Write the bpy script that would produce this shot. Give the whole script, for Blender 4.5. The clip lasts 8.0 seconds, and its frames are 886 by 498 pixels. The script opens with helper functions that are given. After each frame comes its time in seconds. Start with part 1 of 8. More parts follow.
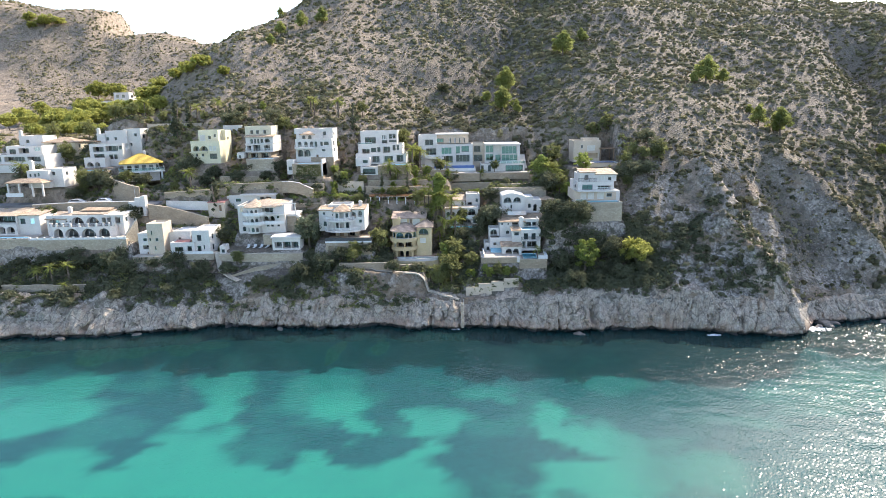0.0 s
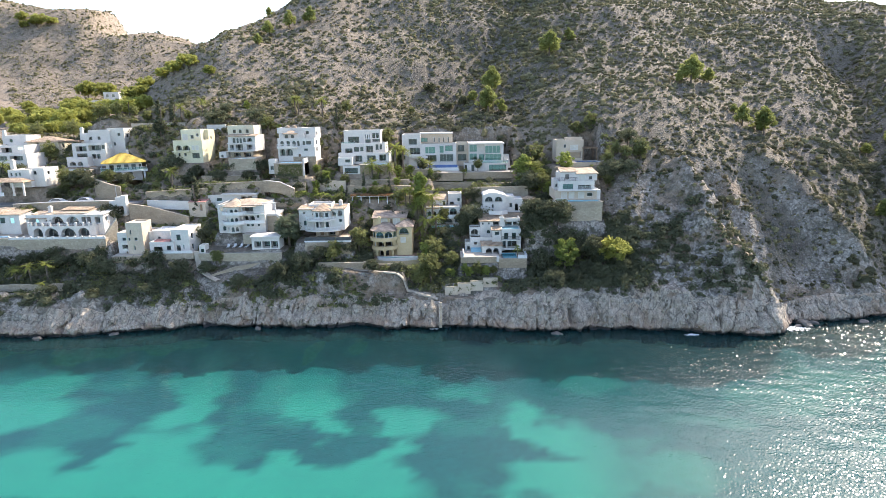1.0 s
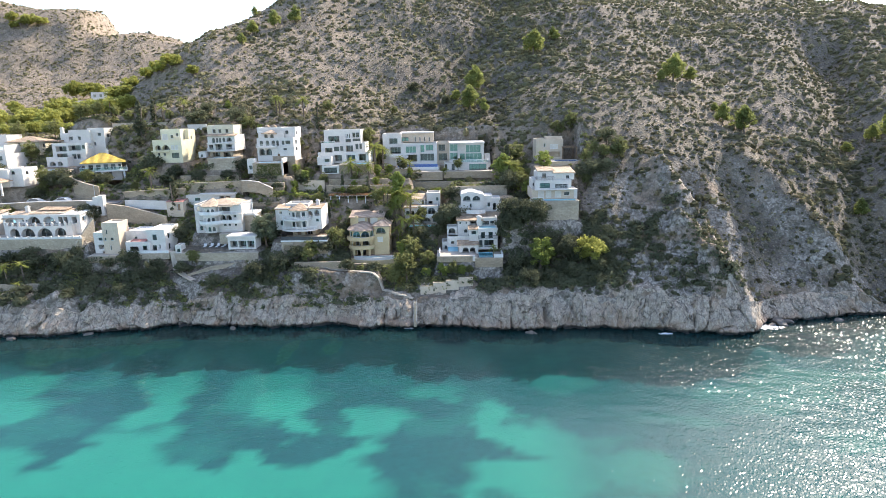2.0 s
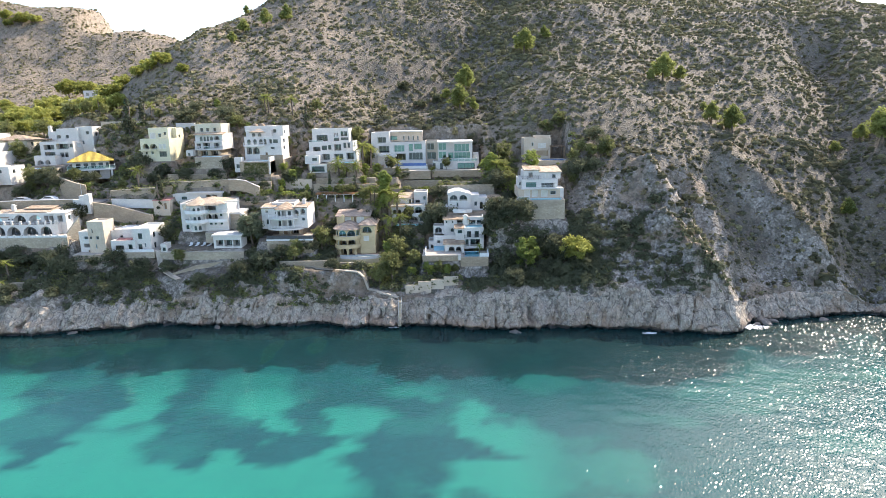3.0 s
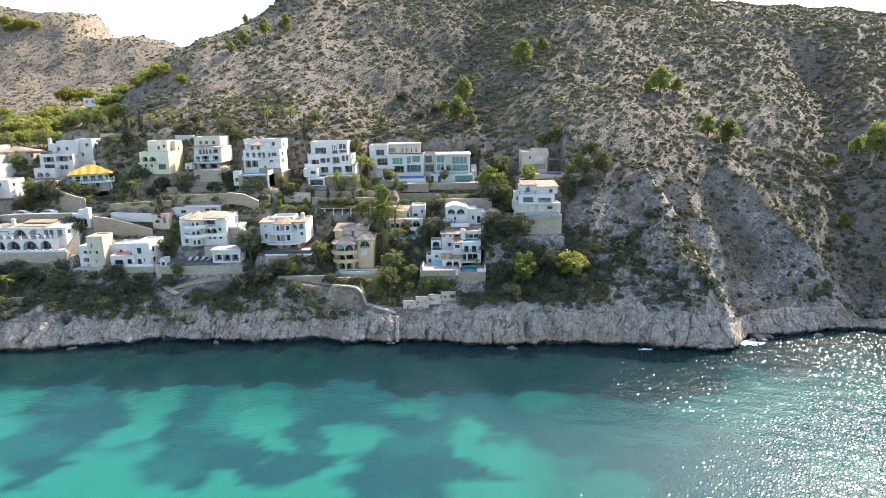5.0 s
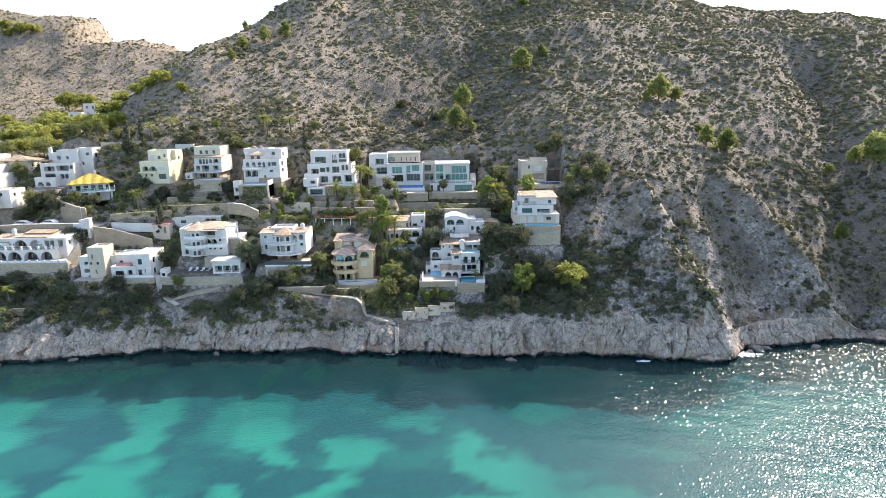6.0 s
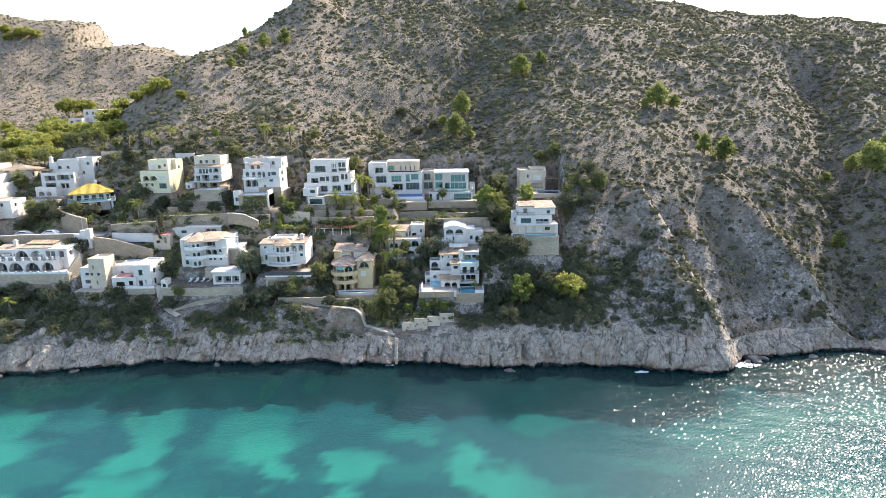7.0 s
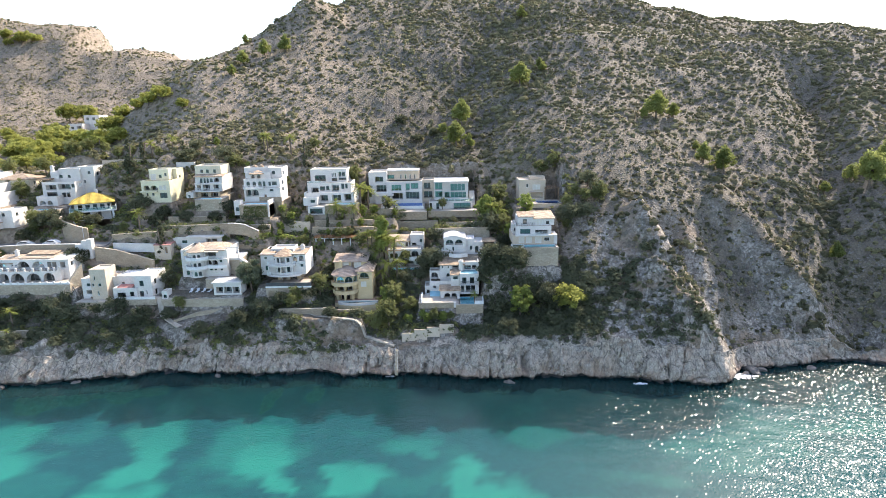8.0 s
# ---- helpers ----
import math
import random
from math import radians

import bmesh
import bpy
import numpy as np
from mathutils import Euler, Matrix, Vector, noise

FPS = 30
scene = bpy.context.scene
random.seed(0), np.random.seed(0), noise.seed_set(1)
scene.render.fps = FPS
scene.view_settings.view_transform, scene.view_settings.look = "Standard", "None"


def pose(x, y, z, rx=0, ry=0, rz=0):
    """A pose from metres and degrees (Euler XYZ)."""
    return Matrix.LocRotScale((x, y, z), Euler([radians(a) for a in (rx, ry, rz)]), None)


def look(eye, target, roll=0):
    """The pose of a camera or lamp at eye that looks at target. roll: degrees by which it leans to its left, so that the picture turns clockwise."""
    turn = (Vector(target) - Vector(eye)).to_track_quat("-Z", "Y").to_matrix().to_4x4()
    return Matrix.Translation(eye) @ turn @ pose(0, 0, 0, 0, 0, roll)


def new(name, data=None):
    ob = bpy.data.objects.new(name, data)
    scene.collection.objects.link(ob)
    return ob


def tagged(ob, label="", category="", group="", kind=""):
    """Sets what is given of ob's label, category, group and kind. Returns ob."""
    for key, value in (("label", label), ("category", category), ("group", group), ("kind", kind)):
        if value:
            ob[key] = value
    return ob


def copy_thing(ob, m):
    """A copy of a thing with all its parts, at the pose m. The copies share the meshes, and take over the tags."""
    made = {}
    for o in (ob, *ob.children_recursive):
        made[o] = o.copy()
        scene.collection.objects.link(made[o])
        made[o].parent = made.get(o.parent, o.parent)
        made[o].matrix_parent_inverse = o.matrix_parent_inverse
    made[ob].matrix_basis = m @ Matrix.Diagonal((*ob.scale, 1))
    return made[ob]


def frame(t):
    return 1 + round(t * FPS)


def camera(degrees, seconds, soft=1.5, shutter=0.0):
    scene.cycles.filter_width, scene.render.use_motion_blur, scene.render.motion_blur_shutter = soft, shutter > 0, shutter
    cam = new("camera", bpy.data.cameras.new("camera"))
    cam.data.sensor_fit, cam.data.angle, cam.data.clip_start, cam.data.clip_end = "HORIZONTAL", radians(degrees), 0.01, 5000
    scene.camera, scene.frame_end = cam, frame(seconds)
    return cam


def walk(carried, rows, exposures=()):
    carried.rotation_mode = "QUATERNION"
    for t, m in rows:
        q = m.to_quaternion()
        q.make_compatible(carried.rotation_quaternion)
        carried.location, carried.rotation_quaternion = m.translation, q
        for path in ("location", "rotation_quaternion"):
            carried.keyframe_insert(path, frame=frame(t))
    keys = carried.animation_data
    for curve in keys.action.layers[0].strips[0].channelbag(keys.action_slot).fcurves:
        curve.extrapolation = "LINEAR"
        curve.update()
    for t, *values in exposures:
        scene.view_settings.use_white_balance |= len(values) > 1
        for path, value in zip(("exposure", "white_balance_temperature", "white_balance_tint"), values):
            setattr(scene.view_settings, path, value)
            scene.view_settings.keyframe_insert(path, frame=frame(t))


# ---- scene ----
# ---------------------------------------------------------------- camera
cam = camera(72.0, 8.0, soft=0.75)
PATH = [
    (0, (0.058, 0.05, 49.294), (0.029, 1.998, 48.844), -0.9),
    (0.5, (2.443, 0.266, 49.142), (2.414, 2.214, 48.691), -0.9),
    (1, (5.107, 0.423, 49.023), (5.077, 2.371, 48.573), -0.9),
    (1.5, (8.042, 0.492, 48.903), (8.013, 2.441, 48.453), -1.0),
    (2, (10.83, 0.572, 48.803), (10.801, 2.521, 48.352), -1.0),
    (3.5, (14.778, 0.812, 48.853), (14.751, 2.759, 48.397), -0.9),
    (4, (14.838, 0.753, 49.91), (14.812, 2.7, 49.454), -0.9),
    (4.5, (14.794, 0.762, 51.221), (14.767, 2.71, 50.766), -0.9),
    (6, (14.987, 0.781, 55.562), (14.961, 2.728, 55.104), -0.9),
    (6.5, (15.102, 0.732, 56.953), (15.076, 2.679, 56.495), -1.0),
    (7, (15.244, 0.679, 58.347), (15.218, 2.625, 57.888), -1.0),
    (7.5, (15.254, 0.687, 59.758), (15.229, 2.633, 59.3), -1.0),
    (8, (15.335, 0.694, 61.138), (15.309, 2.64, 60.679), -1.0),
]
walk(cam, [(t, look(eye, target, roll)) for t, eye, target, roll in PATH], exposures=[(0, 1.72, 6530, 11)])

# ---------------------------------------------------------------- world and sun
SUN_AZ, SUN_EL = 41.0, 39.5  # degrees from straight ahead towards the right, and above the sea
world = bpy.data.worlds.new("sky")
scene.world = world
world.use_nodes = True
wn = world.node_tree
sky = wn.nodes.new("ShaderNodeTexSky")
sky.sky_type, sky.sun_disc = "NISHITA", False
sky.sun_elevation, sky.sun_rotation = radians(SUN_EL), radians(SUN_AZ)
sky.air_density, sky.dust_density, sky.ozone_density = 0.9, 1.6, 1.0
wn.nodes["Background"].inputs["Strength"].default_value = 0.15
wn.links.new(sky.outputs[0], wn.nodes["Background"].inputs["Color"])
sun_dir = Vector((math.sin(radians(SUN_AZ)) * math.cos(radians(SUN_EL)), math.cos(radians(SUN_AZ)) * math.cos(radians(SUN_EL)), math.sin(radians(SUN_EL))))
sun = new("sun", bpy.data.lights.new("sun", "SUN"))
sun.data.energy, sun.data.angle, sun.data.color = 2.9, radians(0.6), (1.0, 0.9, 0.76)
sun.matrix_world = look(sun_dir * 300, (0, 0, 0))
# ---------------------------------------------------------------- noise
rng = np.random.default_rng(7)
PERM = rng.permutation(512)
GRID = rng.random(512)


def lattice(i, j, k):
    return GRID[PERM[(PERM[(PERM[i & 511] + j) & 511] + k) & 511]]


def vnoise(x, y, z=0.0):
    """Smooth value noise in -1..1 on arrays."""
    x, y, z = np.broadcast_arrays(np.asarray(x, float), y, z)
    i, j, k = (np.floor(a).astype(int) for a in (x, y, z))
    f, g, h = x - i, y - j, z - k
    f, g, h = (a * a * (3 - 2 * a) for a in (f, g, h))
    out = 0.0
    for a, wa in ((0, 1 - f), (1, f)):
        for b, wb in ((0, 1 - g), (1, g)):
            for c, wc in ((0, 1 - h), (1, h)):
                out = out + lattice(i + a, j + b, k + c) * wa * wb * wc
    return out * 2 - 1


def fbm(x, y, z=0.0, octaves=4, gain=0.5):
    total, amp = 0.0, 1.0
    for n in range(octaves):
        f = 2.03 ** n
        total = total + amp * vnoise(np.asarray(x) * f + 17 * n, np.asarray(y) * f + 5 * n, np.asarray(z) * f + 9 * n)
        amp *= gain
    return total


def cells(u, v, seed=0):
    """Broken blocks: distance to the nearest joint, and a random number for each block."""
    i, j = np.floor(u).astype(int), np.floor(v).astype(int)
    f1, f2, who = np.full(u.shape, 9.0), np.full(u.shape, 9.0), np.zeros(u.shape)
    for a in (-1, 0, 1):
        for b in (-1, 0, 1):
            px, py = i + a + lattice(i + a, j + b, 11 + seed), j + b + lattice(i + a, j + b, 37 + seed)
            q = np.hypot(u - px, v - py)
            near = q < f1
            f2 = np.where(near, f1, np.minimum(f2, q))
            who = np.where(near, lattice(i + a, j + b, 71 + seed), who)
            f1 = np.where(near, q, f1)
    return f2 - f1, who * 2 - 1


def smooth(a, b, v):
    t = np.clip((np.asarray(v, float) - a) / (b - a), 0, 1)
    return t * t * (3 - 2 * t)


def curve(knots, lo, hi, blur):
    """A smooth function through a few knots."""
    xs = np.linspace(lo, hi, int((hi - lo) * 2) + 1)
    ys = np.interp(xs, [k[0] for k in knots], [k[1] for k in knots])
    n = max(1, int(blur * 2)) * 2 + 1
    kern = np.hanning(n + 2)[1:-1]
    ys = np.convolve(np.pad(ys, n // 2, mode="edge"), kern / kern.sum(), mode="valid")
    return lambda v: np.interp(v, xs, ys)


# ---------------------------------------------------------------- the lie of the land
SHORE = [(-500, 112), (-160, 126), (-100, 128), (-86, 129), (-72, 131.5), (-55, 134), (-39, 134.5), (-1, 133), (15, 131.5), (28, 129),
         (33, 130.8), (41, 130), (54, 128), (66, 127), (76, 125.5), (78.5, 127), (82, 132), (88, 134.5), (108, 135.3), (118, 134), (150, 130), (500, 110)]
shore_line = curve(SHORE, -600, 600, 1.5)
shore_soft = curve(SHORE, -600, 600, 16)
cliff_top = curve([(-600, 4.2), (-90, 4.2), (-40, 4.6), (0, 5.2), (20, 6.6), (55, 7.2), (68, 7), (76, 5.2), (80, 4.8), (86, 4.4), (150, 4), (600, 5)], -600, 600, 5)
rise = curve([(0, 4.5), (3, 7), (9, 10.8), (14, 15.5), (28, 27), (37, 34), (48, 40), (61, 48), (71, 52.5), (88, 59.5), (104, 68), (124, 78.5),
              (140, 88), (165, 99), (185, 110), (205, 116), (240, 118), (300, 110), (450, 80), (900, 40)], 0, 1500, 3)
rise_left = curve([(0, 0), (130, 0), (165, 26), (192, 40), (200, 42), (230, 43.5), (262, 46), (292, 50.5), (340, 60), (360, 65), (380, 74), (400, 83),
                   (420, 90), (445, 92), (480, 92), (600, 80), (900, 50)], 0, 1500, 5)


def along(x, y, ax, ay, bx, by):
    """Distance from a line and place along it, 0 to 1."""
    dx, dy = bx - ax, by - ay
    t = np.clip(((x - ax) * dx + (y - ay) * dy) / (dx * dx + dy * dy), 0, 1)
    return np.hypot(x - ax - t * dx, y - ay - t * dy), t


def raw_land(x, y):
    """Height of the hillside, without building plots."""
    x, y = np.asarray(x, float), np.asarray(y, float)
    d0 = y - shore_line(x)
    d = y - (shore_line(x) + (shore_soft(x) - shore_line(x)) * smooth(4, 45, d0))
    d = np.maximum(d, 0)
    z = rise(d) + (cliff_top(x) - 7) * np.exp(-np.maximum(d - 3, 0) / 6)
    # the ridge falls away to the right and to the left of the summit
    z = z - (np.clip(x - 108, 0, 45) * 0.295 + np.clip(x - 153, 0, 400) * 0.10) * smooth(110, 180, d) - np.clip(-x - 20, 0, 60) * 0.08 * smooth(120, 190, d)
    z = z + 11.5 * np.exp(-((x + 49) / 13) ** 2 - ((y - 297) / 16) ** 2)
    # gully behind the modern villa, and the ravine that ends in the cove
    r, t = along(x, y, 2, 212, 34, 290)
    z = z - 13.0 * np.exp(-(r / 22) ** 2) * smooth(195, 216, y) * (1 - 0.6 * t) - 2.5 * np.exp(-(r / 5) ** 2) * smooth(195, 216, y)
    r, t = along(x, y, 114, 137, 121, 165)
    r2, t2 = along(x, y, 121, 165, 150, 240)
    z = z - 8.0 * np.exp(-(np.minimum(r, r2) / 8) ** 2) * smooth(1, 8, d)
    # spur between the bare gully and the ravine
    sx, sy = x + fbm(x / 6, y / 6, 14.0, 3) * 1.8, y + fbm(x / 6, y / 6, 15.0, 3) * 1.8
    r, t = along(sx, sy, 106, 141, 95, 161)
    r2, t2 = along(sx, sy, 95, 161, 86, 180)
    z = z + 5.5 * np.maximum(np.exp(-(r / 4.5) ** 2), np.exp(-(r2 / 4.5) ** 2) * (1 - 0.8 * t2)) * smooth(4, 12, d)
    r, t = along(x, y, 92, 140, 84, 160)
    z = z - 2.0 * np.exp(-(r / 6) ** 2) * smooth(3, 9, d)
    # sharp ridge of the headland, with a bare gully on its far side
    wx, wy = x + fbm(x / 5, y / 5, 11.0, 4) * 2.4, y + fbm(x / 5, y / 5, 12.0, 4) * 2.4
    ra, t = along(wx, wy, 75.0, 127.5, 68.5, 134)
    rb, t = along(wx, wy, 68.5, 134, 68.5, 143)
    rc, t = along(wx, wy, 68.5, 143, 64.5, 160)
    z = z + (4.2 + 1.0 * fbm(x / 2.5, y / 2.5, 2.0, 3)) * np.exp(-(np.minimum(np.minimum(ra, rb), rc) / 3.2) ** 2) * smooth(2, 7, d)
    r, t = along(x, y, 80, 135, 73, 157)
    z = z - 4.2 * np.exp(-(r / 3.8) ** 2) * smooth(1, 6, d)
    # the valley on the left, with the hill and the saddle beyond it
    left = rise_left(y)
    xb = x + 0.58 * np.clip(y - 470, 0, 400)
    brow = smooth(408, 440, y)
    step = (0.8 * (smooth(-224, -240, xb) * brow + smooth(-185, -300, xb) * (1 - brow)) + 0.2 * smooth(-236, -330, xb)) * smooth(362, 442, y)
    left = left + 31 * step + 0.06 * np.clip(-x - 228, 0, 150) * smooth(380, 450, y) + 9 * np.exp(-((xb + 200) / 30) ** 2) * smooth(380, 430, y)
    w = smooth(66 - 6 * smooth(225, 205, y), 128 - 12 * smooth(225, 205, y), -x - 12 * smooth(225, 245, y) * smooth(285, 262, y) + np.clip(y - 284, 0, 200) * 0.9) * smooth(180, 212, y)
    z = z * (1 - w) + left * w
    far = smooth(150, 300, y)
    z = z + fbm(x / 14, y / 14, 13.0, 4) * 2.2 * smooth(330, 420, y)
    z = z + fbm(x / 30, y / 30, 3.0, 3) * (0.6 + 2.0 * far) * smooth(6, 40, d) + fbm(x / 7, y / 7, 8.0, 3) * (0.35 + 0.5 * far) * smooth(4, 30, d)
    z = z + fbm(x / 2.6, y / 2.6, 6.0, 3) * 0.28 * smooth(3, 12, d) + fbm(x / 4.5, y / 4.5, 1.0, 3) * 1.3 * smooth(1.5, 4, d) * smooth(14, 6, d)
    # bare crags in the headland
    crag = smooth(44, 56, x) * smooth(80, 72, x) * smooth(1, 6, d) * smooth(34, 20, d)
    z = z + crag * (np.abs(fbm(x / 3.6, y / 3.6, 4.0, 4)) * 1.5 + cells(x / 1.9 + fbm(x / 2, y / 2, 3.0, 2) * 0.3, y / 1.9)[1] * 0.7 + cells(x / 4.1, y / 3.6, 5)[1] * 0.6)
    return z


BEDS = []  # the same for garden terraces beside walls
PLOTS = []  # x0, x1, y0, y1, level: flat building plots cut into the slope


def land(x, y):
    z = raw_land(x, y)
    for x0, x1, y0, y1, level in BEDS + PLOTS:
        out = np.maximum.reduce([x0 - x, x - x1, y0 - y, y - y1])
        z = z + (level - z) * smooth(1.6, 0.0, out)
    return z


def ground_at(x, y):
    return float(land(np.array([float(x)]), np.array([float(y)]))[0])

# the slope on which the houses stand, flatter than the hill
village_rise = curve([(130, 4), (138, 7.5), (144, 11), (150, 14.5), (157, 19), (163, 23), (169, 27), (176, 30.5), (183, 34), (189, 41), (195, 46.5), (202, 49.5), (208, 52.5), (220, 58.5), (236, 66)], 100, 400, 1.5)
village_gentle = curve([(130, 4), (138, 7.5), (144, 11), (150, 14.5), (157, 19), (163, 23), (169, 27), (176, 30), (185, 33.5), (191, 39), (197, 44), (204, 47.5), (212, 51), (236, 61)], 100, 400, 1.5)
village_west = curve([(130, 4), (176, 30), (183, 33.5), (190, 37), (196, 40), (204, 41.5), (214, 42.5), (240, 44)], 100, 400, 2)
hill_land = raw_land


def raw_land(x, y):
    x, y = np.asarray(x, float), np.asarray(y, float)
    z = hill_land(x, y)
    end = 212 + 24 * smooth(-45, -12, x)
    w = smooth(-165, -140, x) * smooth(52, 26, x) * smooth(135, 142, y) * smooth(end, end - 16, y)
    low = smooth(-22, -10, x) * smooth(36, 26, x)
    steep = village_rise(y) * (1 - smooth(-45, -12, x)) + village_gentle(y) * smooth(-45, -12, x)
    west = smooth(-104, -117, x)
    steep = steep * (1 - west) + np.minimum(steep, village_west(y)) * west
    t = steep - 2.0 * low + fbm(x / 6, y / 6, 2.0, 3) * 0.4
    return z * (1 - w) + np.minimum(z + 1.0, t) * w
# ---------------------------------------------------------------- materials
def material(name, rough=0.85):
    m = bpy.data.materials.new(name)
    m.use_nodes = True
    b = m.node_tree.nodes["Principled BSDF"]
    b.inputs["Roughness"].default_value = rough
    return m, m.node_tree, b


def node(tree, kind, **sockets):
    n = tree.nodes.new(kind)
    for key, value in sockets.items():
        s = n.inputs[int(key[1:])] if key[0] == "i" and key[1:].isdigit() else n.inputs[key.replace("_", " ")]
        if isinstance(value, bpy.types.NodeSocket):
            tree.links.new(value, s)
        else:
            s.default_value = value
    return n


def place(tree, scale=1.0, stretch=(1, 1, 1), local=False):
    c = tree.nodes.new("ShaderNodeTexCoord")
    if local:
        src = c.outputs["Object"]
    else:
        src = tree.nodes.new("ShaderNodeNewGeometry").outputs["Position"]
    mp = tree.nodes.new("ShaderNodeMapping")
    mp.inputs["Scale"].default_value = [scale * s for s in stretch]
    tree.links.new(src, mp.inputs[0])
    return mp.outputs[0]


def noise_tex(tree, vec, scale, detail=5.0, rough=0.6, warp=0.0):
    n = tree.nodes.new("ShaderNodeTexNoise")
    n.inputs["Scale"].default_value, n.inputs["Detail"].default_value = scale, detail
    n.inputs["Roughness"].default_value, n.inputs["Distortion"].default_value = rough, warp
    tree.links.new(vec, n.inputs["Vector"])
    return n.outputs["Fac"]


def ramp(tree, fac, *stops):
    r = tree.nodes.new("ShaderNodeValToRGB")
    e = r.color_ramp.elements
    while len(e) < len(stops):
        e.new(0.5)
    for el, (p, c) in zip(e, stops):
        el.position = p
        el.color = (*c, 1) if not isinstance(c, (int, float)) else (c, c, c, 1)
    tree.links.new(fac, r.inputs[0])
    return r.outputs[0]


def mix(tree, fac, a, b, mode="MIX"):
    n = tree.nodes.new("ShaderNodeMix")
    n.data_type, n.blend_type = "RGBA", mode
    for s, v in ((n.inputs[0], fac), (n.inputs[6], a), (n.inputs[7], b)):
        if isinstance(v, bpy.types.NodeSocket):
            tree.links.new(v, s)
        else:
            s.default_value = v if isinstance(v, (int, float)) else (*v, 1)
    return n.outputs[2]


def bump(tree, bsdf, height, strength=0.5, distance=0.05):
    b = tree.nodes.new("ShaderNodeBump")
    b.inputs["Strength"].default_value, b.inputs["Distance"].default_value = strength, distance
    tree.links.new(height, b.inputs["Height"])
    tree.links.new(b.outputs[0], bsdf.inputs["Normal"])
    return b


def mottled(name, dark, light, scale=0.6, rough=0.85, fine=6.0, relief=0.03, stretch=(1, 1, 1), local=False, stain=None):
    """Two-scale mottling with fine relief."""
    m, t, b = material(name, rough)
    v = place(t, 1.0, stretch, local)
    big, small = noise_tex(t, v, scale, 4), noise_tex(t, v, fine, 4, 0.7)
    c = mix(t, ramp(t, big, (0.35, 0.0), (0.65, 1.0)), dark, light)
    c = mix(t, 0.35, c, ramp(t, small, (0.3, 0.35), (0.7, 1.0)), "MULTIPLY")
    if stain:
        c = mix(t, ramp(t, noise_tex(t, v, scale * 0.45, 6, 0.75, 1.0), (0.55, 0.0), (0.75, 0.8)), c, stain)
    t.links.new(c, b.inputs["Base Color"])
    if relief:
        bump(t, b, small, 0.6, relief)
    return m


# hillside: mauve-brown soil strewn with pale stones, dry grass, bare limestone crags
M_hill, t, b = material("hillside", 0.95)
v = place(t)
steep = node(t, "ShaderNodeSeparateXYZ", i0=t.nodes.new("ShaderNodeNewGeometry").outputs["True Normal"]).outputs[2]
big, mid_, fine = noise_tex(t, v, 0.035, 5, 0.6, 0.4), noise_tex(t, v, 0.45, 6, 0.7, 0.6), noise_tex(t, v, 1.9, 7, 0.8)


def strewn(tree, vec, scale, wander, lo, hi):
    """Spots of uneven size where single stones or tufts lie: a mask and a random tone for each."""
    w = tree.nodes.new("ShaderNodeTexNoise")
    w.inputs["Scale"].default_value, w.inputs["Detail"].default_value = scale * 1.3, 4
    tree.links.new(vec, w.inputs["Vector"])
    ma = tree.nodes.new("ShaderNodeVectorMath")
    ma.operation = "MULTIPLY_ADD"
    tree.links.new(w.outputs["Color"], ma.inputs[0])
    ma.inputs[1].default_value = (wander, wander, wander)
    tree.links.new(vec, ma.inputs[2])
    vo = tree.nodes.new("ShaderNodeTexVoronoi")
    vo.inputs["Scale"].default_value = scale
    tree.links.new(ma.outputs[0], vo.inputs["Vector"])
    return ramp(tree, vo.outputs["Distance"], (lo, 1.0), (hi, 0.0)), node(tree, "ShaderNodeSeparateColor", i0=vo.outputs["Color"]).outputs[0]


soil = mix(t, ramp(t, mid_, (0.36, 0.0), (0.64, 1.0)), (0.096, 0.077, 0.059), (0.186, 0.15, 0.116))
grassy = mix(t, ramp(t, fine, (0.35, 0.0), (0.65, 1.0)), (0.092, 0.078, 0.048), (0.2, 0.164, 0.102))
c = mix(t, ramp(t, mix(t, 0.55, big, mid_), (0.44, 0.0), (0.56, 0.85)), soil, grassy)
spot, tone = strewn(t, v, 1.15, 0.5, 0.22, 0.42)
c = mix(t, mix(t, 1.0, spot, ramp(t, tone, (0.35, 0.0), (0.6, 0.9)), "MULTIPLY"), c, mix(t, tone, (0.16, 0.136, 0.112), (0.265, 0.23, 0.192)))
spot2, tone2 = strewn(t, v, 0.5, 1.1, 0.28, 0.5)
c = mix(t, mix(t, 1.0, spot2, ramp(t, tone2, (0.5, 0.0), (0.66, 0.95)), "MULTIPLY"), c, (0.072, 0.067, 0.04))
spot3, tone3 = strewn(t, v, 2.4, 0.3, 0.25, 0.45)
c = mix(t, mix(t, 1.0, spot3, ramp(t, tone3, (0.5, 0.0), (0.6, 0.75)), "MULTIPLY"), c, mix(t, tone3, (0.06, 0.055, 0.04), (0.285, 0.248, 0.21)))
c = mix(t, 0.7, c, ramp(t, fine, (0.36, 0.35), (0.62, 1.0)), "MULTIPLY")
crack = t.nodes.new("ShaderNodeTexVoronoi")
crack.feature, crack.inputs["Scale"].default_value = "DISTANCE_TO_EDGE", 0.55
warp = t.nodes.new("ShaderNodeVectorMath")
warp.operation = "MULTIPLY_ADD"
wn_ = t.nodes.new("ShaderNodeTexNoise")
wn_.inputs["Scale"].default_value, wn_.inputs["Detail"].default_value = 0.8, 5
t.links.new(v, wn_.inputs["Vector"])
t.links.new(wn_.outputs["Color"], warp.inputs[0])
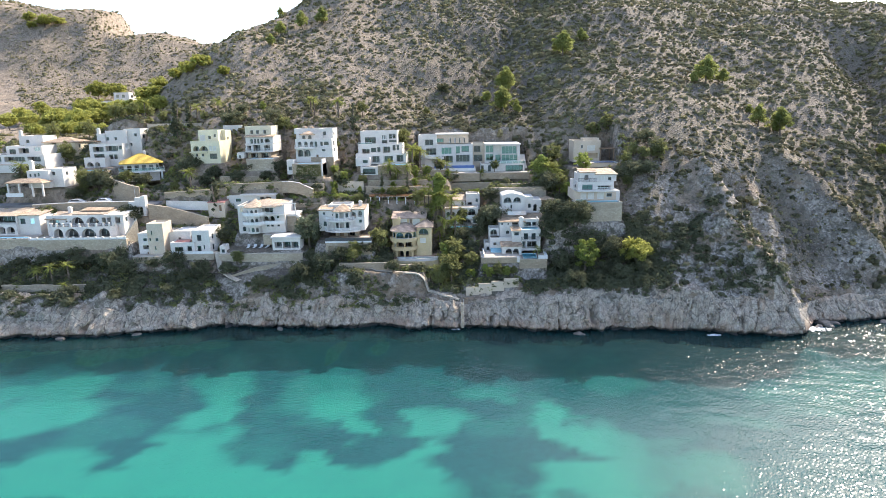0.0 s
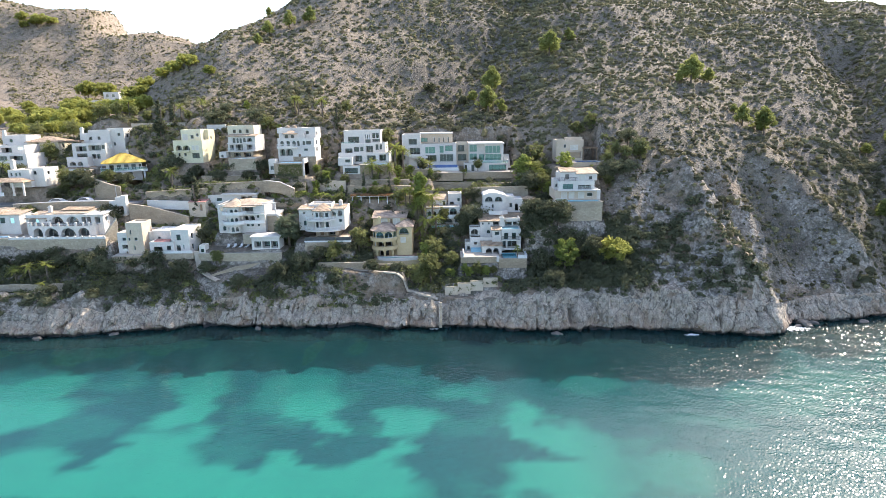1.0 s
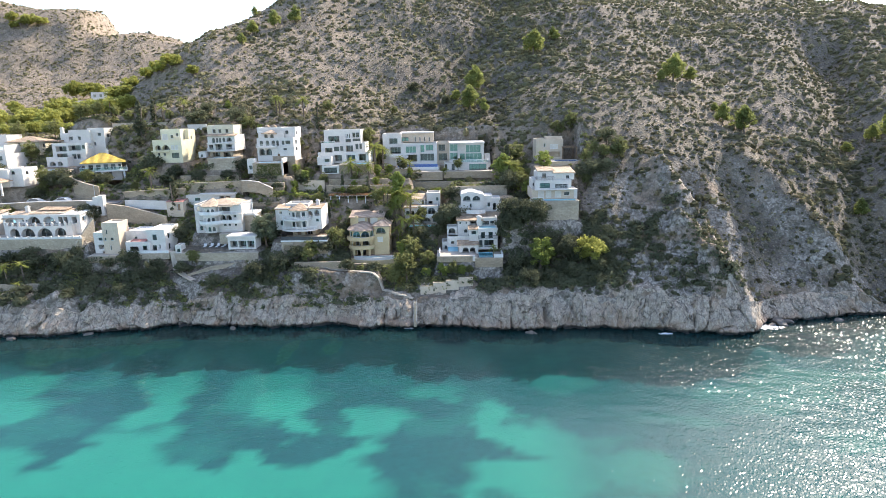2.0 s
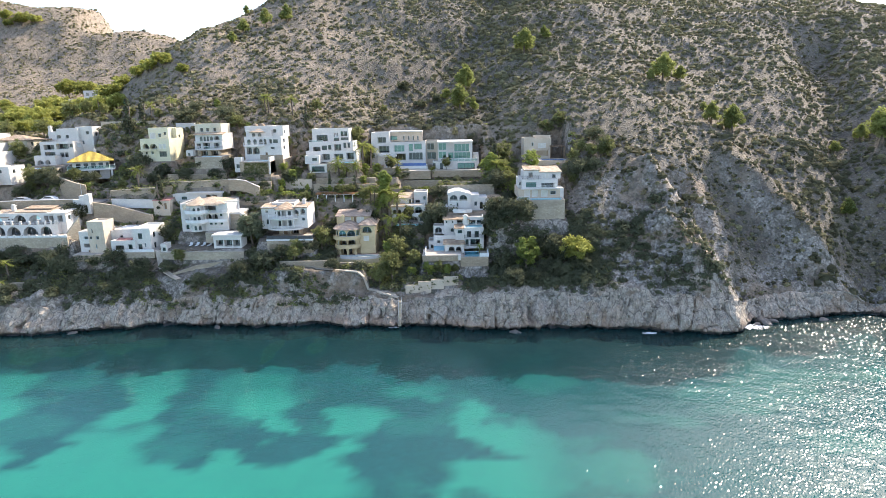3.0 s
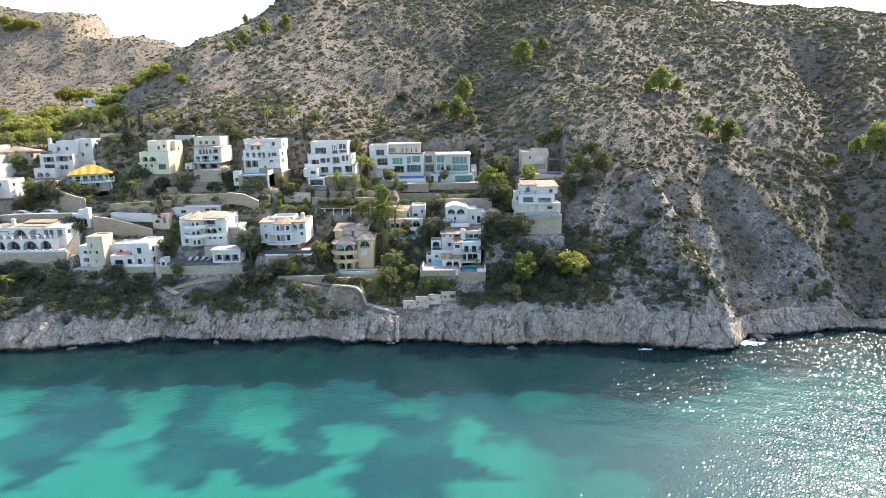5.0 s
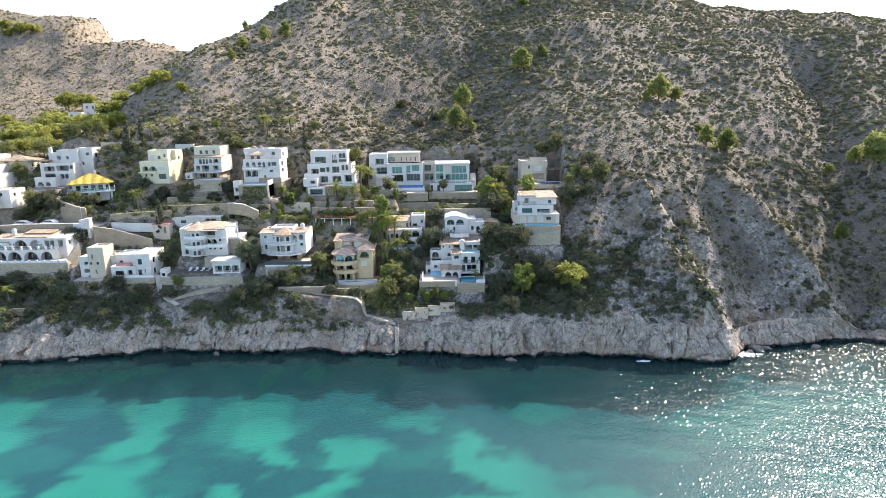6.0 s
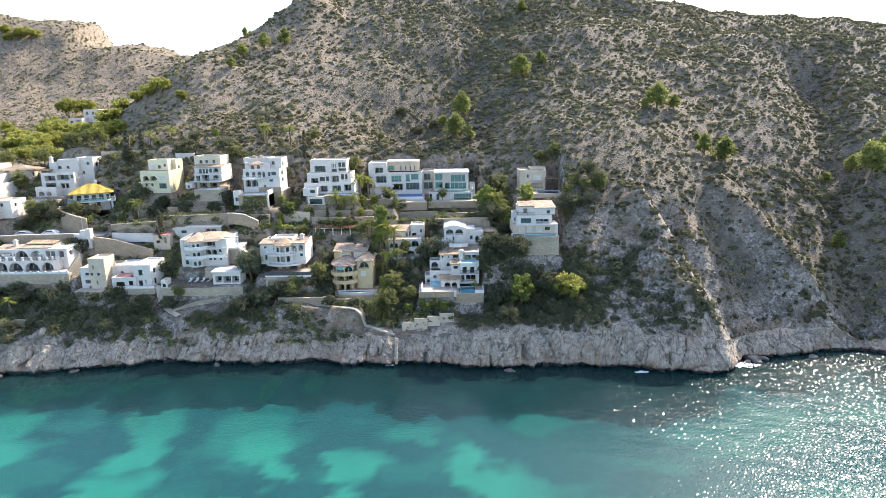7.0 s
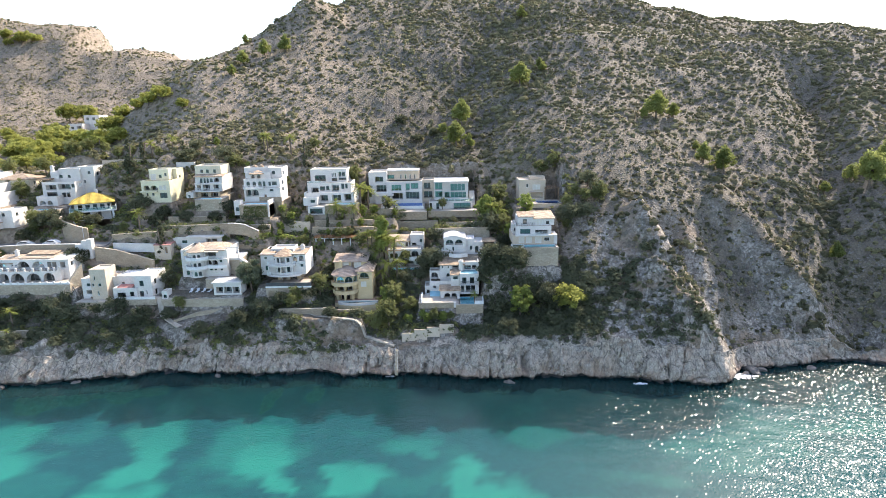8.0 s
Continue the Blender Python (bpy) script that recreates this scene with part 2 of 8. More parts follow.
warp.inputs[1].default_value = (2.2, 2.2, 2.2)
t.links.new(v, warp.inputs[2])
t.links.new(warp.outputs[0], crack.inputs["Vector"])
crag_n = noise_tex(t, v, 0.8, 8, 0.75, 0.8)
rock = mix(t, ramp(t, crag_n, (0.42, 0.0), (0.58, 1.0)), (0.155, 0.134, 0.112), (0.43, 0.378, 0.318))
rock = mix(t, ramp(t, crack.outputs[0], (0.0, 0.45), (0.10, 0.0)), rock, (0.07, 0.058, 0.045))
rock = mix(t, ramp(t, noise_tex(t, v, 0.09, 4, 0.6), (0.5, 0.0), (0.62, 0.75)), rock, (0.22, 0.15, 0.095))
rock = mix(t, ramp(t, noise_tex(t, v, 0.35, 6, 0.7), (0.52, 0.0), (0.62, 0.85)), rock, (0.075, 0.07, 0.045))
# tan mask: real garden soil, plus sunlit brightness painted on the left hill
earth_sun_at, bare_at = t.nodes.new("ShaderNodeAttribute"), t.nodes.new("ShaderNodeAttribute")
earth_sun_at.attribute_name, bare_at.attribute_name = "earth_sun", "bare"
tan = mix(t, ramp(t, mid_, (0.35, 0.0), (0.65, 1.0)), (0.185, 0.141, 0.1), (0.37, 0.288, 0.208))
tan = mix(t, mix(t, 1.0, spot2, ramp(t, tone2, (0.45, 0.0), (0.7, 0.8)), "MULTIPLY"), tan, (0.14, 0.115, 0.07))
open_rock = mix(t, 1.0, bare_at.outputs["Fac"], ramp(t, mix(t, 0.5, mid_, crag_n), (0.4, 0.15), (0.52, 1.0)), "MULTIPLY")
c = mix(t, mix(t, 1.0, ramp(t, steep, (0.42, 1.0), (0.62, 0.0)), open_rock, "LIGHTEN"), c, rock)
c = mix(t, earth_sun_at.outputs["Fac"], c, tan)
t.links.new(c, b.inputs["Base Color"])
bump(t, b, mix(t, 0.5, mix(t, 0.5, fine, spot), mix(t, 0.5, mid_, crag_n)), 1.0, 0.7)

# sea cliff: pale limestone, ochre stains, dark wet band at the water
M_cliff, t, b = material("sea_cliff", 0.9)
v = place(t, 1.0, (1, 1, 0.55))
vs = place(t, 1.0, (0.25, 0.25, 2.2))
big, cracks, fine = noise_tex(t, v, 0.16, 5, 0.65, 0.7), noise_tex(t, v, 0.9, 8, 0.75, 0.8), noise_tex(t, v, 4.0, 5, 0.7)
strata = noise_tex(t, vs, 0.6, 5, 0.7, 0.4)
c = mix(t, ramp(t, cracks, (0.38, 0.0), (0.54, 1.0)), (0.29, 0.238, 0.185), (0.56, 0.475, 0.38))
c = mix(t, ramp(t, big, (0.5, 0.0), (0.7, 0.6)), c, (0.43, 0.28, 0.17))
c = mix(t, 0.38, c, ramp(t, strata, (0.3, 0.45), (0.6, 1.0)), "MULTIPLY")
seams = noise_tex(t, place(t, 1.0, (1, 1, 0.16)), 1.3, 6, 0.7, 0.5)
c = mix(t, ramp(t, seams, (0.31, 0.85), (0.39, 0.0)), c, (0.085, 0.072, 0.06))
for size, stretch_, dark_, width_ in ((0.4, (1, 1, 0.25), 0.75, 0.03), (1.2, (1, 1, 0.4), 0.3, 0.08)):
    wv = t.nodes.new("ShaderNodeVectorMath")
    wv.operation = "MULTIPLY_ADD"
    wnz = t.nodes.new("ShaderNodeTexNoise")
    wnz.inputs["Scale"].default_value, wnz.inputs["Detail"].default_value = size * 1.6, 5
    src = place(t, 1.0, stretch_)
    t.links.new(src, wnz.inputs["Vector"])
    t.links.new(wnz.outputs["Color"], wv.inputs[0])
    wv.inputs[1].default_value = (0.5 / size, 0.5 / size, 0.5 / size)
    t.links.new(src, wv.inputs[2])
    joint = t.nodes.new("ShaderNodeTexVoronoi")
    joint.feature, joint.inputs["Scale"].default_value = "DISTANCE_TO_EDGE", size
    t.links.new(wv.outputs[0], joint.inputs["Vector"])
    c = mix(t, ramp(t, joint.outputs[0], (0.0, dark_), (width_, 0.0)), c, (0.075, 0.065, 0.055))
c = mix(t, 0.45, c, ramp(t, fine, (0.34, 0.3), (0.6, 1.0)), "MULTIPLY")
h = node(t, "ShaderNodeSeparateXYZ", i0=t.nodes.new("ShaderNodeNewGeometry").outputs["Position"]).outputs[2]
wob = node(t, "ShaderNodeMath", i0=cracks, i1=0.9)
wob.operation = "MULTIPLY_ADD"
t.links.new(h, wob.inputs[2])
wet = node(t, "ShaderNodeMapRange", Value=wob.outputs[0])
wet.inputs["From Min"].default_value, wet.inputs["From Max"].default_value = 0.75, 1.5
wet.inputs["To Min"].default_value, wet.inputs["To Max"].default_value = 1.0, 0.0
rust = node(t, "ShaderNodeMapRange", Value=wob.outputs[0])
rust.inputs["From Min"].default_value, rust.inputs["From Max"].default_value = 1.0, 3.2
rust.inputs["To Min"].default_value, rust.inputs["To Max"].default_value = 0.7, 0.0
c = mix(t, mix(t, 1.0, rust.outputs[0], ramp(t, big, (0.42, 0.0), (0.56, 1.0)), "MULTIPLY"), c, (0.34, 0.215, 0.145))
c = mix(t, wet.outputs[0], c, (0.045, 0.042, 0.04))
t.links.new(c, b.inputs["Base Color"])
bump(t, b, mix(t, 0.4, mix(t, 0.5, cracks, seams), fine), 1.0, 0.8)

# sea: clear water with small waves over sand and sea grass
M_sea = bpy.data.materials.new("sea_water")
M_sea.use_nodes = True
t = M_sea.node_tree
t.nodes.clear()
out = t.nodes.new("ShaderNodeOutputMaterial")
gloss = node(t, "ShaderNodeBsdfGlossy", Roughness=0.14)
clear = node(t, "ShaderNodeBsdfTransparent", Color=(0.020, 0.24, 0.268, 1))
fres = node(t, "ShaderNodeFresnel", IOR=1.25)
mx = t.nodes.new("ShaderNodeMixShader")
t.links.new(fres.outputs[0], mx.inputs[0])
body = node(t, "ShaderNodeBsdfDiffuse", Color=(0.035, 0.135, 0.142, 1))
murk = t.nodes.new("ShaderNodeMixShader")
murk.inputs[0].default_value = 0.16
t.links.new(clear.outputs[0], murk.inputs[1])
t.links.new(body.outputs[0], murk.inputs[2])
t.links.new(murk.outputs[0], mx.inputs[1])
t.links.new(gloss.outputs[0], mx.inputs[2])
t.links.new(mx.outputs[0], out.inputs[0])

# sea bed: pale sand, with meadows of sea grass where the mesh says so
M_bed, t, b = material("seabed", 0.9)
v = place(t)
edge, fine = noise_tex(t, v, 0.16, 5, 0.65, 0.6), noise_tex(t, v, 0.9, 4, 0.6)
at_ = t.nodes.new("ShaderNodeAttribute")
at_.attribute_name = "meadow"
f = ramp(t, mix(t, 0.36, at_.outputs["Fac"], edge), (0.16, 0.0), (0.80, 1.0))
sand = mix(t, edge, (0.74, 0.82, 0.6), (0.82, 0.89, 0.68))
weed = mix(t, ramp(t, mix(t, 0.5, edge, fine), (0.35, 0.0), (0.65, 1.0)), (0.13, 0.155, 0.18), (0.23, 0.26, 0.29))
shoal = t.nodes.new("ShaderNodeAttribute")
shoal.attribute_name = "shoal"
algae = mix(t, ramp(t, fine, (0.35, 0.0), (0.65, 1.0)), (0.42, 0.36, 0.17), (0.78, 0.68, 0.36))
c = mix(t, ramp(t, mix(t, 0.3, shoal.outputs["Fac"], edge), (0.42, 0.0), (0.62, 0.85)), mix(t, f, sand, weed), algae)
t.links.new(c, b.inputs["Base Color"])
M_white = mottled("white_render", (0.63, 0.585, 0.53), (0.725, 0.675, 0.612), 0.35, 0.9, 5.0, 0.01, stain=(0.6, 0.56, 0.5))
M_cream = mottled("cream_render", (0.66, 0.56, 0.40), (0.74, 0.65, 0.48), 0.35, 0.9, 5.0, 0.01)
M_yellow = mottled("yellow_render", (0.70, 0.63, 0.42), (0.78, 0.71, 0.50), 0.35, 0.9, 5.0, 0.01)
M_tan = mottled("ochre_render", (0.58, 0.44, 0.25), (0.68, 0.53, 0.31), 0.35, 0.9, 5.0, 0.01, stain=(0.45, 0.36, 0.24))
M_beige = mottled("beige_render", (0.56, 0.45, 0.335), (0.64, 0.53, 0.405), 0.35, 0.9, 5.0, 0.01)
M_trim = mottled("white_trim", (0.71, 0.705, 0.68), (0.77, 0.765, 0.74), 1.0, 0.6, 8.0, 0.0)
M_dark = mottled("dark_frame", (0.05, 0.05, 0.055), (0.08, 0.08, 0.085), 1.0, 0.5, 8.0, 0.0)
M_shutter = mottled("roller_shutter", (0.62, 0.58, 0.5), (0.7, 0.66, 0.57), 1.0, 0.6, 8.0, 0.0)
M_pave = mottled("terrace_paving", (0.42, 0.35, 0.28), (0.52, 0.45, 0.37), 0.8, 0.8, 6.0, 0.01)
M_roofdeck = mottled("roof_deck", (0.46, 0.38, 0.30), (0.60, 0.52, 0.43), 0.5, 0.9, 5.0, 0.01, stain=(0.36, 0.3, 0.25))
M_road = mottled("asphalt", (0.16, 0.15, 0.145), (0.22, 0.21, 0.2), 0.4, 0.95, 6.0, 0.01)
M_metal = mottled("painted_metal", (0.55, 0.55, 0.54), (0.62, 0.62, 0.6), 2.0, 0.4, 9.0, 0.0)
M_cloth = mottled("awning_cloth", (0.25, 0.47, 0.55), (0.32, 0.55, 0.62), 1.0, 0.9, 9.0, 0.0)
M_pink = mottled("salmon_cloth", (0.45, 0.2, 0.17), (0.55, 0.27, 0.22), 1.0, 0.9, 9.0, 0.0)
M_wood = mottled("weathered_wood", (0.2, 0.13, 0.08), (0.32, 0.22, 0.14), 2.0, 0.85, 12.0, 0.01)
M_poolwall = mottled("pool_tile", (0.38, 0.70, 0.76), (0.46, 0.78, 0.83), 2.0, 0.3, 10.0, 0.0)
M_pooldeep = mottled("blue_pool_tile", (0.06, 0.12, 0.34), (0.09, 0.17, 0.42), 2.0, 0.3, 10.0, 0.0)


def stone_material(name, dark, light, size=1.6):
    """Rubble masonry: irregular stones with darker joints."""
    m, t, b = material(name, 0.92)
    v = place(t, 1.0, (1, 1, 1.5))
    vo = t.nodes.new("ShaderNodeTexVoronoi")
    vo.feature = "DISTANCE_TO_EDGE"
    vo.inputs["Scale"].default_value = size
    t.links.new(v, vo.inputs["Vector"])
    vc = t.nodes.new("ShaderNodeTexVoronoi")
    vc.inputs["Scale"].default_value = size
    t.links.new(v, vc.inputs["Vector"])
    tone = node(t, "ShaderNodeSeparateColor", i0=vc.outputs["Color"]).outputs[0]
    big, fine = noise_tex(t, v, 0.25, 5, 0.7, 0.5), noise_tex(t, v, 5.0, 4, 0.7)
    c = mix(t, tone, dark, light)
    c = mix(t, ramp(t, big, (0.4, 0.0), (0.7, 0.5)), c, tuple(0.6 * a for a in dark))
    c = mix(t, 0.4, c, ramp(t, fine, (0.3, 0.4), (0.7, 1.0)), "MULTIPLY")
    c = mix(t, ramp(t, vo.outputs[0], (0.0, 0.5), (0.06, 0.0)), c, tuple(0.5 * a for a in dark))
    t.links.new(c, b.inputs["Base Color"])
    bump(t, b, mix(t, 0.3, ramp(t, vo.outputs[0], (0.0, 0.0), (0.12, 1.0)), fine), 0.8, 0.08)
    return m


M_stone = stone_material("rubble_wall", (0.40, 0.315, 0.215), (0.52, 0.415, 0.295), 2.4)
M_stone_pale = stone_material("pale_rubble_wall", (0.46, 0.375, 0.27), (0.58, 0.485, 0.36), 2.0)


def tile_material(name, dark, light):
    """Curved clay tiles: fine rows running down the slope, with sun-bleached patches."""
    m, t, b = material(name, 0.9)
    v = place(t, local=True)
    w = t.nodes.new("ShaderNodeTexWave")
    w.inputs["Scale"].default_value, w.inputs["Distortion"].default_value = 1.1, 0.8
    t.links.new(v, w.inputs["Vector"])
    big, fine = noise_tex(t, v, 0.9, 5, 0.7), noise_tex(t, v, 6.0, 3, 0.7)
    c = mix(t, ramp(t, big, (0.35, 0.0), (0.65, 1.0)), dark, light)
    c = mix(t, 0.7, c, ramp(t, w.outputs["Fac"], (0.1, 0.35), (0.6, 1.0)), "MULTIPLY")
    c = mix(t, 0.35, c, ramp(t, fine, (0.3, 0.4), (0.7, 1.0)), "MULTIPLY")
    t.links.new(c, b.inputs["Base Color"])
    bump(t, b, w.outputs["Fac"], 0.8, 0.08)
    return m


M_tile = tile_material("clay_roof_tiles", (0.33, 0.22, 0.14), (0.62, 0.47, 0.32))
M_tile_pale = tile_material("bleached_roof_tiles", (0.41, 0.30, 0.205), (0.64, 0.51, 0.375))
M_terracotta = mottled("terracotta_paving", (0.3, 0.19, 0.14), (0.44, 0.3, 0.22), 0.8, 0.85)
M_tile_rose = tile_material("rose_brown_roof_tiles", (0.34, 0.24, 0.175), (0.6, 0.46, 0.35))
M_tile_yellow = tile_material("yellow_glazed_tiles", (0.55, 0.37, 0.06), (0.68, 0.48, 0.09))


def glass_material(name, tint, ior, sheen=(0.9, 0.97, 1.0)):
    m = bpy.data.materials.new(name)
    m.use_nodes = True
    t = m.node_tree
    t.nodes.clear()
    o = t.nodes.new("ShaderNodeOutputMaterial")
    g = node(t, "ShaderNodeBsdfGlossy", Roughness=0.04, Color=(*sheen, 1))
    tr = node(t, "ShaderNodeBsdfTransparent", Color=(*tint, 1))
    f = node(t, "ShaderNodeFresnel", IOR=ior)
    x = t.nodes.new("ShaderNodeMixShader")
    t.links.new(f.outputs[0], x.inputs[0])
    t.links.new(tr.outputs[0], x.inputs[1])
    t.links.new(g.outputs[0], x.inputs[2])
    t.links.new(x.outputs[0], o.inputs[0])
    return m


M_glass = glass_material("window_glass", (0.33, 0.38, 0.4), 1.75)
M_teal = glass_material("green_tinted_glass", (0.3, 0.6, 0.57), 2.6, (0.6, 0.9, 0.86))
M_blueglass = glass_material("blue_tinted_glass", (0.3, 0.48, 0.58), 2.0, (0.5, 0.7, 0.8))
M_railglass = glass_material("railing_glass", (0.8, 0.92, 0.9), 1.5)
M_poolwater = glass_material("pool_water", (0.72, 0.95, 0.96), 1.33)
# ---------------------------------------------------------------- ground sheet, sea bed and sea
def sheet(name, mats, verts, rows, cols, index=None):
    me = bpy.data.meshes.new(name)
    i = np.arange(rows - 1)[:, None] * cols + np.arange(cols - 1)[None, :]
    quads = np.stack([i, i + 1, i + cols + 1, i + cols], -1).reshape(-1, 4)
    me.from_pydata(verts.tolist(), [], quads.tolist())
    for m in mats:
        me.materials.append(m)
    if index is not None:
        me.polygons.foreach_set("material_index", index.astype(np.int32))
    me.polygons.foreach_set("use_smooth", np.ones(len(quads), bool))
    me.update()
    return new(name, me)


def spread(*runs):
    """Places from runs of (start, end, step)."""
    return np.concatenate([np.arange(a, b, s) for a, b, s in runs])


def make_ground():
    xs = spread((-1500, -420, 60), (-420, -140, 3.0), (-140, 150, 0.72), (150, 420, 3.0), (420, 1501, 60))
    ds = spread((3.0, 75, 0.8), (75, 190, 1.5), (190, 360, 3.0), (360, 900, 12), (900, 2200, 60))
    base, soft = shore_line(xs), shore_soft(xs)
    rows = [np.stack([xs, base + 3.4, 0 * xs - 4.0], -1)]
    for d in ds:
        y = base + (soft - base) * smooth(4, 45, d) + d
        rows.append(np.stack([xs, y, land(xs, y)], -1))
    g = sheet("ground", [M_hill], np.concatenate(rows), len(rows), len(xs))
    p = np.concatenate(rows)
    x, y, d = p[:, 0], p[:, 1], p[:, 1] - shore_line(p[:, 0])
    garden = smooth(-165, -150, x) * smooth(40, 32, x) * smooth(17, 25, d) * smooth(206, 190, y)
    bare = smooth(40, 52, x) * smooth(84, 78, x) * smooth(46, 30, d) + 0.9 * smooth(11, 6, d + fbm(x / 8, y / 8, 4.0, 3) * 4)
    # the left hill's tan is dry soil lightened to stand in for sunlight
    for key, value in (("earth_sun", np.maximum(np.maximum(0.85 * garden, 0.65 * smooth(5, -40, x) * smooth(186, 200, y)), 0.2 * smooth(32, 56, x) * smooth(16, 28, d))), ("bare", np.clip(bare, 0, 1))):
        g.data.attributes.new(key, "FLOAT", "POINT").data.foreach_set("value", value.astype(np.float32))
    tagged(g, "steep limestone hillside with dry grass above sea cliffs", "hillside", kind="structure")


def make_cliff():
    """The sea cliff: broken blocks, upright cracks, ledges, a cleft and a cave mouth at the water."""
    xs = spread((-420, -140, 3.0), (-140, 135, 0.32), (135, 421, 3.0))
    q = np.linspace(0, 1, 46)
    base = shore_line(xs)
    brink = raw_land(xs, base + 3.4) + 0.05 + 0.5 * np.abs(fbm(xs / 1.7, 2.0, 5.0, 3))
    X = np.repeat(xs[None], len(q), 0)
    S = np.repeat(q[:, None], len(xs), 1)
    Z = -4 + S * (brink[None] + 4)
    D = -0.5 + 3.6 * smooth(0.35, 1.0, S) * S + 0.4 * np.exp(-((Z - 0.2) / 0.5) ** 2)
    warp = fbm(X / 4, Z / 4, 2.0, 3)
    big, who = cells(X / 3.4 + warp * 0.35, Z / 8.0 + warp * 0.3, 1)
    small, who2 = cells(X / 1.1 + warp * 0.4, Z / 2.6 + warp * 0.4, 2)
    shelf = cells(X / 9.0 + warp * 0.3, Z / 1.5 + 0.35 * warp, 6)[1] * smooth(60, 20, X)
    out = fbm(X / 9, Z / 14, 3.0, 2) * 1.2 + who * 0.5 - 0.8 * np.exp(-(big / 0.04) ** 2) + who2 * 0.34 + shelf * 0.25 - 0.16 * np.exp(-(small / 0.06) ** 2) + np.abs(fbm(X / 1.3, Z / 2.2, 4.0, 3)) * 0.45 + fbm(X / 0.6, Z / 0.7, 5.0, 2) * 0.16
    out = out + 0.45 * np.exp(-((Z - 0.9) / 0.55) ** 2) * (0.5 + 0.5 * vnoise(X / 6, 1.0, 3.0)) - 0.5 * np.exp(-((Z - 0.15) / 0.3) ** 2)
    out = out - 3.2 * np.exp(-((X - 31.6) / 0.45) ** 2) * smooth(5.6, 4.6, Z) * smooth(1.2, 2.4, Z) + 1.0 * np.exp(-((X - 33.6) / 1.0) ** 2) * smooth(6, 3, Z)
    out = out - 3.0 * np.exp(-((X - 9.0) / 0.5) ** 2 - ((Z - 1.6) / 0.9) ** 2) - 1.8 * np.exp(-((X - 37) / 2.6) ** 2)
    out = out * (0.3 + 0.7 * smooth(1.0, 0.88, S))
    Y = base[None] + D - out
    dz = fbm(X / 1.6, Z / 1.6, 7.0, 3) * 0.25 * smooth(0, 0.1, S) * smooth(1.0, 0.93, S)
    face = np.stack([X, Y, Z + dz], -1)
    # bare rock that runs on over the brink and goes under the soil here and there
    over = np.array([0.5, 1.0, 1.5, 2.0, 2.6, 3.2, 3.9, 4.7, 5.6])[:, None]
    X2, Y2 = X[:9], base[None] + 3.1 + over
    lift = 0.0 + fbm(X2 / 4, Y2 / 2.5, 3.0, 4) * 0.8 + cells(X2 / 1.4, Y2 / 1.2, 4)[1] * 0.3 - 0.22 * over
    top = np.stack([X2, Y2, raw_land(X2, Y2) + np.where(over < 0.8, np.clip(lift, 0.0, 0.4), np.minimum(lift, 0.55)) - 1.2 * smooth(76, 79, X2) * (over > 0.8)], -1)
    c = sheet("sea_cliff", [M_cliff], np.concatenate([face, top]).reshape(-1, 3), len(q) + 9, len(xs))
    c.data.polygons.foreach_set("use_smooth", np.zeros(len(c.data.polygons), bool))
    tagged(c, "pale broken limestone sea cliff, dark at the waterline", "cliff", kind="structure")


# sea grass meadows: centre, half lengths, turn in degrees
MEADOWS = [(7.6, 96.8, 5.9, 6.1, 0), (7.6, 85.6, 7.1, 7.7, 0), (-0.3, 86.5, 4.9, 3.5, 0), (13.6, 90.4, 4.4, 3.4, 0), (17.8, 87.9, 2.5, 1.9, 0), (22.9, 86.1, 3.4, 0.9, 0),
           (8.6, 77.8, 4.5, 3.9, 0), (-33.5, 98.4, 6.3, 9.9, 0), (-28.3, 86.9, 2.7, 2.5, 0), (-15.3, 90.8, 5.5, 3.1, -8), (-9.9, 93.3, 3.4, 3.9, 0), (-11.7, 102.1, 4.2, 5.5, 0),
           (-69.5, 94.2, 9.9, 1.8, 12), (-60.5, 98.4, 7.7, 6.8, 0), (-73.2, 89.0, 1.9, 2.0, 0), (-57.5, 89.3, 2.1, 1.3, 0)]
SANDS_WEST = [(-78.2, 104.3, 12.5, 8.0, 0), (-79.4, 115.0, 7.7, 5.8, 0), (-90.0, 112.6, 4.7, 5.1, 0), (-46.4, 114.3, 4.9, 8.3, 0), (-46.3, 103.7, 4.8, 5.7, 0), (-47.4, 124.0, 3.1, 4.2, 0),
              (-65.8, 84.2, 9.9, 7.6, 0), (-52.4, 82.6, 13.2, 6.1, 0), (-43.7, 91.2, 8.1, 7.8, 0), (-35.5, 81.7, 10.4, 7.2, 0), (-51.9, 91.3, 3.4, 3.1, 0), (-21.4, 107.1, 5.7, 6.0, 12), (-17.0, 99.1, 3.9, 3.2, 0)]
SANDS_EAST = [(-3.4, 100.3, 6.1, 4.9, 0), (-5.9, 90.7, 4.2, 3.7, 0), (-9.1, 83.6, 5.2, 5.2, 0), (-21.2, 83.0, 13.1, 5.3, 0), (-15.4, 79.4, 15.9, 5.4, 0), (-24.3, 88.9, 4.2, 3.6, 0),
              (15.7, 101.6, 2.9, 4.6, 0), (19.3, 96.0, 4.9, 4.5, 0), (25.8, 91.1, 7.9, 6.9, 0), (20.9, 81.8, 10.1, 5.1, 0), (30.3, 84.6, 4.8, 6.8, 0)]
THIN_SANDS = [(9.7, 110.2, 2.4, 1.7, 0), (39.5, 83.7, 6.8, 6.7, 0), (5.4, 113.3, 6.8, 3.0, 0), (-48.2, 121.1, 6.0, 9.0, 0), (-26, 112, 9, 9, 0)]
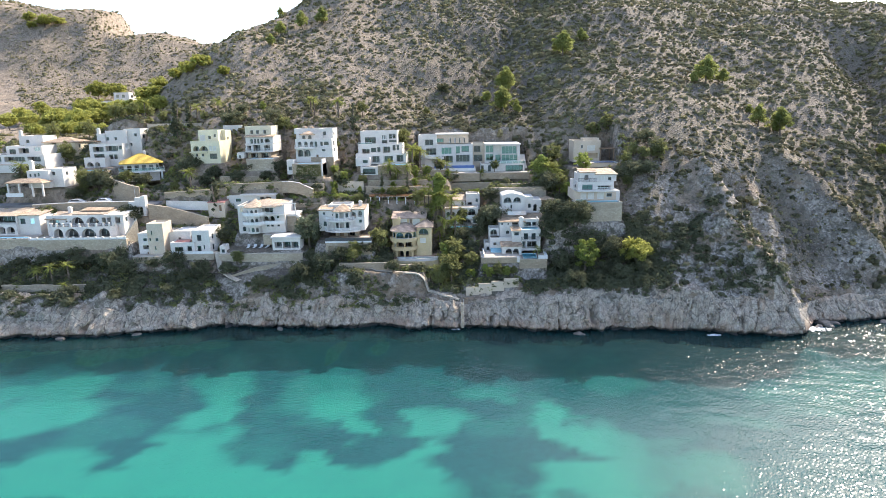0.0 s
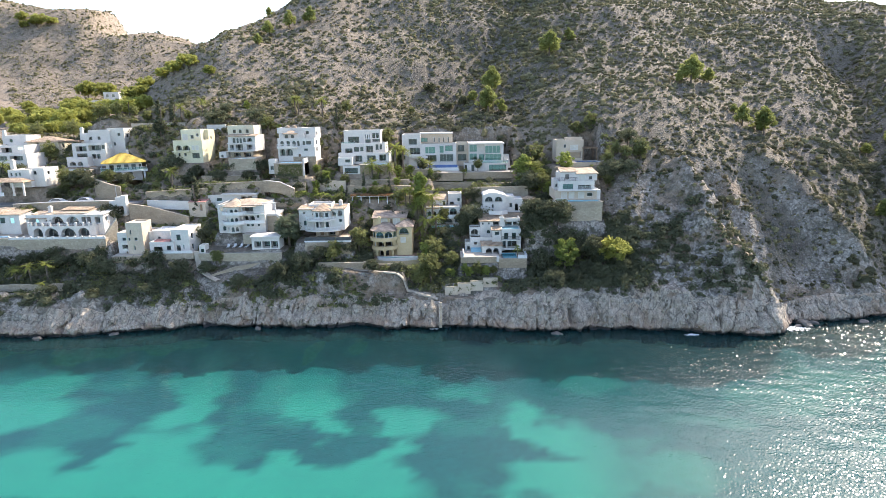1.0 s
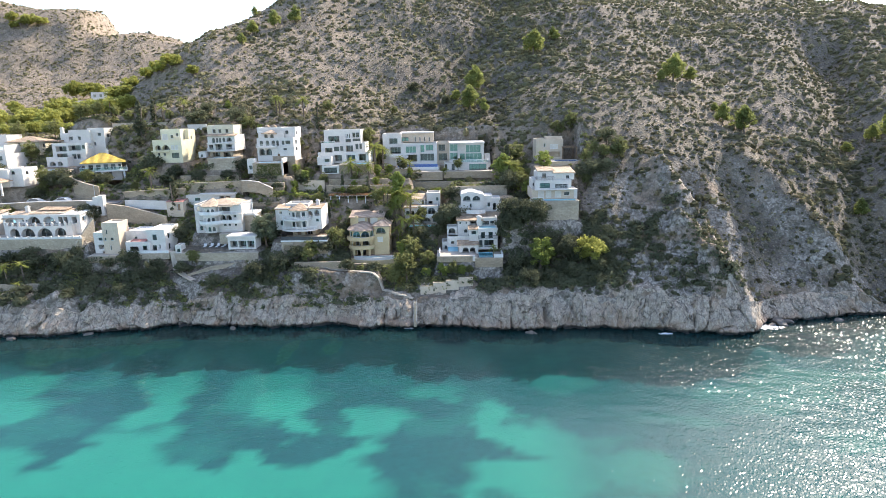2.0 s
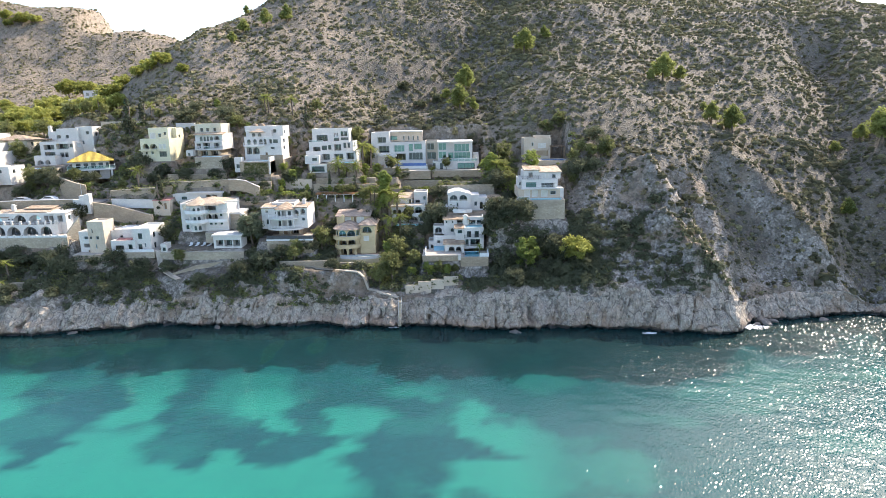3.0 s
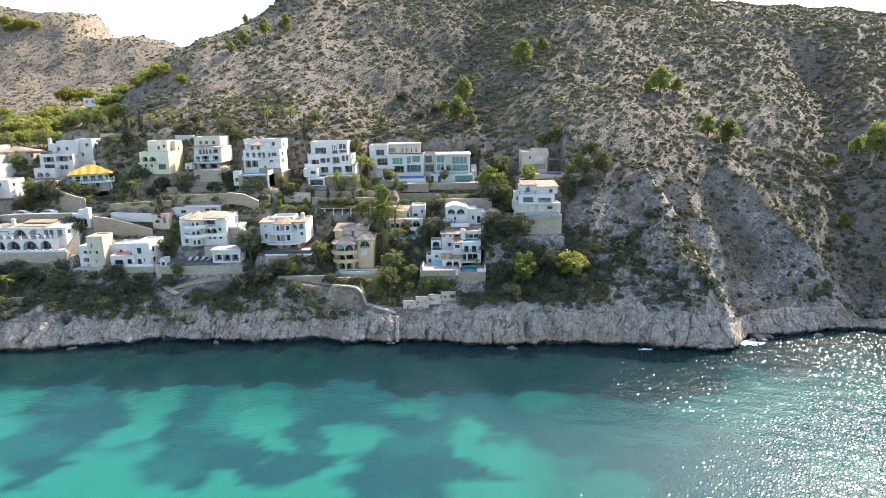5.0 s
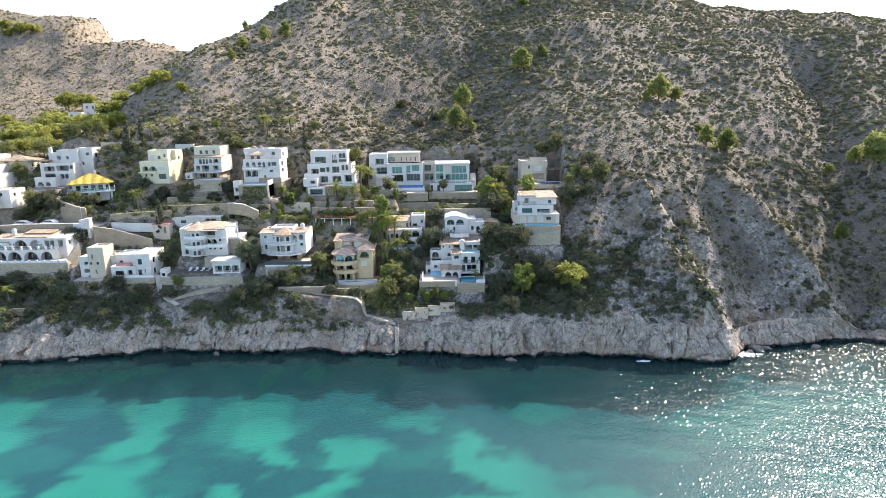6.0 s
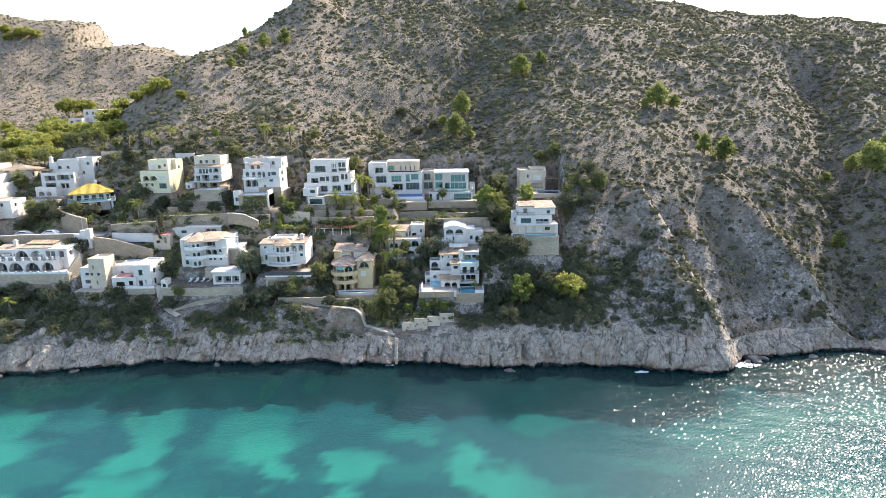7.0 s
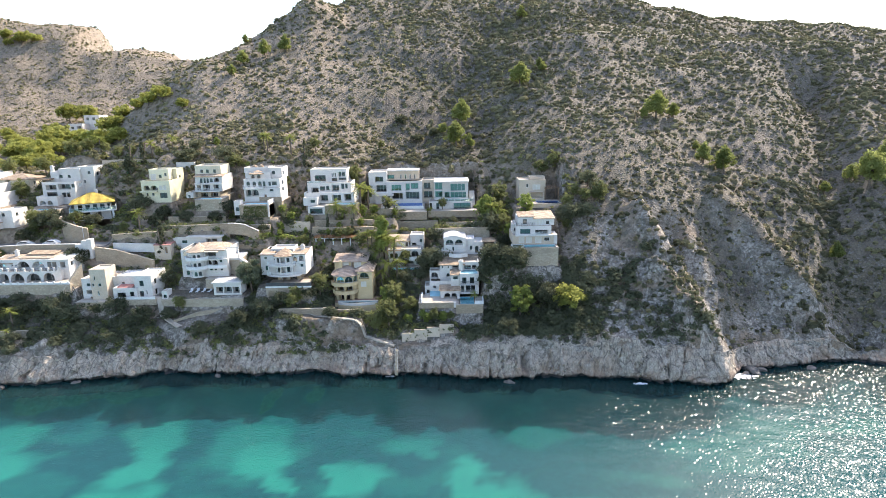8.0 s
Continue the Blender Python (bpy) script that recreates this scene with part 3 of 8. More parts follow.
SHALLOWS = [(-77.8, 127.5, 7.4, 3.4, 0), (-63.2, 130.0, 10.9, 1.8, 8), (-98.0, 126.5, 8.3, 2.0, 0), (-26.9, 130.0, 1.9, 2.6, 0), (-15.0, 130.5, 1.9, 2.2, 0)]


def oval(X, Y, rows):
    best = np.zeros_like(X)
    for cx, cy, a, b, turn in rows:
        c, s = math.cos(radians(turn)), math.sin(radians(turn))
        u, w = (X - cx) * c + (Y - cy) * s, -(X - cx) * s + (Y - cy) * c
        best = np.maximum(best, smooth(1.3, 0.72, np.hypot(u / a, w / b)))
    return best


def make_sea():
    xs = spread((-1600, -260, 60), (-260, -130, 5), (-130, 130, 1.4), (130, 260, 5), (260, 1601, 60))
    ys = spread((-1200, 40, 60), (40, 60, 4), (60, 150, 1.4))
    X, Y = np.meshgrid(xs, ys)
    off = Y - shore_line(X)
    wx, wy = X + fbm(X / 9, Y / 7, 4.0, 5, 0.6) * 2.6, Y + fbm(X / 9, Y / 7, 9.0, 5, 0.6) * 2.2
    sand = oval(wx, wy, SANDS_WEST + SANDS_EAST) * (1 - oval(wx, wy, MEADOWS))
    sand = sand * (1 - 0.3 * smooth(104, 116, Y)) * (1 - 0.75 * smooth(22, 38, X))
    sand = np.maximum(sand, smooth(78, 70, Y) * smooth(30, 0, X) * (1 - oval(wx, wy, MEADOWS)))
    dim = np.maximum(smooth(-0.1, 0.7, fbm(X / 16, Y / 9, 1.0, 4)) * 0.28, 0.5 * oval(wx, wy, THIN_SANDS))
    strip = oval(wx, wy, SHALLOWS)
    depth = -6.0 + 3.0 * smooth(-10, -1, off) + fbm(X / 20, Y / 20, 2.0, 3) * 0.25
    m = 1 - np.clip(np.maximum(sand, np.maximum(dim, 0.5 * strip)), 0, 1)
    bed = sheet("seabed", [M_bed], np.stack([X, Y, depth], -1).reshape(-1, 3), len(ys), len(xs))
    bed.data.attributes.new("meadow", "FLOAT", "POINT").data.foreach_set("value", m.reshape(-1).astype(np.float32))
    bed.data.attributes.new("shoal", "FLOAT", "POINT").data.foreach_set("value", strip.reshape(-1).astype(np.float32))
    tagged(bed, "pale sand with dark sea grass patches under water", "seabed", kind="structure")
    xs = spread((-1600, -220, 60), (-220, -110, 5), (-110, 10, 0.55), (10, 128, 0.22), (128, 260, 5), (260, 1601, 60))
    ys = spread((-1200, 30, 60), (30, 56, 3), (56, 138, 0.29), (138, 161, 3))
    X, Y = np.meshgrid(xs, ys)
    near = smooth(-115, -105, X) * smooth(135, 125, X) * smooth(50, 58, Y)
    gust = 0.8 + 0.4 * vnoise(X / 25, Y / 18, 6.0)
    r = np.random.default_rng(5)
    waves = (0.012 + 0.028 * smooth(10, 70, X)) * vnoise(X / 3.1 + 0.15 * Y, Y / 2.0, 1.0) + r.normal(0, 0.0195, X.shape) * gust * (0.42 + 1.15 * smooth(28, 98, X + 0.25 * (Y - 100)))
    X = X + r.uniform(-0.07, 0.07, X.shape) * near
    sea = sheet("water", [M_sea], np.stack([X, Y, waves * near], -1).reshape(-1, 3), len(ys), len(xs))
    sea.data.polygons.foreach_set("use_smooth", np.zeros(len(sea.data.polygons), bool))
    sea.visible_shadow = False  # clear water lets the daylight down to the bed
    tagged(sea, "clear turquoise sea with small sparkling waves", "sea", kind="structure")
# ---------------------------------------------------------------- plants
def leaf_material(name, dark, light, translucent=0.4):
    """Leaves that let light through, with tone varying from plant to plant and leaf to leaf."""
    m = bpy.data.materials.new(name)
    m.use_nodes = True
    t = m.node_tree
    t.nodes.clear()
    o = t.nodes.new("ShaderNodeOutputMaterial")
    g = t.nodes.new("ShaderNodeNewGeometry")
    info = t.nodes.new("ShaderNodeObjectInfo")
    v = place(t)
    f = node(t, "ShaderNodeMath", i0=g.outputs["Random Per Island"], i1=noise_tex(t, v, 0.35, 3))
    f.operation = "MULTIPLY"
    f2 = node(t, "ShaderNodeMath", i0=f.outputs[0], i1=info.outputs["Random"])
    f2.operation = "ADD"
    c = mix(t, ramp(t, f2.outputs[0], (0.1, 0.0), (1.2, 1.0)), dark, light)
    d = node(t, "ShaderNodeBsdfDiffuse", Color=c)
    tr = node(t, "ShaderNodeBsdfTranslucent", Color=mix(t, 0.5, c, tuple(min(1, 1.5 * a) for a in light)))
    x = t.nodes.new("ShaderNodeMixShader")
    x.inputs[0].default_value = translucent
    t.links.new(d.outputs[0], x.inputs[1])
    t.links.new(tr.outputs[0], x.inputs[2])
    t.links.new(x.outputs[0], o.inputs[0])
    return m


M_pine = leaf_material("pine_needles", (0.15, 0.165, 0.05), (0.36, 0.36, 0.105), 0.6)
M_hillpine = leaf_material("hill_pine_needles", (0.115, 0.14, 0.05), (0.27, 0.288, 0.098), 0.55)
M_leaf = leaf_material("green_leaves", (0.088, 0.102, 0.047), (0.222, 0.228, 0.096), 0.5)
M_bright = leaf_material("bright_leaves", (0.13, 0.165, 0.05), (0.27, 0.305, 0.09), 0.5)
M_dusk = leaf_material("dark_leaves", (0.06, 0.067, 0.044), (0.142, 0.148, 0.09), 0.42)
M_scrub = leaf_material("scrub_leaves", (0.125, 0.114, 0.064), (0.285, 0.255, 0.143), 0.4)
M_bush = leaf_material("hill_bush_leaves", (0.082, 0.079, 0.05), (0.192, 0.178, 0.105), 0.42)
M_palm = leaf_material("palm_fronds", (0.10, 0.125, 0.035), (0.25, 0.265, 0.075), 0.4)
M_straw = leaf_material("dry_bush", (0.125, 0.105, 0.064), (0.265, 0.222, 0.132), 0.32)
M_rust = leaf_material("rust_creeper", (0.2, 0.105, 0.05), (0.38, 0.22, 0.12), 0.35)
M_sage = leaf_material("sage_leaves", (0.1, 0.115, 0.075), (0.22, 0.245, 0.155), 0.4)
M_bark = mottled("bark", (0.10, 0.075, 0.055), (0.22, 0.17, 0.13), 3.0, 0.95, 14.0, 0.02, local=True)


def cards(centres, sizes, out, r, up=0.35, wild=0.7):
    """Small leaf-shaped quads at centres, turned roughly along the directions out."""
    n = len(centres)
    nrm = out + r.normal(0, wild, (n, 3)) + np.array([0, 0, up])
    nrm /= np.linalg.norm(nrm, axis=1)[:, None] + 1e-9
    a = np.cross(nrm, r.normal(0, 1, (n, 3)))
    a /= np.linalg.norm(a, axis=1)[:, None] + 1e-9
    b = np.cross(nrm, a)
    s = sizes[:, None]
    v = np.stack([centres - a * s * 0.9, centres - b * s * 0.5, centres + a * s * 0.9, centres + b * s * 0.5], 1)
    return v.reshape(-1, 3)


def leaf_mesh(name, verts, mat):
    me = bpy.data.meshes.new(name)
    n = len(verts) // 4
    me.from_pydata(verts.tolist(), [], np.arange(n * 4).reshape(-1, 4).tolist())
    me.materials.append(mat)
    return me


def crown(r, centres, radii, per, size):
    """Leaf clumps: each a ragged cloud of cards."""
    vs = []
    for c, rad in zip(centres, radii):
        n = int(per * (0.7 + 0.6 * r.random()))
        o = r.normal(0, 1, (n, 3))
        o /= np.linalg.norm(o, axis=1)[:, None]
        p = np.array(c) + o * rad * (r.random((n, 1)) ** 0.4) * np.array([1, 1, 0.75])
        vs.append(cards(p, size * r.uniform(0.6, 1.3, n), o, r))
    return np.concatenate(vs)


def limb(bm, a, b, ra, rb, sides=6):
    a, b = Vector(a), Vector(b)
    q = (b - a).to_track_quat("Z", "Y").to_matrix()
    ring = lambda c, rad: [bm.verts.new(c + q @ Vector((rad * math.cos(2 * math.pi * i / sides), rad * math.sin(2 * math.pi * i / sides), 0))) for i in range(sides)]
    lo, hi = ring(a, ra), ring(b, rb)
    for i in range(sides):
        bm.faces.new((lo[i], lo[(i + 1) % sides], hi[(i + 1) % sides], hi[i]))


def tree(seed, name, label, height, width, mat, shape="round", per=26, clumps=34, leaf=0.42):
    """A tree of that height at the origin: tapered trunk with limbs, and a crown of clumps with gaps."""
    r = np.random.default_rng(seed)
    e = thing(name, label, "tree", pose(0, 0, 0))
    trunk = bmesh.new()
    lean = r.normal(0, 0.05, 2) * height
    fork = Vector((lean[0], lean[1], height * (0.8 if shape in ("column", "pillar") else 0.45)))
    limb(trunk, (0, 0, -0.6), fork * 0.5, 0.035 * height, 0.027 * height)
    limb(trunk, fork * 0.5, fork, 0.027 * height, 0.018 * height)
    cs, rs = [], []
    for i in range(clumps):
        if shape == "column":
            h = r.random()
            a = r.random() * 6.28
            rad = width / 2 * (1 - h) ** 0.6 * r.random() ** 0.5
            p = (rad * math.cos(a), rad * math.sin(a), height * (0.06 + 0.92 * h))
            cr = width * 0.2
        elif shape == "pillar":
            h = r.random()
            a = r.random() * 6.28
            rad = width / 2 * min(1.0, 0.45 + 2.2 * h) * (1 - h ** 5) * (0.75 + 0.35 * math.sin(9 * h)) * r.random() ** 0.4
            p = (rad * math.cos(a), rad * math.sin(a), height * (0.12 + 0.86 * h))
            cr = width * 0.16
        else:
            o = r.normal(0, 1, 3)
            o /= np.linalg.norm(o)
            k = r.random() ** 0.35 * (0.65 + 0.5 * r.random())
            low, tall = (0.10, 0.45) if shape == "pine" else (0.18, 0.42)
            if shape == "umbrella":
                low, tall = 0.62, 0.18
            zc = height * (low + tall)
            p = (fork.x + o[0] * width / 2 * k, fork.y + o[1] * width / 2 * k, zc + o[2] * height * tall * k * 0.9)
            if shape == "pine":
                taper = 1.25 - 0.95 * (p[2] / height)
                p = (p[0] * taper, p[1] * taper, p[2])
            cr = width * 0.13 * (0.7 + 0.7 * r.random())
        cs.append(p)
        rs.append(cr)
        if i % 4 == 0 and shape not in ("column", "pillar"):
            limb(trunk, fork * (0.75 + 0.25 * r.random()), p, 0.011 * height, 0.004 * height, 5)
    part("trunk", trunk, M_bark, e)
    ob = new("crown", leaf_mesh("crown", crown(r, cs, rs, per, leaf), mat))
    ob.parent = e
    return e


def palm(seed, height, label, mat=None):
    r = np.random.default_rng(seed)
    e = thing("palm_tree", label, "palm", pose(0, 0, 0))
    bm = bmesh.new()
    k = 7
    bend = r.normal(0, 0.03, 2) * height
    at = lambda f: Vector((bend[0] * f * f, bend[1] * f * f, height * f - 0.5 * (1 - f)))
    for i in range(k):
        limb(bm, at(i / k), at((i + 1) / k), 0.24 - 0.06 * i / k, 0.2 - 0.06 * i / k, 7)
    part("trunk", bm, M_bark, e)
    top = at(1.0)
    for n in range(26):
        az, el = n * 2.4 + r.random() * 0.5, r.uniform(-0.45, 1.35)
        length = r.uniform(2.0, 2.7)
        d = Vector((math.cos(az), math.sin(az), 0))
        bm = bmesh.new()
        pts = []
        for i in range(8):
            f = i / 7
            pts.append(top + d * (length * f * math.cos(el * (1 - 0.5 * f))) + Vector((0, 0, length * (math.sin(el) * f - 0.5 * f * f))))
        side = Vector((-d.y, d.x, 0))
        for i in range(7):
            for sgn in (-1, 1):
                w = 0.3 * math.sin(math.pi * min(1, (i + 0.8) / 7.5)) + 0.05
                a, b = pts[i], pts[i + 1]
                out = side * sgn * w + Vector((0, 0, -0.28 * w)) + (b - a) * 0.6
                q = [a, a * 0.45 + b * 0.55, a * 0.45 + b * 0.55 + out, a + out * 0.75]
                bm.faces.new([bm.verts.new(p) for p in q])
        part("frond", bm, mat or M_palm, e)
    return e


def keep_off(x, y, margin=0.6):
    """True where building plots leave room for plants."""
    free = np.ones(len(x), bool)
    for x0, x1, y0, y1, level in PLOTS:
        free &= ~((x > x0 - margin) & (x < x1 + margin) & (y > y0 - margin - 0.9) & (y < y1 + margin))
    return free


def scatter(name, label, category, xs, ys, sizes, mat, per, leaf, seed, squash=0.8, corners=4, body=0.0):
    """Low shrubs as one mass: each a lumpy, ragged cloud of leaf sprays, denser towards its outside."""
    r = np.random.default_rng(seed)
    zs = land(xs, ys)
    n = len(xs)
    at = np.stack([xs, ys, zs], -1)
    counts = np.maximum(3, (per * (0.6 + 0.8 * r.random(n)) * np.clip(sizes, 0.5, 2.2)).astype(int))
    idx = np.repeat(np.arange(n), counts)
    m = len(idx)
    o = r.normal(0, 1, (m, 3))
    o[:, 2] = np.abs(o[:, 2])
    o /= np.linalg.norm(o, axis=1)[:, None]
    lump = 0.75 + 0.5 * vnoise(xs[idx] * 3.1 + o[:, 0] * 1.5, ys[idx] * 3.1 + o[:, 1] * 1.5, o[:, 2] * 1.5)
    wide = r.uniform(0.75, 1.35, n)[idx]
    p = at[idx] + o * (sizes[idx] * lump * r.random(m) ** 0.3)[:, None] * np.stack([wide, 1 / wide, np.full(m, squash)], -1)
    verts = cards(p, leaf * np.sqrt(sizes[idx]) * r.uniform(0.6, 1.3, m), o, r, 0.5, 0.45)
    if corners == 3:
        verts = verts.reshape(-1, 4, 3)[:, :3].reshape(-1, 3)
    faces = np.arange(m * corners).reshape(-1, corners).tolist()
    if body:
        # a lumpy rounded heart of close twigs under the sprays
        k = 6
        a = np.arange(k) * 2 * math.pi / k
        ring = lambda rad, h, turn: np.stack([rad * np.cos(a + turn), rad * np.sin(a + turn), 0 * a + h], -1)
        dome = np.concatenate([ring(0.62, -0.35, 0), ring(0.66, 0.2, 0.5), ring(0.42, 0.5, 0.1), [(0, 0, 0.62)]])
        big = dome[None] * (body * sizes[:, None, None] * (1 + r.uniform(-0.38, 0.3, (n, len(dome), 1)))) * np.array([1, 1, squash])
        big[..., 0] *= r.uniform(0.75, 1.35, (n, 1))
        f = [(b + i, b + (i + 1) % k, b + k + (i + 1) % k, b + k + i) for b in (0, k) for i in range(k)]
        tip = [(2 * k + i, 2 * k + (i + 1) % k, 3 * k) for i in range(k)]
        start = m * corners + np.arange(n)[:, None, None] * (3 * k + 1)
        faces += (start + np.array(f)[None]).reshape(-1, 4).tolist() + (start + np.array(tip)[None]).reshape(-1, 3).tolist()
        verts = np.concatenate([verts, (big + at[:, None]).reshape(-1, 3)])
    me = bpy.data.meshes.new(name)
    me.from_pydata(verts.tolist(), [], faces)
    me.materials.append(mat)
    return tagged(new(name, me), label, category, kind="stuff")
# ---------------------------------------------------------------- building kit
def part(name, bm, mat, parent, label="", smooth_faces=False):
    me = bpy.data.meshes.new(name)
    bmesh.ops.recalc_face_normals(bm, faces=bm.faces)
    bm.to_mesh(me)
    bm.free()
    me.materials.append(mat)
    if smooth_faces:
        me.polygons.foreach_set("use_smooth", np.ones(len(me.polygons), bool))
    ob = new(name, me)
    ob.parent = parent
    if label:
        tagged(ob, label)
    return ob


def thing(name, label, category, m, group="", kind=""):
    e = new(name)
    e.empty_display_size = 0.5
    e.matrix_world = m
    return tagged(e, label, category, group, kind)


def villa(label, x, y, z, rot=0.0, plot=None):
    """An empty for a house whose front left corner stands at x, y, z."""
    if plot:
        x0, x1, y0, y1, level = plot
        PLOTS.append((x + x0, x + x1, y + y0, y + y1, z + level))
    return thing("villa", label, "house", pose(x, y, z, 0, 0, rot), "villas on the slope")


def box_in(bm, x0, x1, y0, y1, z0, z1):
    v = [bm.verts.new(p) for p in ((x0, y0, z0), (x1, y0, z0), (x1, y1, z0), (x0, y1, z0), (x0, y0, z1), (x1, y0, z1), (x1, y1, z1), (x0, y1, z1))]
    for f in ((3, 2, 1, 0), (4, 5, 6, 7), (0, 1, 5, 4), (1, 2, 6, 5), (2, 3, 7, 6), (3, 0, 4, 7)):
        bm.faces.new([v[i] for i in f])
    return v


def box(parent, name, mat, x0, x1, y0, y1, z0, z1, label="", soft=0.0):
    bm = bmesh.new()
    box_in(bm, x0, x1, y0, y1, z0, z1)
    if soft:
        bmesh.ops.bevel(bm, geom=bm.edges[:], offset=soft, segments=2, affect="EDGES")
    return part(name, bm, mat, parent, label)


def prism(parent, name, mat, plan, z0, z1, label=""):
    bm = bmesh.new()
    lo, hi = [bm.verts.new((x, y, z0)) for x, y in plan], [bm.verts.new((x, y, z1)) for x, y in plan]
    n = len(plan)
    for i in range(n):
        bm.faces.new((lo[i], lo[(i + 1) % n], hi[(i + 1) % n], hi[i]))
    bm.faces.new(hi)
    bm.faces.new(lo[::-1])
    return part(name, bm, mat, parent, label)


def rect(x0, x1, y0, y1):
    return [(x0, y0), (x1, y0), (x1, y1), (x0, y1)]


def bow(x0, x1, y0, y1, out, n=8):
    """A plan with a rounded front that stands out by that much."""
    c, r = (x0 + x1) / 2, (x1 - x0) / 2
    return [(c - r * math.cos(math.pi * i / n), y0 - out * math.sin(math.pi * i / n)) for i in range(n + 1)] + [(x1, y1), (x0, y1)]


def inset(plan, d):
    """A convex plan drawn in by d."""
    n, out = len(plan), []
    for i in range(n):
        p, q, r = Vector(plan[i - 1]), Vector(plan[i]), Vector(plan[(i + 1) % n])
        a, b = (q - p).normalized(), (r - q).normalized()
        na, nb = Vector((-a.y, a.x)), Vector((-b.y, b.x))
        m = na + nb
        out.append(tuple(q + m * (d / max(0.35, m.dot(na)))))
    return out


DEPTH = {"w": 0.2, "a": 0.25, "g": 0.25, "t": 0.2, "s": 0.12, "d": 0.25, "L": 1.7, "A": 1.5, "T": 1.2, "B": 0.22}


def outline(u0, u1, z0, z1, kind):
    if kind not in "aAB":
        return [(u0, z0), (u1, z0), (u1, z1), (u0, z1)]
    r = min((u1 - u0) / 2, z1 - z0)
    c = (u0 + u1) / 2
    return [(u0, z0), (u1, z0)] + [(c + (u1 - u0) / 2 * math.cos(math.pi * i / 8), z1 - r + r * math.sin(math.pi * i / 8)) for i in range(9)]


def window(parent, at, pts, u0, u1, z0, z1, kind):
    """Frame with bars, and its pane, in the plane given by at(u, z, depth)."""
    depth = DEPTH[kind]
    c = Vector(((u0 + u1) / 2, (z0 + z1) / 2))
    frame_w = 0.07
    bm = bmesh.new()
    rings = []
    for k, dd in ((1.0, depth - 0.06), (None, depth - 0.06), (None, depth)):
        ring = []
        for u, z in pts:
            if k is None:
                s = Vector((u, z)) - c
                u, z = c.x + s.x * (1 - frame_w * 2 / max(0.3, u1 - u0)), c.y + s.y * (1 - frame_w * 2 / max(0.3, z1 - z0))
            ring.append(bm.verts.new(at(u, z, dd)))
        rings.append(ring)
    n = len(pts)
    for a, b in ((0, 1), (1, 2)):
        for i in range(n):
            j = (i + 1) % n
            bm.faces.new((rings[a][i], rings[a][j], rings[b][j], rings[b][i]))
    bars = max(1, int(round((u1 - u0) / 1.1)))
    top = z1 - (0.25 * (u1 - u0) if kind in "aAB" else 0)
    for i in range(1, bars):
        u = u0 + (u1 - u0) * i / bars
        q = [at(u - 0.035, z0, depth - 0.04), at(u + 0.035, z0, depth - 0.04), at(u + 0.035, top, depth - 0.04), at(u - 0.035, top, depth - 0.04)]
        bm.faces.new([bm.verts.new(p) for p in q])
    w = part("door" if kind == "d" else "window", bm, M_dark if kind in "gt" else M_trim, parent)
    bm = bmesh.new()
    bm.faces.new([bm.verts.new(at(u, z, depth - 0.01)) for u, z in pts])
    mat = {"s": M_shutter, "t": M_teal, "T": M_teal, "B": M_blueglass, "d": M_wood}.get(kind, M_glass)
    part("shutter" if kind == "s" else "panel" if kind == "d" else "pane", bm, mat, w)
    return w


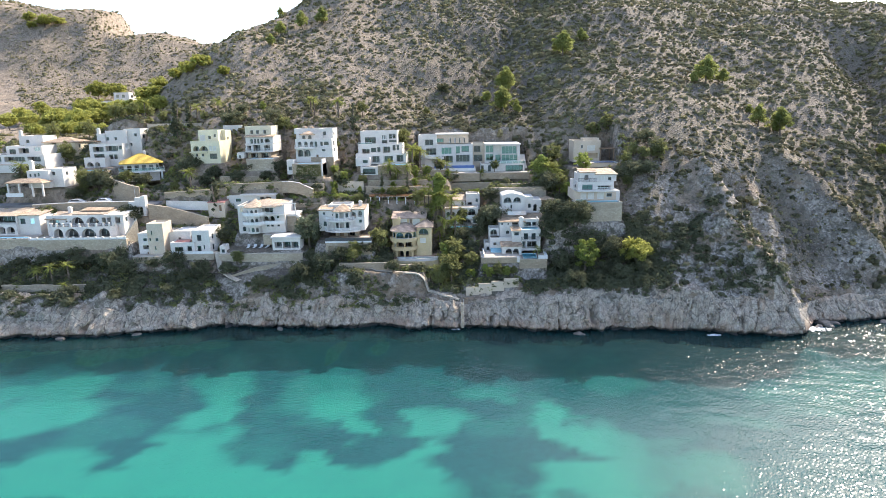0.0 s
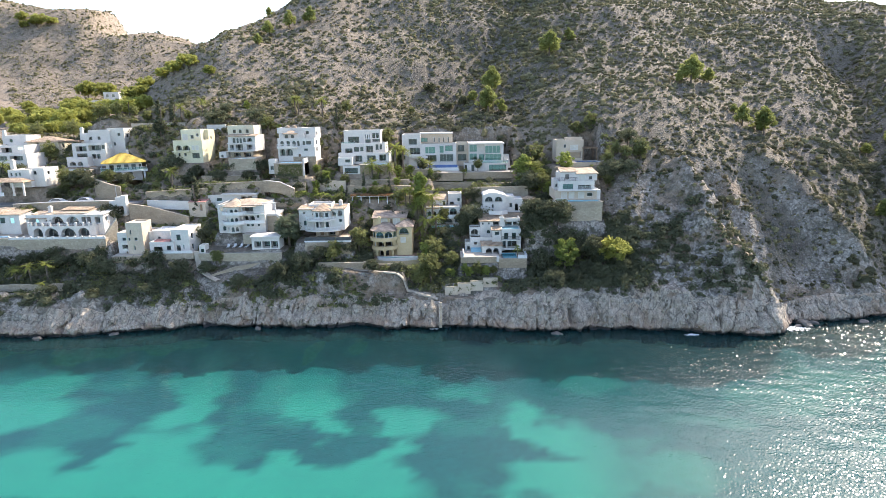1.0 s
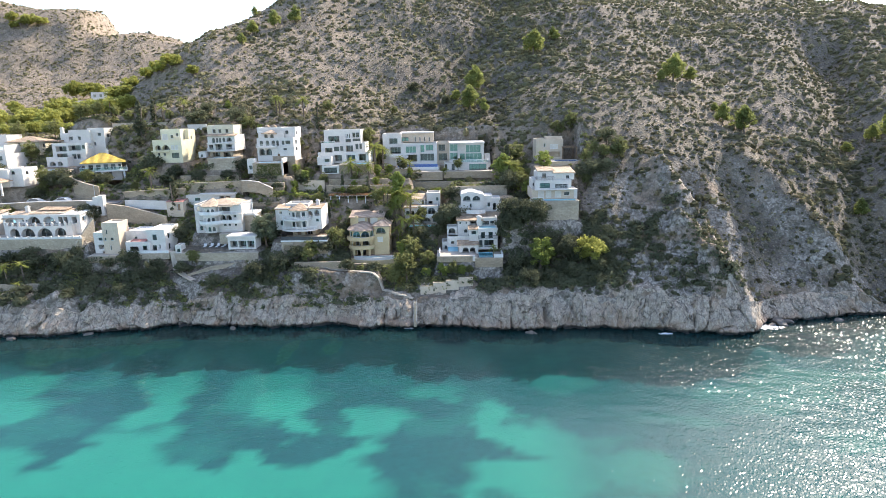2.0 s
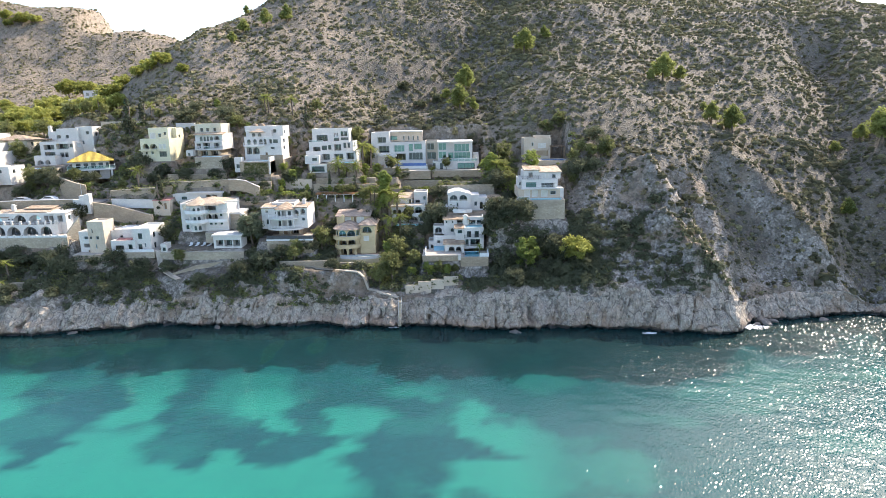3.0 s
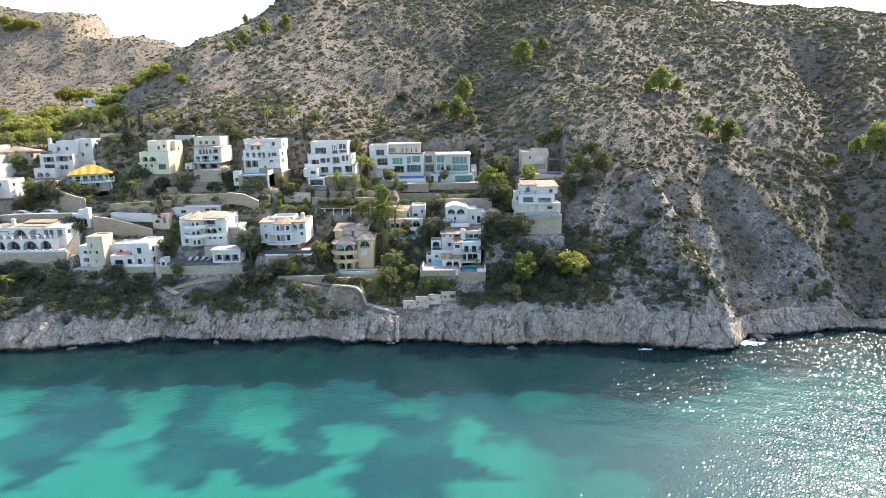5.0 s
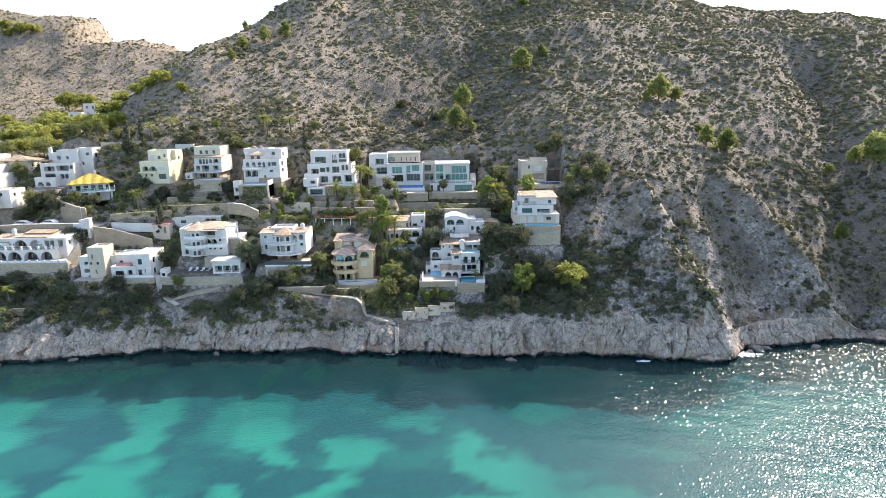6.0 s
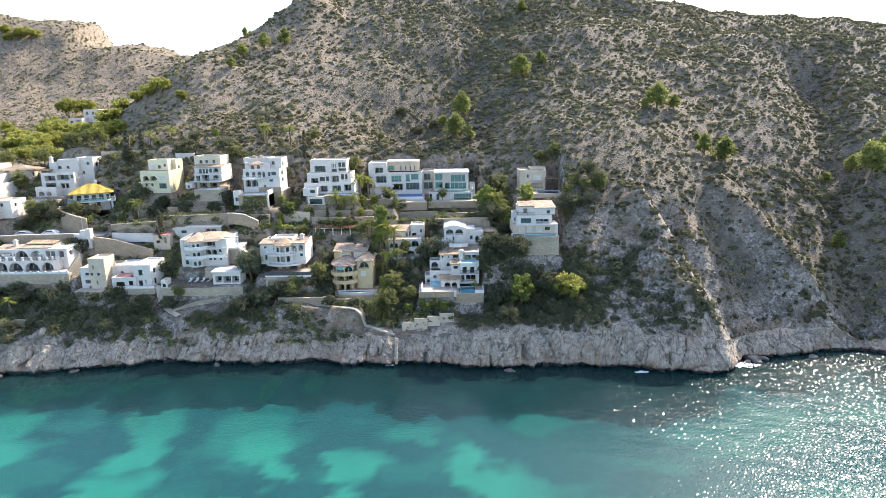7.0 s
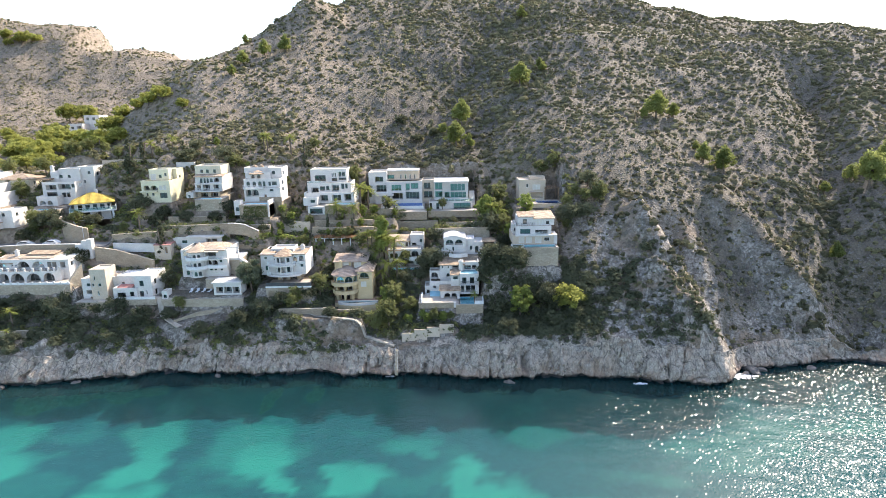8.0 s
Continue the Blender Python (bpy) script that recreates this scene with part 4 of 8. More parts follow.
def walls(v, plan, z0, z1, mat, openings=None, deck=M_roofdeck, parapet=0.35, under=False, name="wall", label=""):
    """A storey or block on a plan: outer walls with real openings, a parapet and a flat roof. openings: edge number ->
    (u0, u1, z0, z1, kind), u along the edge; kinds: w window, a arched, g wide glass, t tinted, B arched tinted, s shutter, d door, L and A deep loggias."""
    bm = bmesh.new()
    n = len(plan)
    todo = []
    for i in range(n):
        p, q = Vector(plan[i]), Vector(plan[(i + 1) % n])
        e = (q - p).normalized()
        nrm = Vector((e.y, -e.x))
        length = (q - p).length

        def at(u, z, depth=0.0, p=p, e=e, nrm=nrm):
            w = p + e * u - nrm * depth
            return (w.x, w.y, z)

        ops = []
        for u0, u1, a, b, k in (openings or {}).get(i, ()):
            u0, u1, a, b = max(0.08, u0), min(length - 0.08, u1), max(z0 + 0.03, a), min(z1 - 0.06, b)
            if u1 - u0 > 0.2 and b - a > 0.2:
                ops.append((u0, u1, a, b, k))
        us = sorted({0.0, length, *(o[0] for o in ops), *(o[1] for o in ops)})
        zs = sorted({z0, z1, *(o[2] for o in ops), *(o[3] for o in ops)})
        for ua, ub in zip(us, us[1:]):
            for za, zb in zip(zs, zs[1:]):
                um, zm = (ua + ub) / 2, (za + zb) / 2
                if not any(o[0] < um < o[1] and o[2] < zm < o[3] for o in ops):
                    bm.faces.new([bm.verts.new(at(*c)) for c in ((ua, za), (ub, za), (ub, zb), (ua, zb))])
        for o in ops:
            pts = outline(*o)
            if o[4] in "aAB":  # spandrels over the arch
                arc = pts[2:]
                half = len(arc) // 2
                bm.faces.new([bm.verts.new(at(*c)) for c in [(o[1], o[3])] + arc[: half + 1][::-1]])
                bm.faces.new([bm.verts.new(at(*c)) for c in [(o[0], o[3])] + arc[half:][::-1]])
            dep = DEPTH[o[4]]
            for a, b in zip(pts, pts[1:] + pts[:1]):
                bm.faces.new([bm.verts.new(at(*a)), bm.verts.new(at(*b)), bm.verts.new(at(*b, dep)), bm.verts.new(at(*a, dep))])
            todo.append((at, pts, o))
    inner = inset(plan, 0.25)
    for i in range(n):
        j = (i + 1) % n
        bm.faces.new([bm.verts.new(c) for c in ((*plan[i], z1), (*plan[j], z1), (*inner[j], z1), (*inner[i], z1))])
        bm.faces.new([bm.verts.new(c) for c in ((*inner[i], z1), (*inner[j], z1), (*inner[j], z1 - parapet), (*inner[i], z1 - parapet))])
    if under:
        bm.faces.new([bm.verts.new((*c, z0)) for c in plan])
    w = part(name, bm, mat, v, label)
    if deck:
        bm = bmesh.new()
        wide = inset(plan, 0.2)
        bm.faces.new([bm.verts.new((*c, z1 - parapet)) for c in wide])
        part("roof", bm, deck, v)
    for at, pts, o in todo:
        window(v, at, pts, *o)
    return w


def sweep(bm, pts, half, z0, z1):
    """A continuous band of that half width along a line of points."""
    n = len(pts)
    rows = []
    for i in range(n):
        p = Vector(pts[i])
        a = (p - Vector(pts[i - 1])).normalized() if i else None
        b = (Vector(pts[i + 1]) - p).normalized() if i < n - 1 else None
        e = ((a or b) + (b or a)).normalized()
        s = Vector((-e.y, e.x)) * half / max(0.5, abs(e.dot(a or b)))
        rows.append([bm.verts.new((q.x, q.y, z)) for q, z in ((p - s, z0), (p - s, z1), (p + s, z1), (p + s, z0))])
    for a, b in zip(rows, rows[1:]):
        for i in range(4):
            j = (i + 1) % 4
            bm.faces.new((a[i], a[j], b[j], b[i]))
    bm.faces.new(rows[0])
    bm.faces.new(rows[-1][::-1])


def rail(v, pts, z, h=1.0, kind="solid", mat=None):
    """A balustrade along a line of points: solid, bars or glass."""
    m = mat or M_trim
    bm = bmesh.new()
    if kind == "solid":
        sweep(bm, pts, 0.09, z, z + h)
        r = part("parapet", bm, m, v)
        bm = bmesh.new()
        sweep(bm, pts, 0.13, z + h, z + h + 0.07)
        part("coping", bm, m, r)
        return r
    sweep(bm, pts, 0.04, z + h - 0.07, z + h)
    r = part("railing", bm, m, v)
    bars = bmesh.new()
    for (ax, ay), (bx, by) in zip(pts, pts[1:]):
        k = max(1, int(math.hypot(bx - ax, by - ay) / (0.22 if kind == "bars" else 1.6)))
        for i in range(k + 1):
            x, y, t = ax + (bx - ax) * i / k, ay + (by - ay) * i / k, (0.04 if kind == "glass" or i % 6 == 0 else 0.02)
            box_in(bars, x - t, x + t, y - t, y + t, z, z + h - 0.05)
    tagged(part("bars", bars, m, r), kind="stuff")
    if kind == "glass":
        bm = bmesh.new()
        sweep(bm, pts, 0.01, z + 0.06, z + h - 0.08)
        part("pane", bm, M_railglass, r)
    return r


def hip(v, x0, x1, y0, y1, z, up, mat=None, over=0.45, label=""):
    """A hipped roof with thick eaves."""
    x0, x1, y0, y1 = x0 - over, x1 + over, y0 - over, y1 + over
    w, d = x1 - x0, y1 - y0
    k = min(w, d) / 2
    bm = bmesh.new()
    ridge = [(x0 + k, y0 + k), (x1 - k, y0 + k)] if w >= d else [(x0 + k, y0 + k), (x0 + k, y1 - k)]
    e0 = [bm.verts.new((x, y, z - 0.12)) for x, y in rect(x0, x1, y0, y1)]
    e1 = [bm.verts.new((x, y, z + 0.05)) for x, y in rect(x0, x1, y0, y1)]
    ra, rb = [bm.verts.new((x, y, z + up)) for x, y in ridge]
    for i in range(4):
        bm.faces.new((e0[i], e0[(i + 1) % 4], e1[(i + 1) % 4], e1[i]))
    bm.faces.new(e0[::-1])
    if w >= d:
        quads = ((e1[0], e1[1], rb, ra), (e1[1], e1[2], rb), (e1[2], e1[3], ra, rb), (e1[3], e1[0], ra))
    else:
        quads = ((e1[0], e1[1], ra), (e1[1], e1[2], rb, ra), (e1[2], e1[3], rb), (e1[3], e1[0], ra, rb))
    for f in quads:
        bm.faces.new(f)
    return part("tiled_roof", bm, mat or M_tile, v, label)


def shed(v, x0, x1, y0, y1, zf, zb, mat=None, over=0.3, label=""):
    """A lean-to roof that rises towards the back."""
    zb = max(zb, zf + 0.1 * (y1 - y0))
    bm = bmesh.new()
    c = [(x0 - over, y0 - over, zf), (x1 + over, y0 - over, zf), (x1 + over, y1, zb), (x0 - over, y1, zb)]
    hi = [bm.verts.new(p) for p in c]
    lo = [bm.verts.new((x, y, z - 0.18)) for x, y, z in c]
    bm.faces.new(hi)
    bm.faces.new(lo[::-1])
    for i in range(4):
        bm.faces.new((lo[i], lo[(i + 1) % 4], hi[(i + 1) % 4], hi[i]))
    return part("tiled_roof", bm, mat or M_tile, v, label)


def fan_roof(v, plan, z, up, back, mat=None, over=0.35):
    """A tiled roof over a rounded bay, running up to a point at the back."""
    wide = inset(plan, -over)
    cx = sum(p[0] for p in plan) / len(plan)
    bm = bmesh.new()
    lo, hi = [bm.verts.new((x, y, z - 0.12)) for x, y in wide], [bm.verts.new((x, y, z + 0.04)) for x, y in wide]
    tip = bm.verts.new((cx, back, z + up))
    n = len(wide)
    for i in range(n):
        j = (i + 1) % n
        bm.faces.new((lo[i], lo[j], hi[j], hi[i]))
        bm.faces.new((hi[i], hi[j], tip))
    bm.faces.new(lo[::-1])
    return part("tiled_roof", bm, mat or M_tile, v)


def chimney(v, x, y, z, h, w=0.8, mat=None):
    bm = bmesh.new()
    box_in(bm, x - w / 2, x + w / 2, y - w / 2, y + w / 2, z, z + h)
    box_in(bm, x - w * 0.65, x + w * 0.65, y - w * 0.65, y + w * 0.65, z + h, z + h + 0.15)
    box_in(bm, x - w * 0.35, x + w * 0.35, y - w * 0.35, y + w * 0.35, z + h + 0.15, z + h + 0.45)
    return part("chimney", bm, mat or M_white, v)


def pergola(v, x0, x1, y0, y1, z, h, mat=None, beams=6):
    m = mat or M_trim
    for x in (x0, x1):
        box(v, "post", m, x - 0.14, x + 0.14, y0 - 0.14, y0 + 0.14, z, z + h)
        box(v, "post", m, x - 0.14, x + 0.14, y1 - 0.14, y1 + 0.14, z, z + h)
    for y in (y0, y1):
        box(v, "beam", m, x0 - 0.3, x1 + 0.3, y - 0.1, y + 0.1, z + h, z + h + 0.22)
    for i in range(beams):
        x = x0 + (x1 - x0) * i / (beams - 1)
        box(v, "beam", m, x - 0.06, x + 0.06, y0 - 0.4, y1 + 0.4, z + h + 0.22, z + h + 0.36)


def pool(parent, x0, x1, y0, y1, z, basin=None, lip=None):
    """A basin sunk in a rim, with its water."""
    bm = bmesh.new()
    w = 0.35
    for a in ((x0 - w, x1 + w, y0 - w, y0), (x0 - w, x1 + w, y1, y1 + w), (x0 - w, x0, y0, y1), (x1, x1 + w, y0, y1)):
        box_in(bm, *a, z - 0.9, z + 0.06)
    p = part("pool", bm, lip or M_trim, parent, "swimming pool with a pale rim")
    bm = bmesh.new()
    for c in (((x0, y0, z - 0.6), (x1, y0, z - 0.6), (x1, y1, z - 0.6), (x0, y1, z - 0.6)), ((x0, y1 - 0.004, z - 0.6), (x1, y1 - 0.004, z - 0.6), (x1, y1 - 0.004, z), (x0, y1 - 0.004, z))):
        bm.faces.new([bm.verts.new(q) for q in c])
    part("basin", bm, basin or M_poolwall, p)
    bm = bmesh.new()
    bm.faces.new([bm.verts.new(q) for q in ((x0, y0, z - 0.08), (x1, y0, z - 0.08), (x1, y1, z - 0.08), (x0, y1, z - 0.08))])
    part("water_surface", bm, M_poolwater, p)
    return p


def terrace(v, x0, x1, y0, y1, z0, z1, wall=None, top=None, hole=None):
    """A terrace block: masonry front and sides, a paved top. hole: x0, x1, y0, y1 left open for a pool."""
    m = wall or M_stone
    bm = bmesh.new()
    for c in (((x0, y0), (x1, y0)), ((x1, y0), (x1, y1)), ((x1, y1), (x0, y1)), ((x0, y1), (x0, y0))):
        (ax, ay), (bx, by) = c
        bm.faces.new([bm.verts.new(q) for q in ((ax, ay, z0), (bx, by, z0), (bx, by, z1), (ax, ay, z1))])
    part("retaining_wall", bm, m, v)
    bm = bmesh.new()
    xs = [x0 - 0.05, x1 + 0.05] + ([hole[0], hole[1]] if hole else [])
    ys = [y0 - 0.05, y1] + ([hole[2], hole[3]] if hole else [])
    xs, ys = sorted(xs), sorted(ys)
    for xa, xb in zip(xs, xs[1:]):
        for ya, yb in zip(ys, ys[1:]):
            if not (hole and hole[0] < (xa + xb) / 2 < hole[1] and hole[2] < (ya + yb) / 2 < hole[3]):
                box_in(bm, xa, xb, ya, yb, z1 - 0.1, z1 + 0.06)
    part("paving", bm, top or M_pave, v)


def stair(v, x0, x1, y0, z0, y1, z1, mat=None, steps=14):
    bm = bmesh.new()
    for i in range(steps):
        a, b = i / steps, (i + 1) / steps
        box_in(bm, x0, x1, y0 + (y1 - y0) * a, y1, z0 + (z1 - z0) * a, z0 + (z1 - z0) * b)
    return part("steps", bm, mat or M_white, v)


def ivy(v, x0, x1, y, z0, z1, mat=None, seed=1):
    """A wall hung with leaves."""
    r = np.random.default_rng(seed)
    n = int((x1 - x0) * (z1 - z0) * 26)
    p = np.stack([r.uniform(x0, x1, n), y - 0.12 - 0.14 * r.random(n), r.uniform(z0, z1, n)], -1)
    ob = new("ivy", leaf_mesh("ivy", cards(p, r.uniform(0.16, 0.34, n), np.tile([0.0, -1.0, 0.2], (n, 1)), r, 0.2, 0.5), mat or M_leaf))
    ob.parent = v
    return ob
# ---------------------------------------------------------------- villas of the lower row
v = villa("white stepped villa with tiled roofs above a turquoise pool", 9.74, 149.70, 12.82, plot=(-1.95, 12.55, -5.5, 8, -0.25))
walls(v, rect(7.75, 12.55, 0, 9), 1.26, 6.61, M_white, {0: [(0.62, 1.68, 4.07, 5.66, "g"), (10.29-7.75, 3.6, 4.07, 5.66, "g"), (7.99-7.75, 1.1, 1.81, 3.62, "L"), (9.24-7.75, 3.98, 1.81, 3.62, "L")], 3: [(2, 3.5, 4.07, 5.51, "w")]}, M_poolwall)
rail(v, [(7.75, -0.5), (12.55, -0.5)], 3.97, 0.9, "bars", M_dark)
box(v, "balcony", M_white, 8.04, 12.35, -0.7, 0.05, 3.77, 3.97)
walls(v, rect(8.51, 12.78, 4.5, 9.5), 6.41, 8.52, M_white, {0: [(0.5, 2.2, 6.64, 7.65, "g"), (2.5, 3.67, 6.64, 7.65, "L")]})
walls(v, rect(5.49, 7.7, 0.6, 8), 1.26, 6.36, M_white, {0: [(0.53, 1.78, 4.92, 5.86, "w")]}, deck=None, parapet=0.1)
shed(v, 5.54, 7.7, 0.6, 4.2, 6.36, 6.55, M_tile)
walls(v, rect(2.66, 8.91, 4.4, 12), 0.0, 7.91, M_white, {0: [(0.4, 0.9, 6.89, 7.55, "w"), (4.65-2.66, 2.43, 6.89, 7.55, "w"), (5.89-2.66, 4.86, 6.74, 7.65, "L"), (4.25-2.66, 2.58, 4.59, 5.61, "a")]}, deck=None, parapet=0.1)
shed(v, 2.66, 8.91, 4.4, 12, 7.96, 7.98, M_tile, 0.35, "weathered clay roof tiles")
chimney(v, 4.08, 11.5, 7.93-2, 10.66-7.93+1.6, 3.2)
chimney(v, 8.1, 4.0, 6.4, 2.4, 1.0)
walls(v, rect(-0.01, 5.54, 1.8, 8), -0.65, 4.28, M_white, {0: [(0.86, 1.77, 2.26, 3.07, "w")]}, M_pave, 0.9)
walls(v, rect(-0.08, 2.58, 4.5, 8), 4.13, 6.3, M_white, {0: [(0.39, 2.17, 3.75, 5.89, "A")]})
walls(v, rect(-1.32, 0.05, 2.5, 7), -1.15, 2.82, M_white, {0: [(0.5, 1.4, 0.83, 1.85, "w")]})
shed(v, 0.16, 2.66, -0.8, 1.8, 1.18, 1.6, M_cloth, 0.05, "pale blue canvas awning")
walls(v, rect(2.79, 7.62, -2, 1), 0.5, 2.98, M_white, {0: [(0.95, 2.51, 0.6, 2.24, "A"), (5.54-2.79, 4.17, 0.6, 2.24, "A")]}, deck=None, parapet=0.1)
shed(v, 2.79, 7.62, -2.2, 1.6, 3.03, 3.12, M_tile)
terrace(v, -2.56, 6.65, -5.8, 1, -0.52, 0.95, M_stone, M_pave)
terrace(v, 6.65, 13.36, -6.2, 0, -1.79, 0.56, M_stone, M_pave, hole=(7.66, 11.34, -5.9, -0.2))
pool(v, 7.75, 11.24, -5.8, -0.3, 0.56)
rail(v, [(11.24, -6.1), (13.36, -6.1), (13.36, 0)], 0.56, 0.8, "solid")
box(v, "pier", M_white, 6.09, 6.69, -6.3, -5.6, -0.17, 1.14)
rail(v, [(-1.88, -5.7), (-1.88, 0.0)], 0.95, 0.9, "solid")
v = villa("ochre villa with a rounded bay and clay tiled roofs", -14.70, 151.00, 12.38, plot=(-0.41, 10.87, -3, 8, 0.0))
walls(v, rect(5.91, 9.7, 0, 8), 0.0, 7.78, M_tan, {0: [(0.49, 2.97, 5.67, 7.38, "A"), (6.79-5.91, 2.24, 3.66, 5.02, "s")], 1: [(2, 3.5, 5.67, 7.18, "w")]}, deck=None, parapet=0.1)
hip(v, 5.91, 9.7, 0, 8, 7.78, 1.3, M_tile_rose)
bay = bow(-0.3, 5.91, 0.5, 7, 2.2, 4)
walls(v, bay, 0.0, 2.65, M_tan, {1: [(0.5, 2.1, 0.1, 2.2, "A")], 2: [(0.3, 1.9, 0.1, 2.2, "A")], 3: [(0.2, 1.5, 0.1, 2.1, "A")]}, parapet=0.2)
prism(v, "balcony", M_tan, bow(-0.6, 6.15, 0.3, 3, 3.0, 12), 2.3, 2.6)
walls(v, bay, 2.6, 4.75, M_tan, {1: [(0.2, 2.2, 2.75, 4.5, "A")], 2: [(0.2, 2.2, 2.75, 4.5, "A")], 0: [(0.9, 1.9, 2.9, 4.2, "a")]}, parapet=0.2)
prism(v, "balcony", M_tan, bow(-0.9, 6.2, 0.3, 3, 3.3, 12), 4.5, 4.8)
walls(v, bay, 4.75, 6.98, M_tan, {i: [(0.12, 2.35, 5.15, 6.75, "B")] for i in (0, 1, 2, 3)}, parapet=0.2)
rail(v, bow(-0.5, 6.05, 0.3, 0.3, 2.9, 12)[:13], 2.6, 0.55, "solid", M_tan)
rail(v, bow(-0.8, 6.1, 0.3, 0.3, 3.2, 12)[:13], 4.8, 0.5, "solid", M_tan)
fan_roof(v, bay, 6.98, 1.7, 4.5, M_tile_rose, 0.6)
walls(v, rect(-0.42, 8.04, 3.5, 9.5), 5.67, 9.47, M_tan, {0: [(2.09, 3.68, 7.64, 9.27, "s"), (3.86--0.42, 5.07, 7.33, 9.27, "d"), (4.75--0.42, 6.96, 7.64, 9.27, "s")]}, deck=None, parapet=0.1)
shed(v, -0.42, 8.04, 3.3, 9.5, 9.57, 10.4, M_tile_rose)
chimney(v, 1.28, 3.0, 6.86, 2.6, 0.7, M_tan)
PLOTS.append((-14.2, -3.4, 146.3, 147.6, 10.6))
terrace(v, 0.34, 11.0, -2.6, 2, -2.6, 0.35, M_tan, M_terracotta)
basin = bow(1.2, 11.2, -2.4, -2.2, 1.9, 14)
prism(v, "pool_wall", M_tan, inset(basin, -0.25), -3.2, 0.0, "curved ochre pool wall")
prism(v, "pool_floor", M_poolwall, inset(basin, 0.15), 0.0, 0.12)
rail(v, inset(basin, -0.05)[:15], 0.0, 0.62, "solid", M_white)
box(v, "pool_rim", M_white, 1.0, 11.3, -2.35, -1.95, 0.0, 0.62)
prism(v, "pool_water", M_poolwater, inset(basin, 0.12), 0.42, 0.48)
v = villa("tall white villa on a high stone plinth", 30.88, 149.80, 25.86, plot=(-1.81, 11.57, 0.2, 14, -4.3))
terrace(v, 2.7, 11.43, 0, 5, -4.65, 0.1, M_stone_pale, M_pave, hole=(3.07, 11.06, 0.35, 3.2))
pool(v, 3.17, 10.96, 0.4, 3.1, 0.1)
walls(v, rect(-0.03, 2.7, 0.1, 5), -2.05, 0.1, M_white, {0: [(0.3, 2.43, -1.75, -0.19, "g")]}, M_pave)
rail(v, [(-0.03, 0.2), (2.7, 0.2)], 0.1, 0.9, "glass")
walls(v, rect(0.34, 10.82, 3.8, 13), 0.1, 2.53, M_beige, {0: [(1.54, 2.93, 0.46, 2.09, "s"), (3.8-0.34, 4.85, 0.46, 2.09, "s"), (6.11-0.34, 7.35, 0.46, 2.09, "s"), (8.37-0.34, 9.47, 0.91, 1.89, "w")]}, parapet=0.1)
box(v, "balcony", M_white, 1.01, 10.34, 2.6, 4.2, 2.44, 2.73)
walls(v, rect(1.2, 10.19, 4.0, 13), 2.53, 4.84, M_white, {0: [(1.06, 3.67, 2.82, 4.1, "t"), (6.18-1.26, 8.2, 2.57, 3.81, "L")], 3: [(2, 3.2, 2.82, 3.9, "w")]}, parapet=0.1)
rail(v, [(5.65, 2.9), (9.96, 2.9)], 2.73, 0.8, "bars")
rail(v, [(1.26, 3.9), (5.79, 3.9)], 4.84, 0.9, "bars", M_dark)
walls(v, rect(1.91, 11.16, 5.6, 13), 4.74, 6.56, M_white, {0: [(1.17, 2.19, 5.08, 6.36, "g"), (6.49-1.91, 6.33, 4.69, 6.12, "s"), (9.02-1.91, 8.09, 4.88, 5.87, "w")]}, deck=None, parapet=0.1)
shed(v, 5.9, 11.16, 5.6, 13, 6.56, 6.66, M_tile_pale)
shed(v, 1.97, 5.88, 5.6, 9.5, 7.06, 7.73, M_tile, 0.2)
walls(v, rect(1.97, 5.88, 5.7, 10), 6.37, 7.16, M_white, deck=None, parapet=0.1)
box(v, "side_stair", M_white, 10.9, 11.77, 4, 9, -0.7, 2.52)
walls(v, rect(0.5, 1.57, 6.5, 11), 2.43, 4.99, M_white, {0: [(0.3, 1.0, 2.99, 3.99, "a")]})
v = villa("white villa with curved balconies and clay tiled roofs", -33.64, 151.00, 17.57, plot=(0.26, 13.02, -3, 9, 0.0))
walls(v, rect(4.03, 9.96, 1.5, 8), -0.1, 1.73, M_stone_pale, {0: [(1.0, 2.2, 0.1, 1.51, "d"), (3.2, 5.0, 0.1, 1.61, "L")]}, parapet=0.1)
walls(v, rect(0.26, 11.77, 0.4, 9), 1.91, 4.75, M_white, {0: [(1.06, 2.18, 3.01, 4.31, "w"), (7.22-0.26, 8.22, 2.71, 4.31, "L"), (10.32-0.26, 10.88, 3.81, 4.65, "w")]}, parapet=0.1, under=True)
walls(v, rect(0.26, 11.77, 0.5, 9), 4.7, 7.38, M_white, {0: [(0.87, 1.69, 5.89, 6.64, "w"), (3.5-0.26, 3.97, 5.6, 6.19, "w"), (8.24-0.26, 9.33, 5.1, 6.59, "A"), (10.08-0.26, 10.98, 5.35, 6.83, "A")]}, deck=None, parapet=0.1)
mid_bay = bow(3.84, 8.48, 0.6, 2, 1.5, 5)
walls(v, mid_bay, 2.01, 6.88, M_white, {2: [(0.2, 2.2, 2.61, 4.16, "L"), (0.2, 2.2, 5.15, 6.59, "L")], 1: [(0.3, 1.5, 2.61, 4.16, "w"), (0.3, 1.5, 5.15, 6.49, "w")], 3: [(0.3, 1.5, 2.61, 4.16, "w"), (0.3, 1.5, 5.15, 6.49, "w")]}, deck=None, parapet=0.1)
fan_roof(v, mid_bay, 6.93, 1.5, 3.2, M_tile)
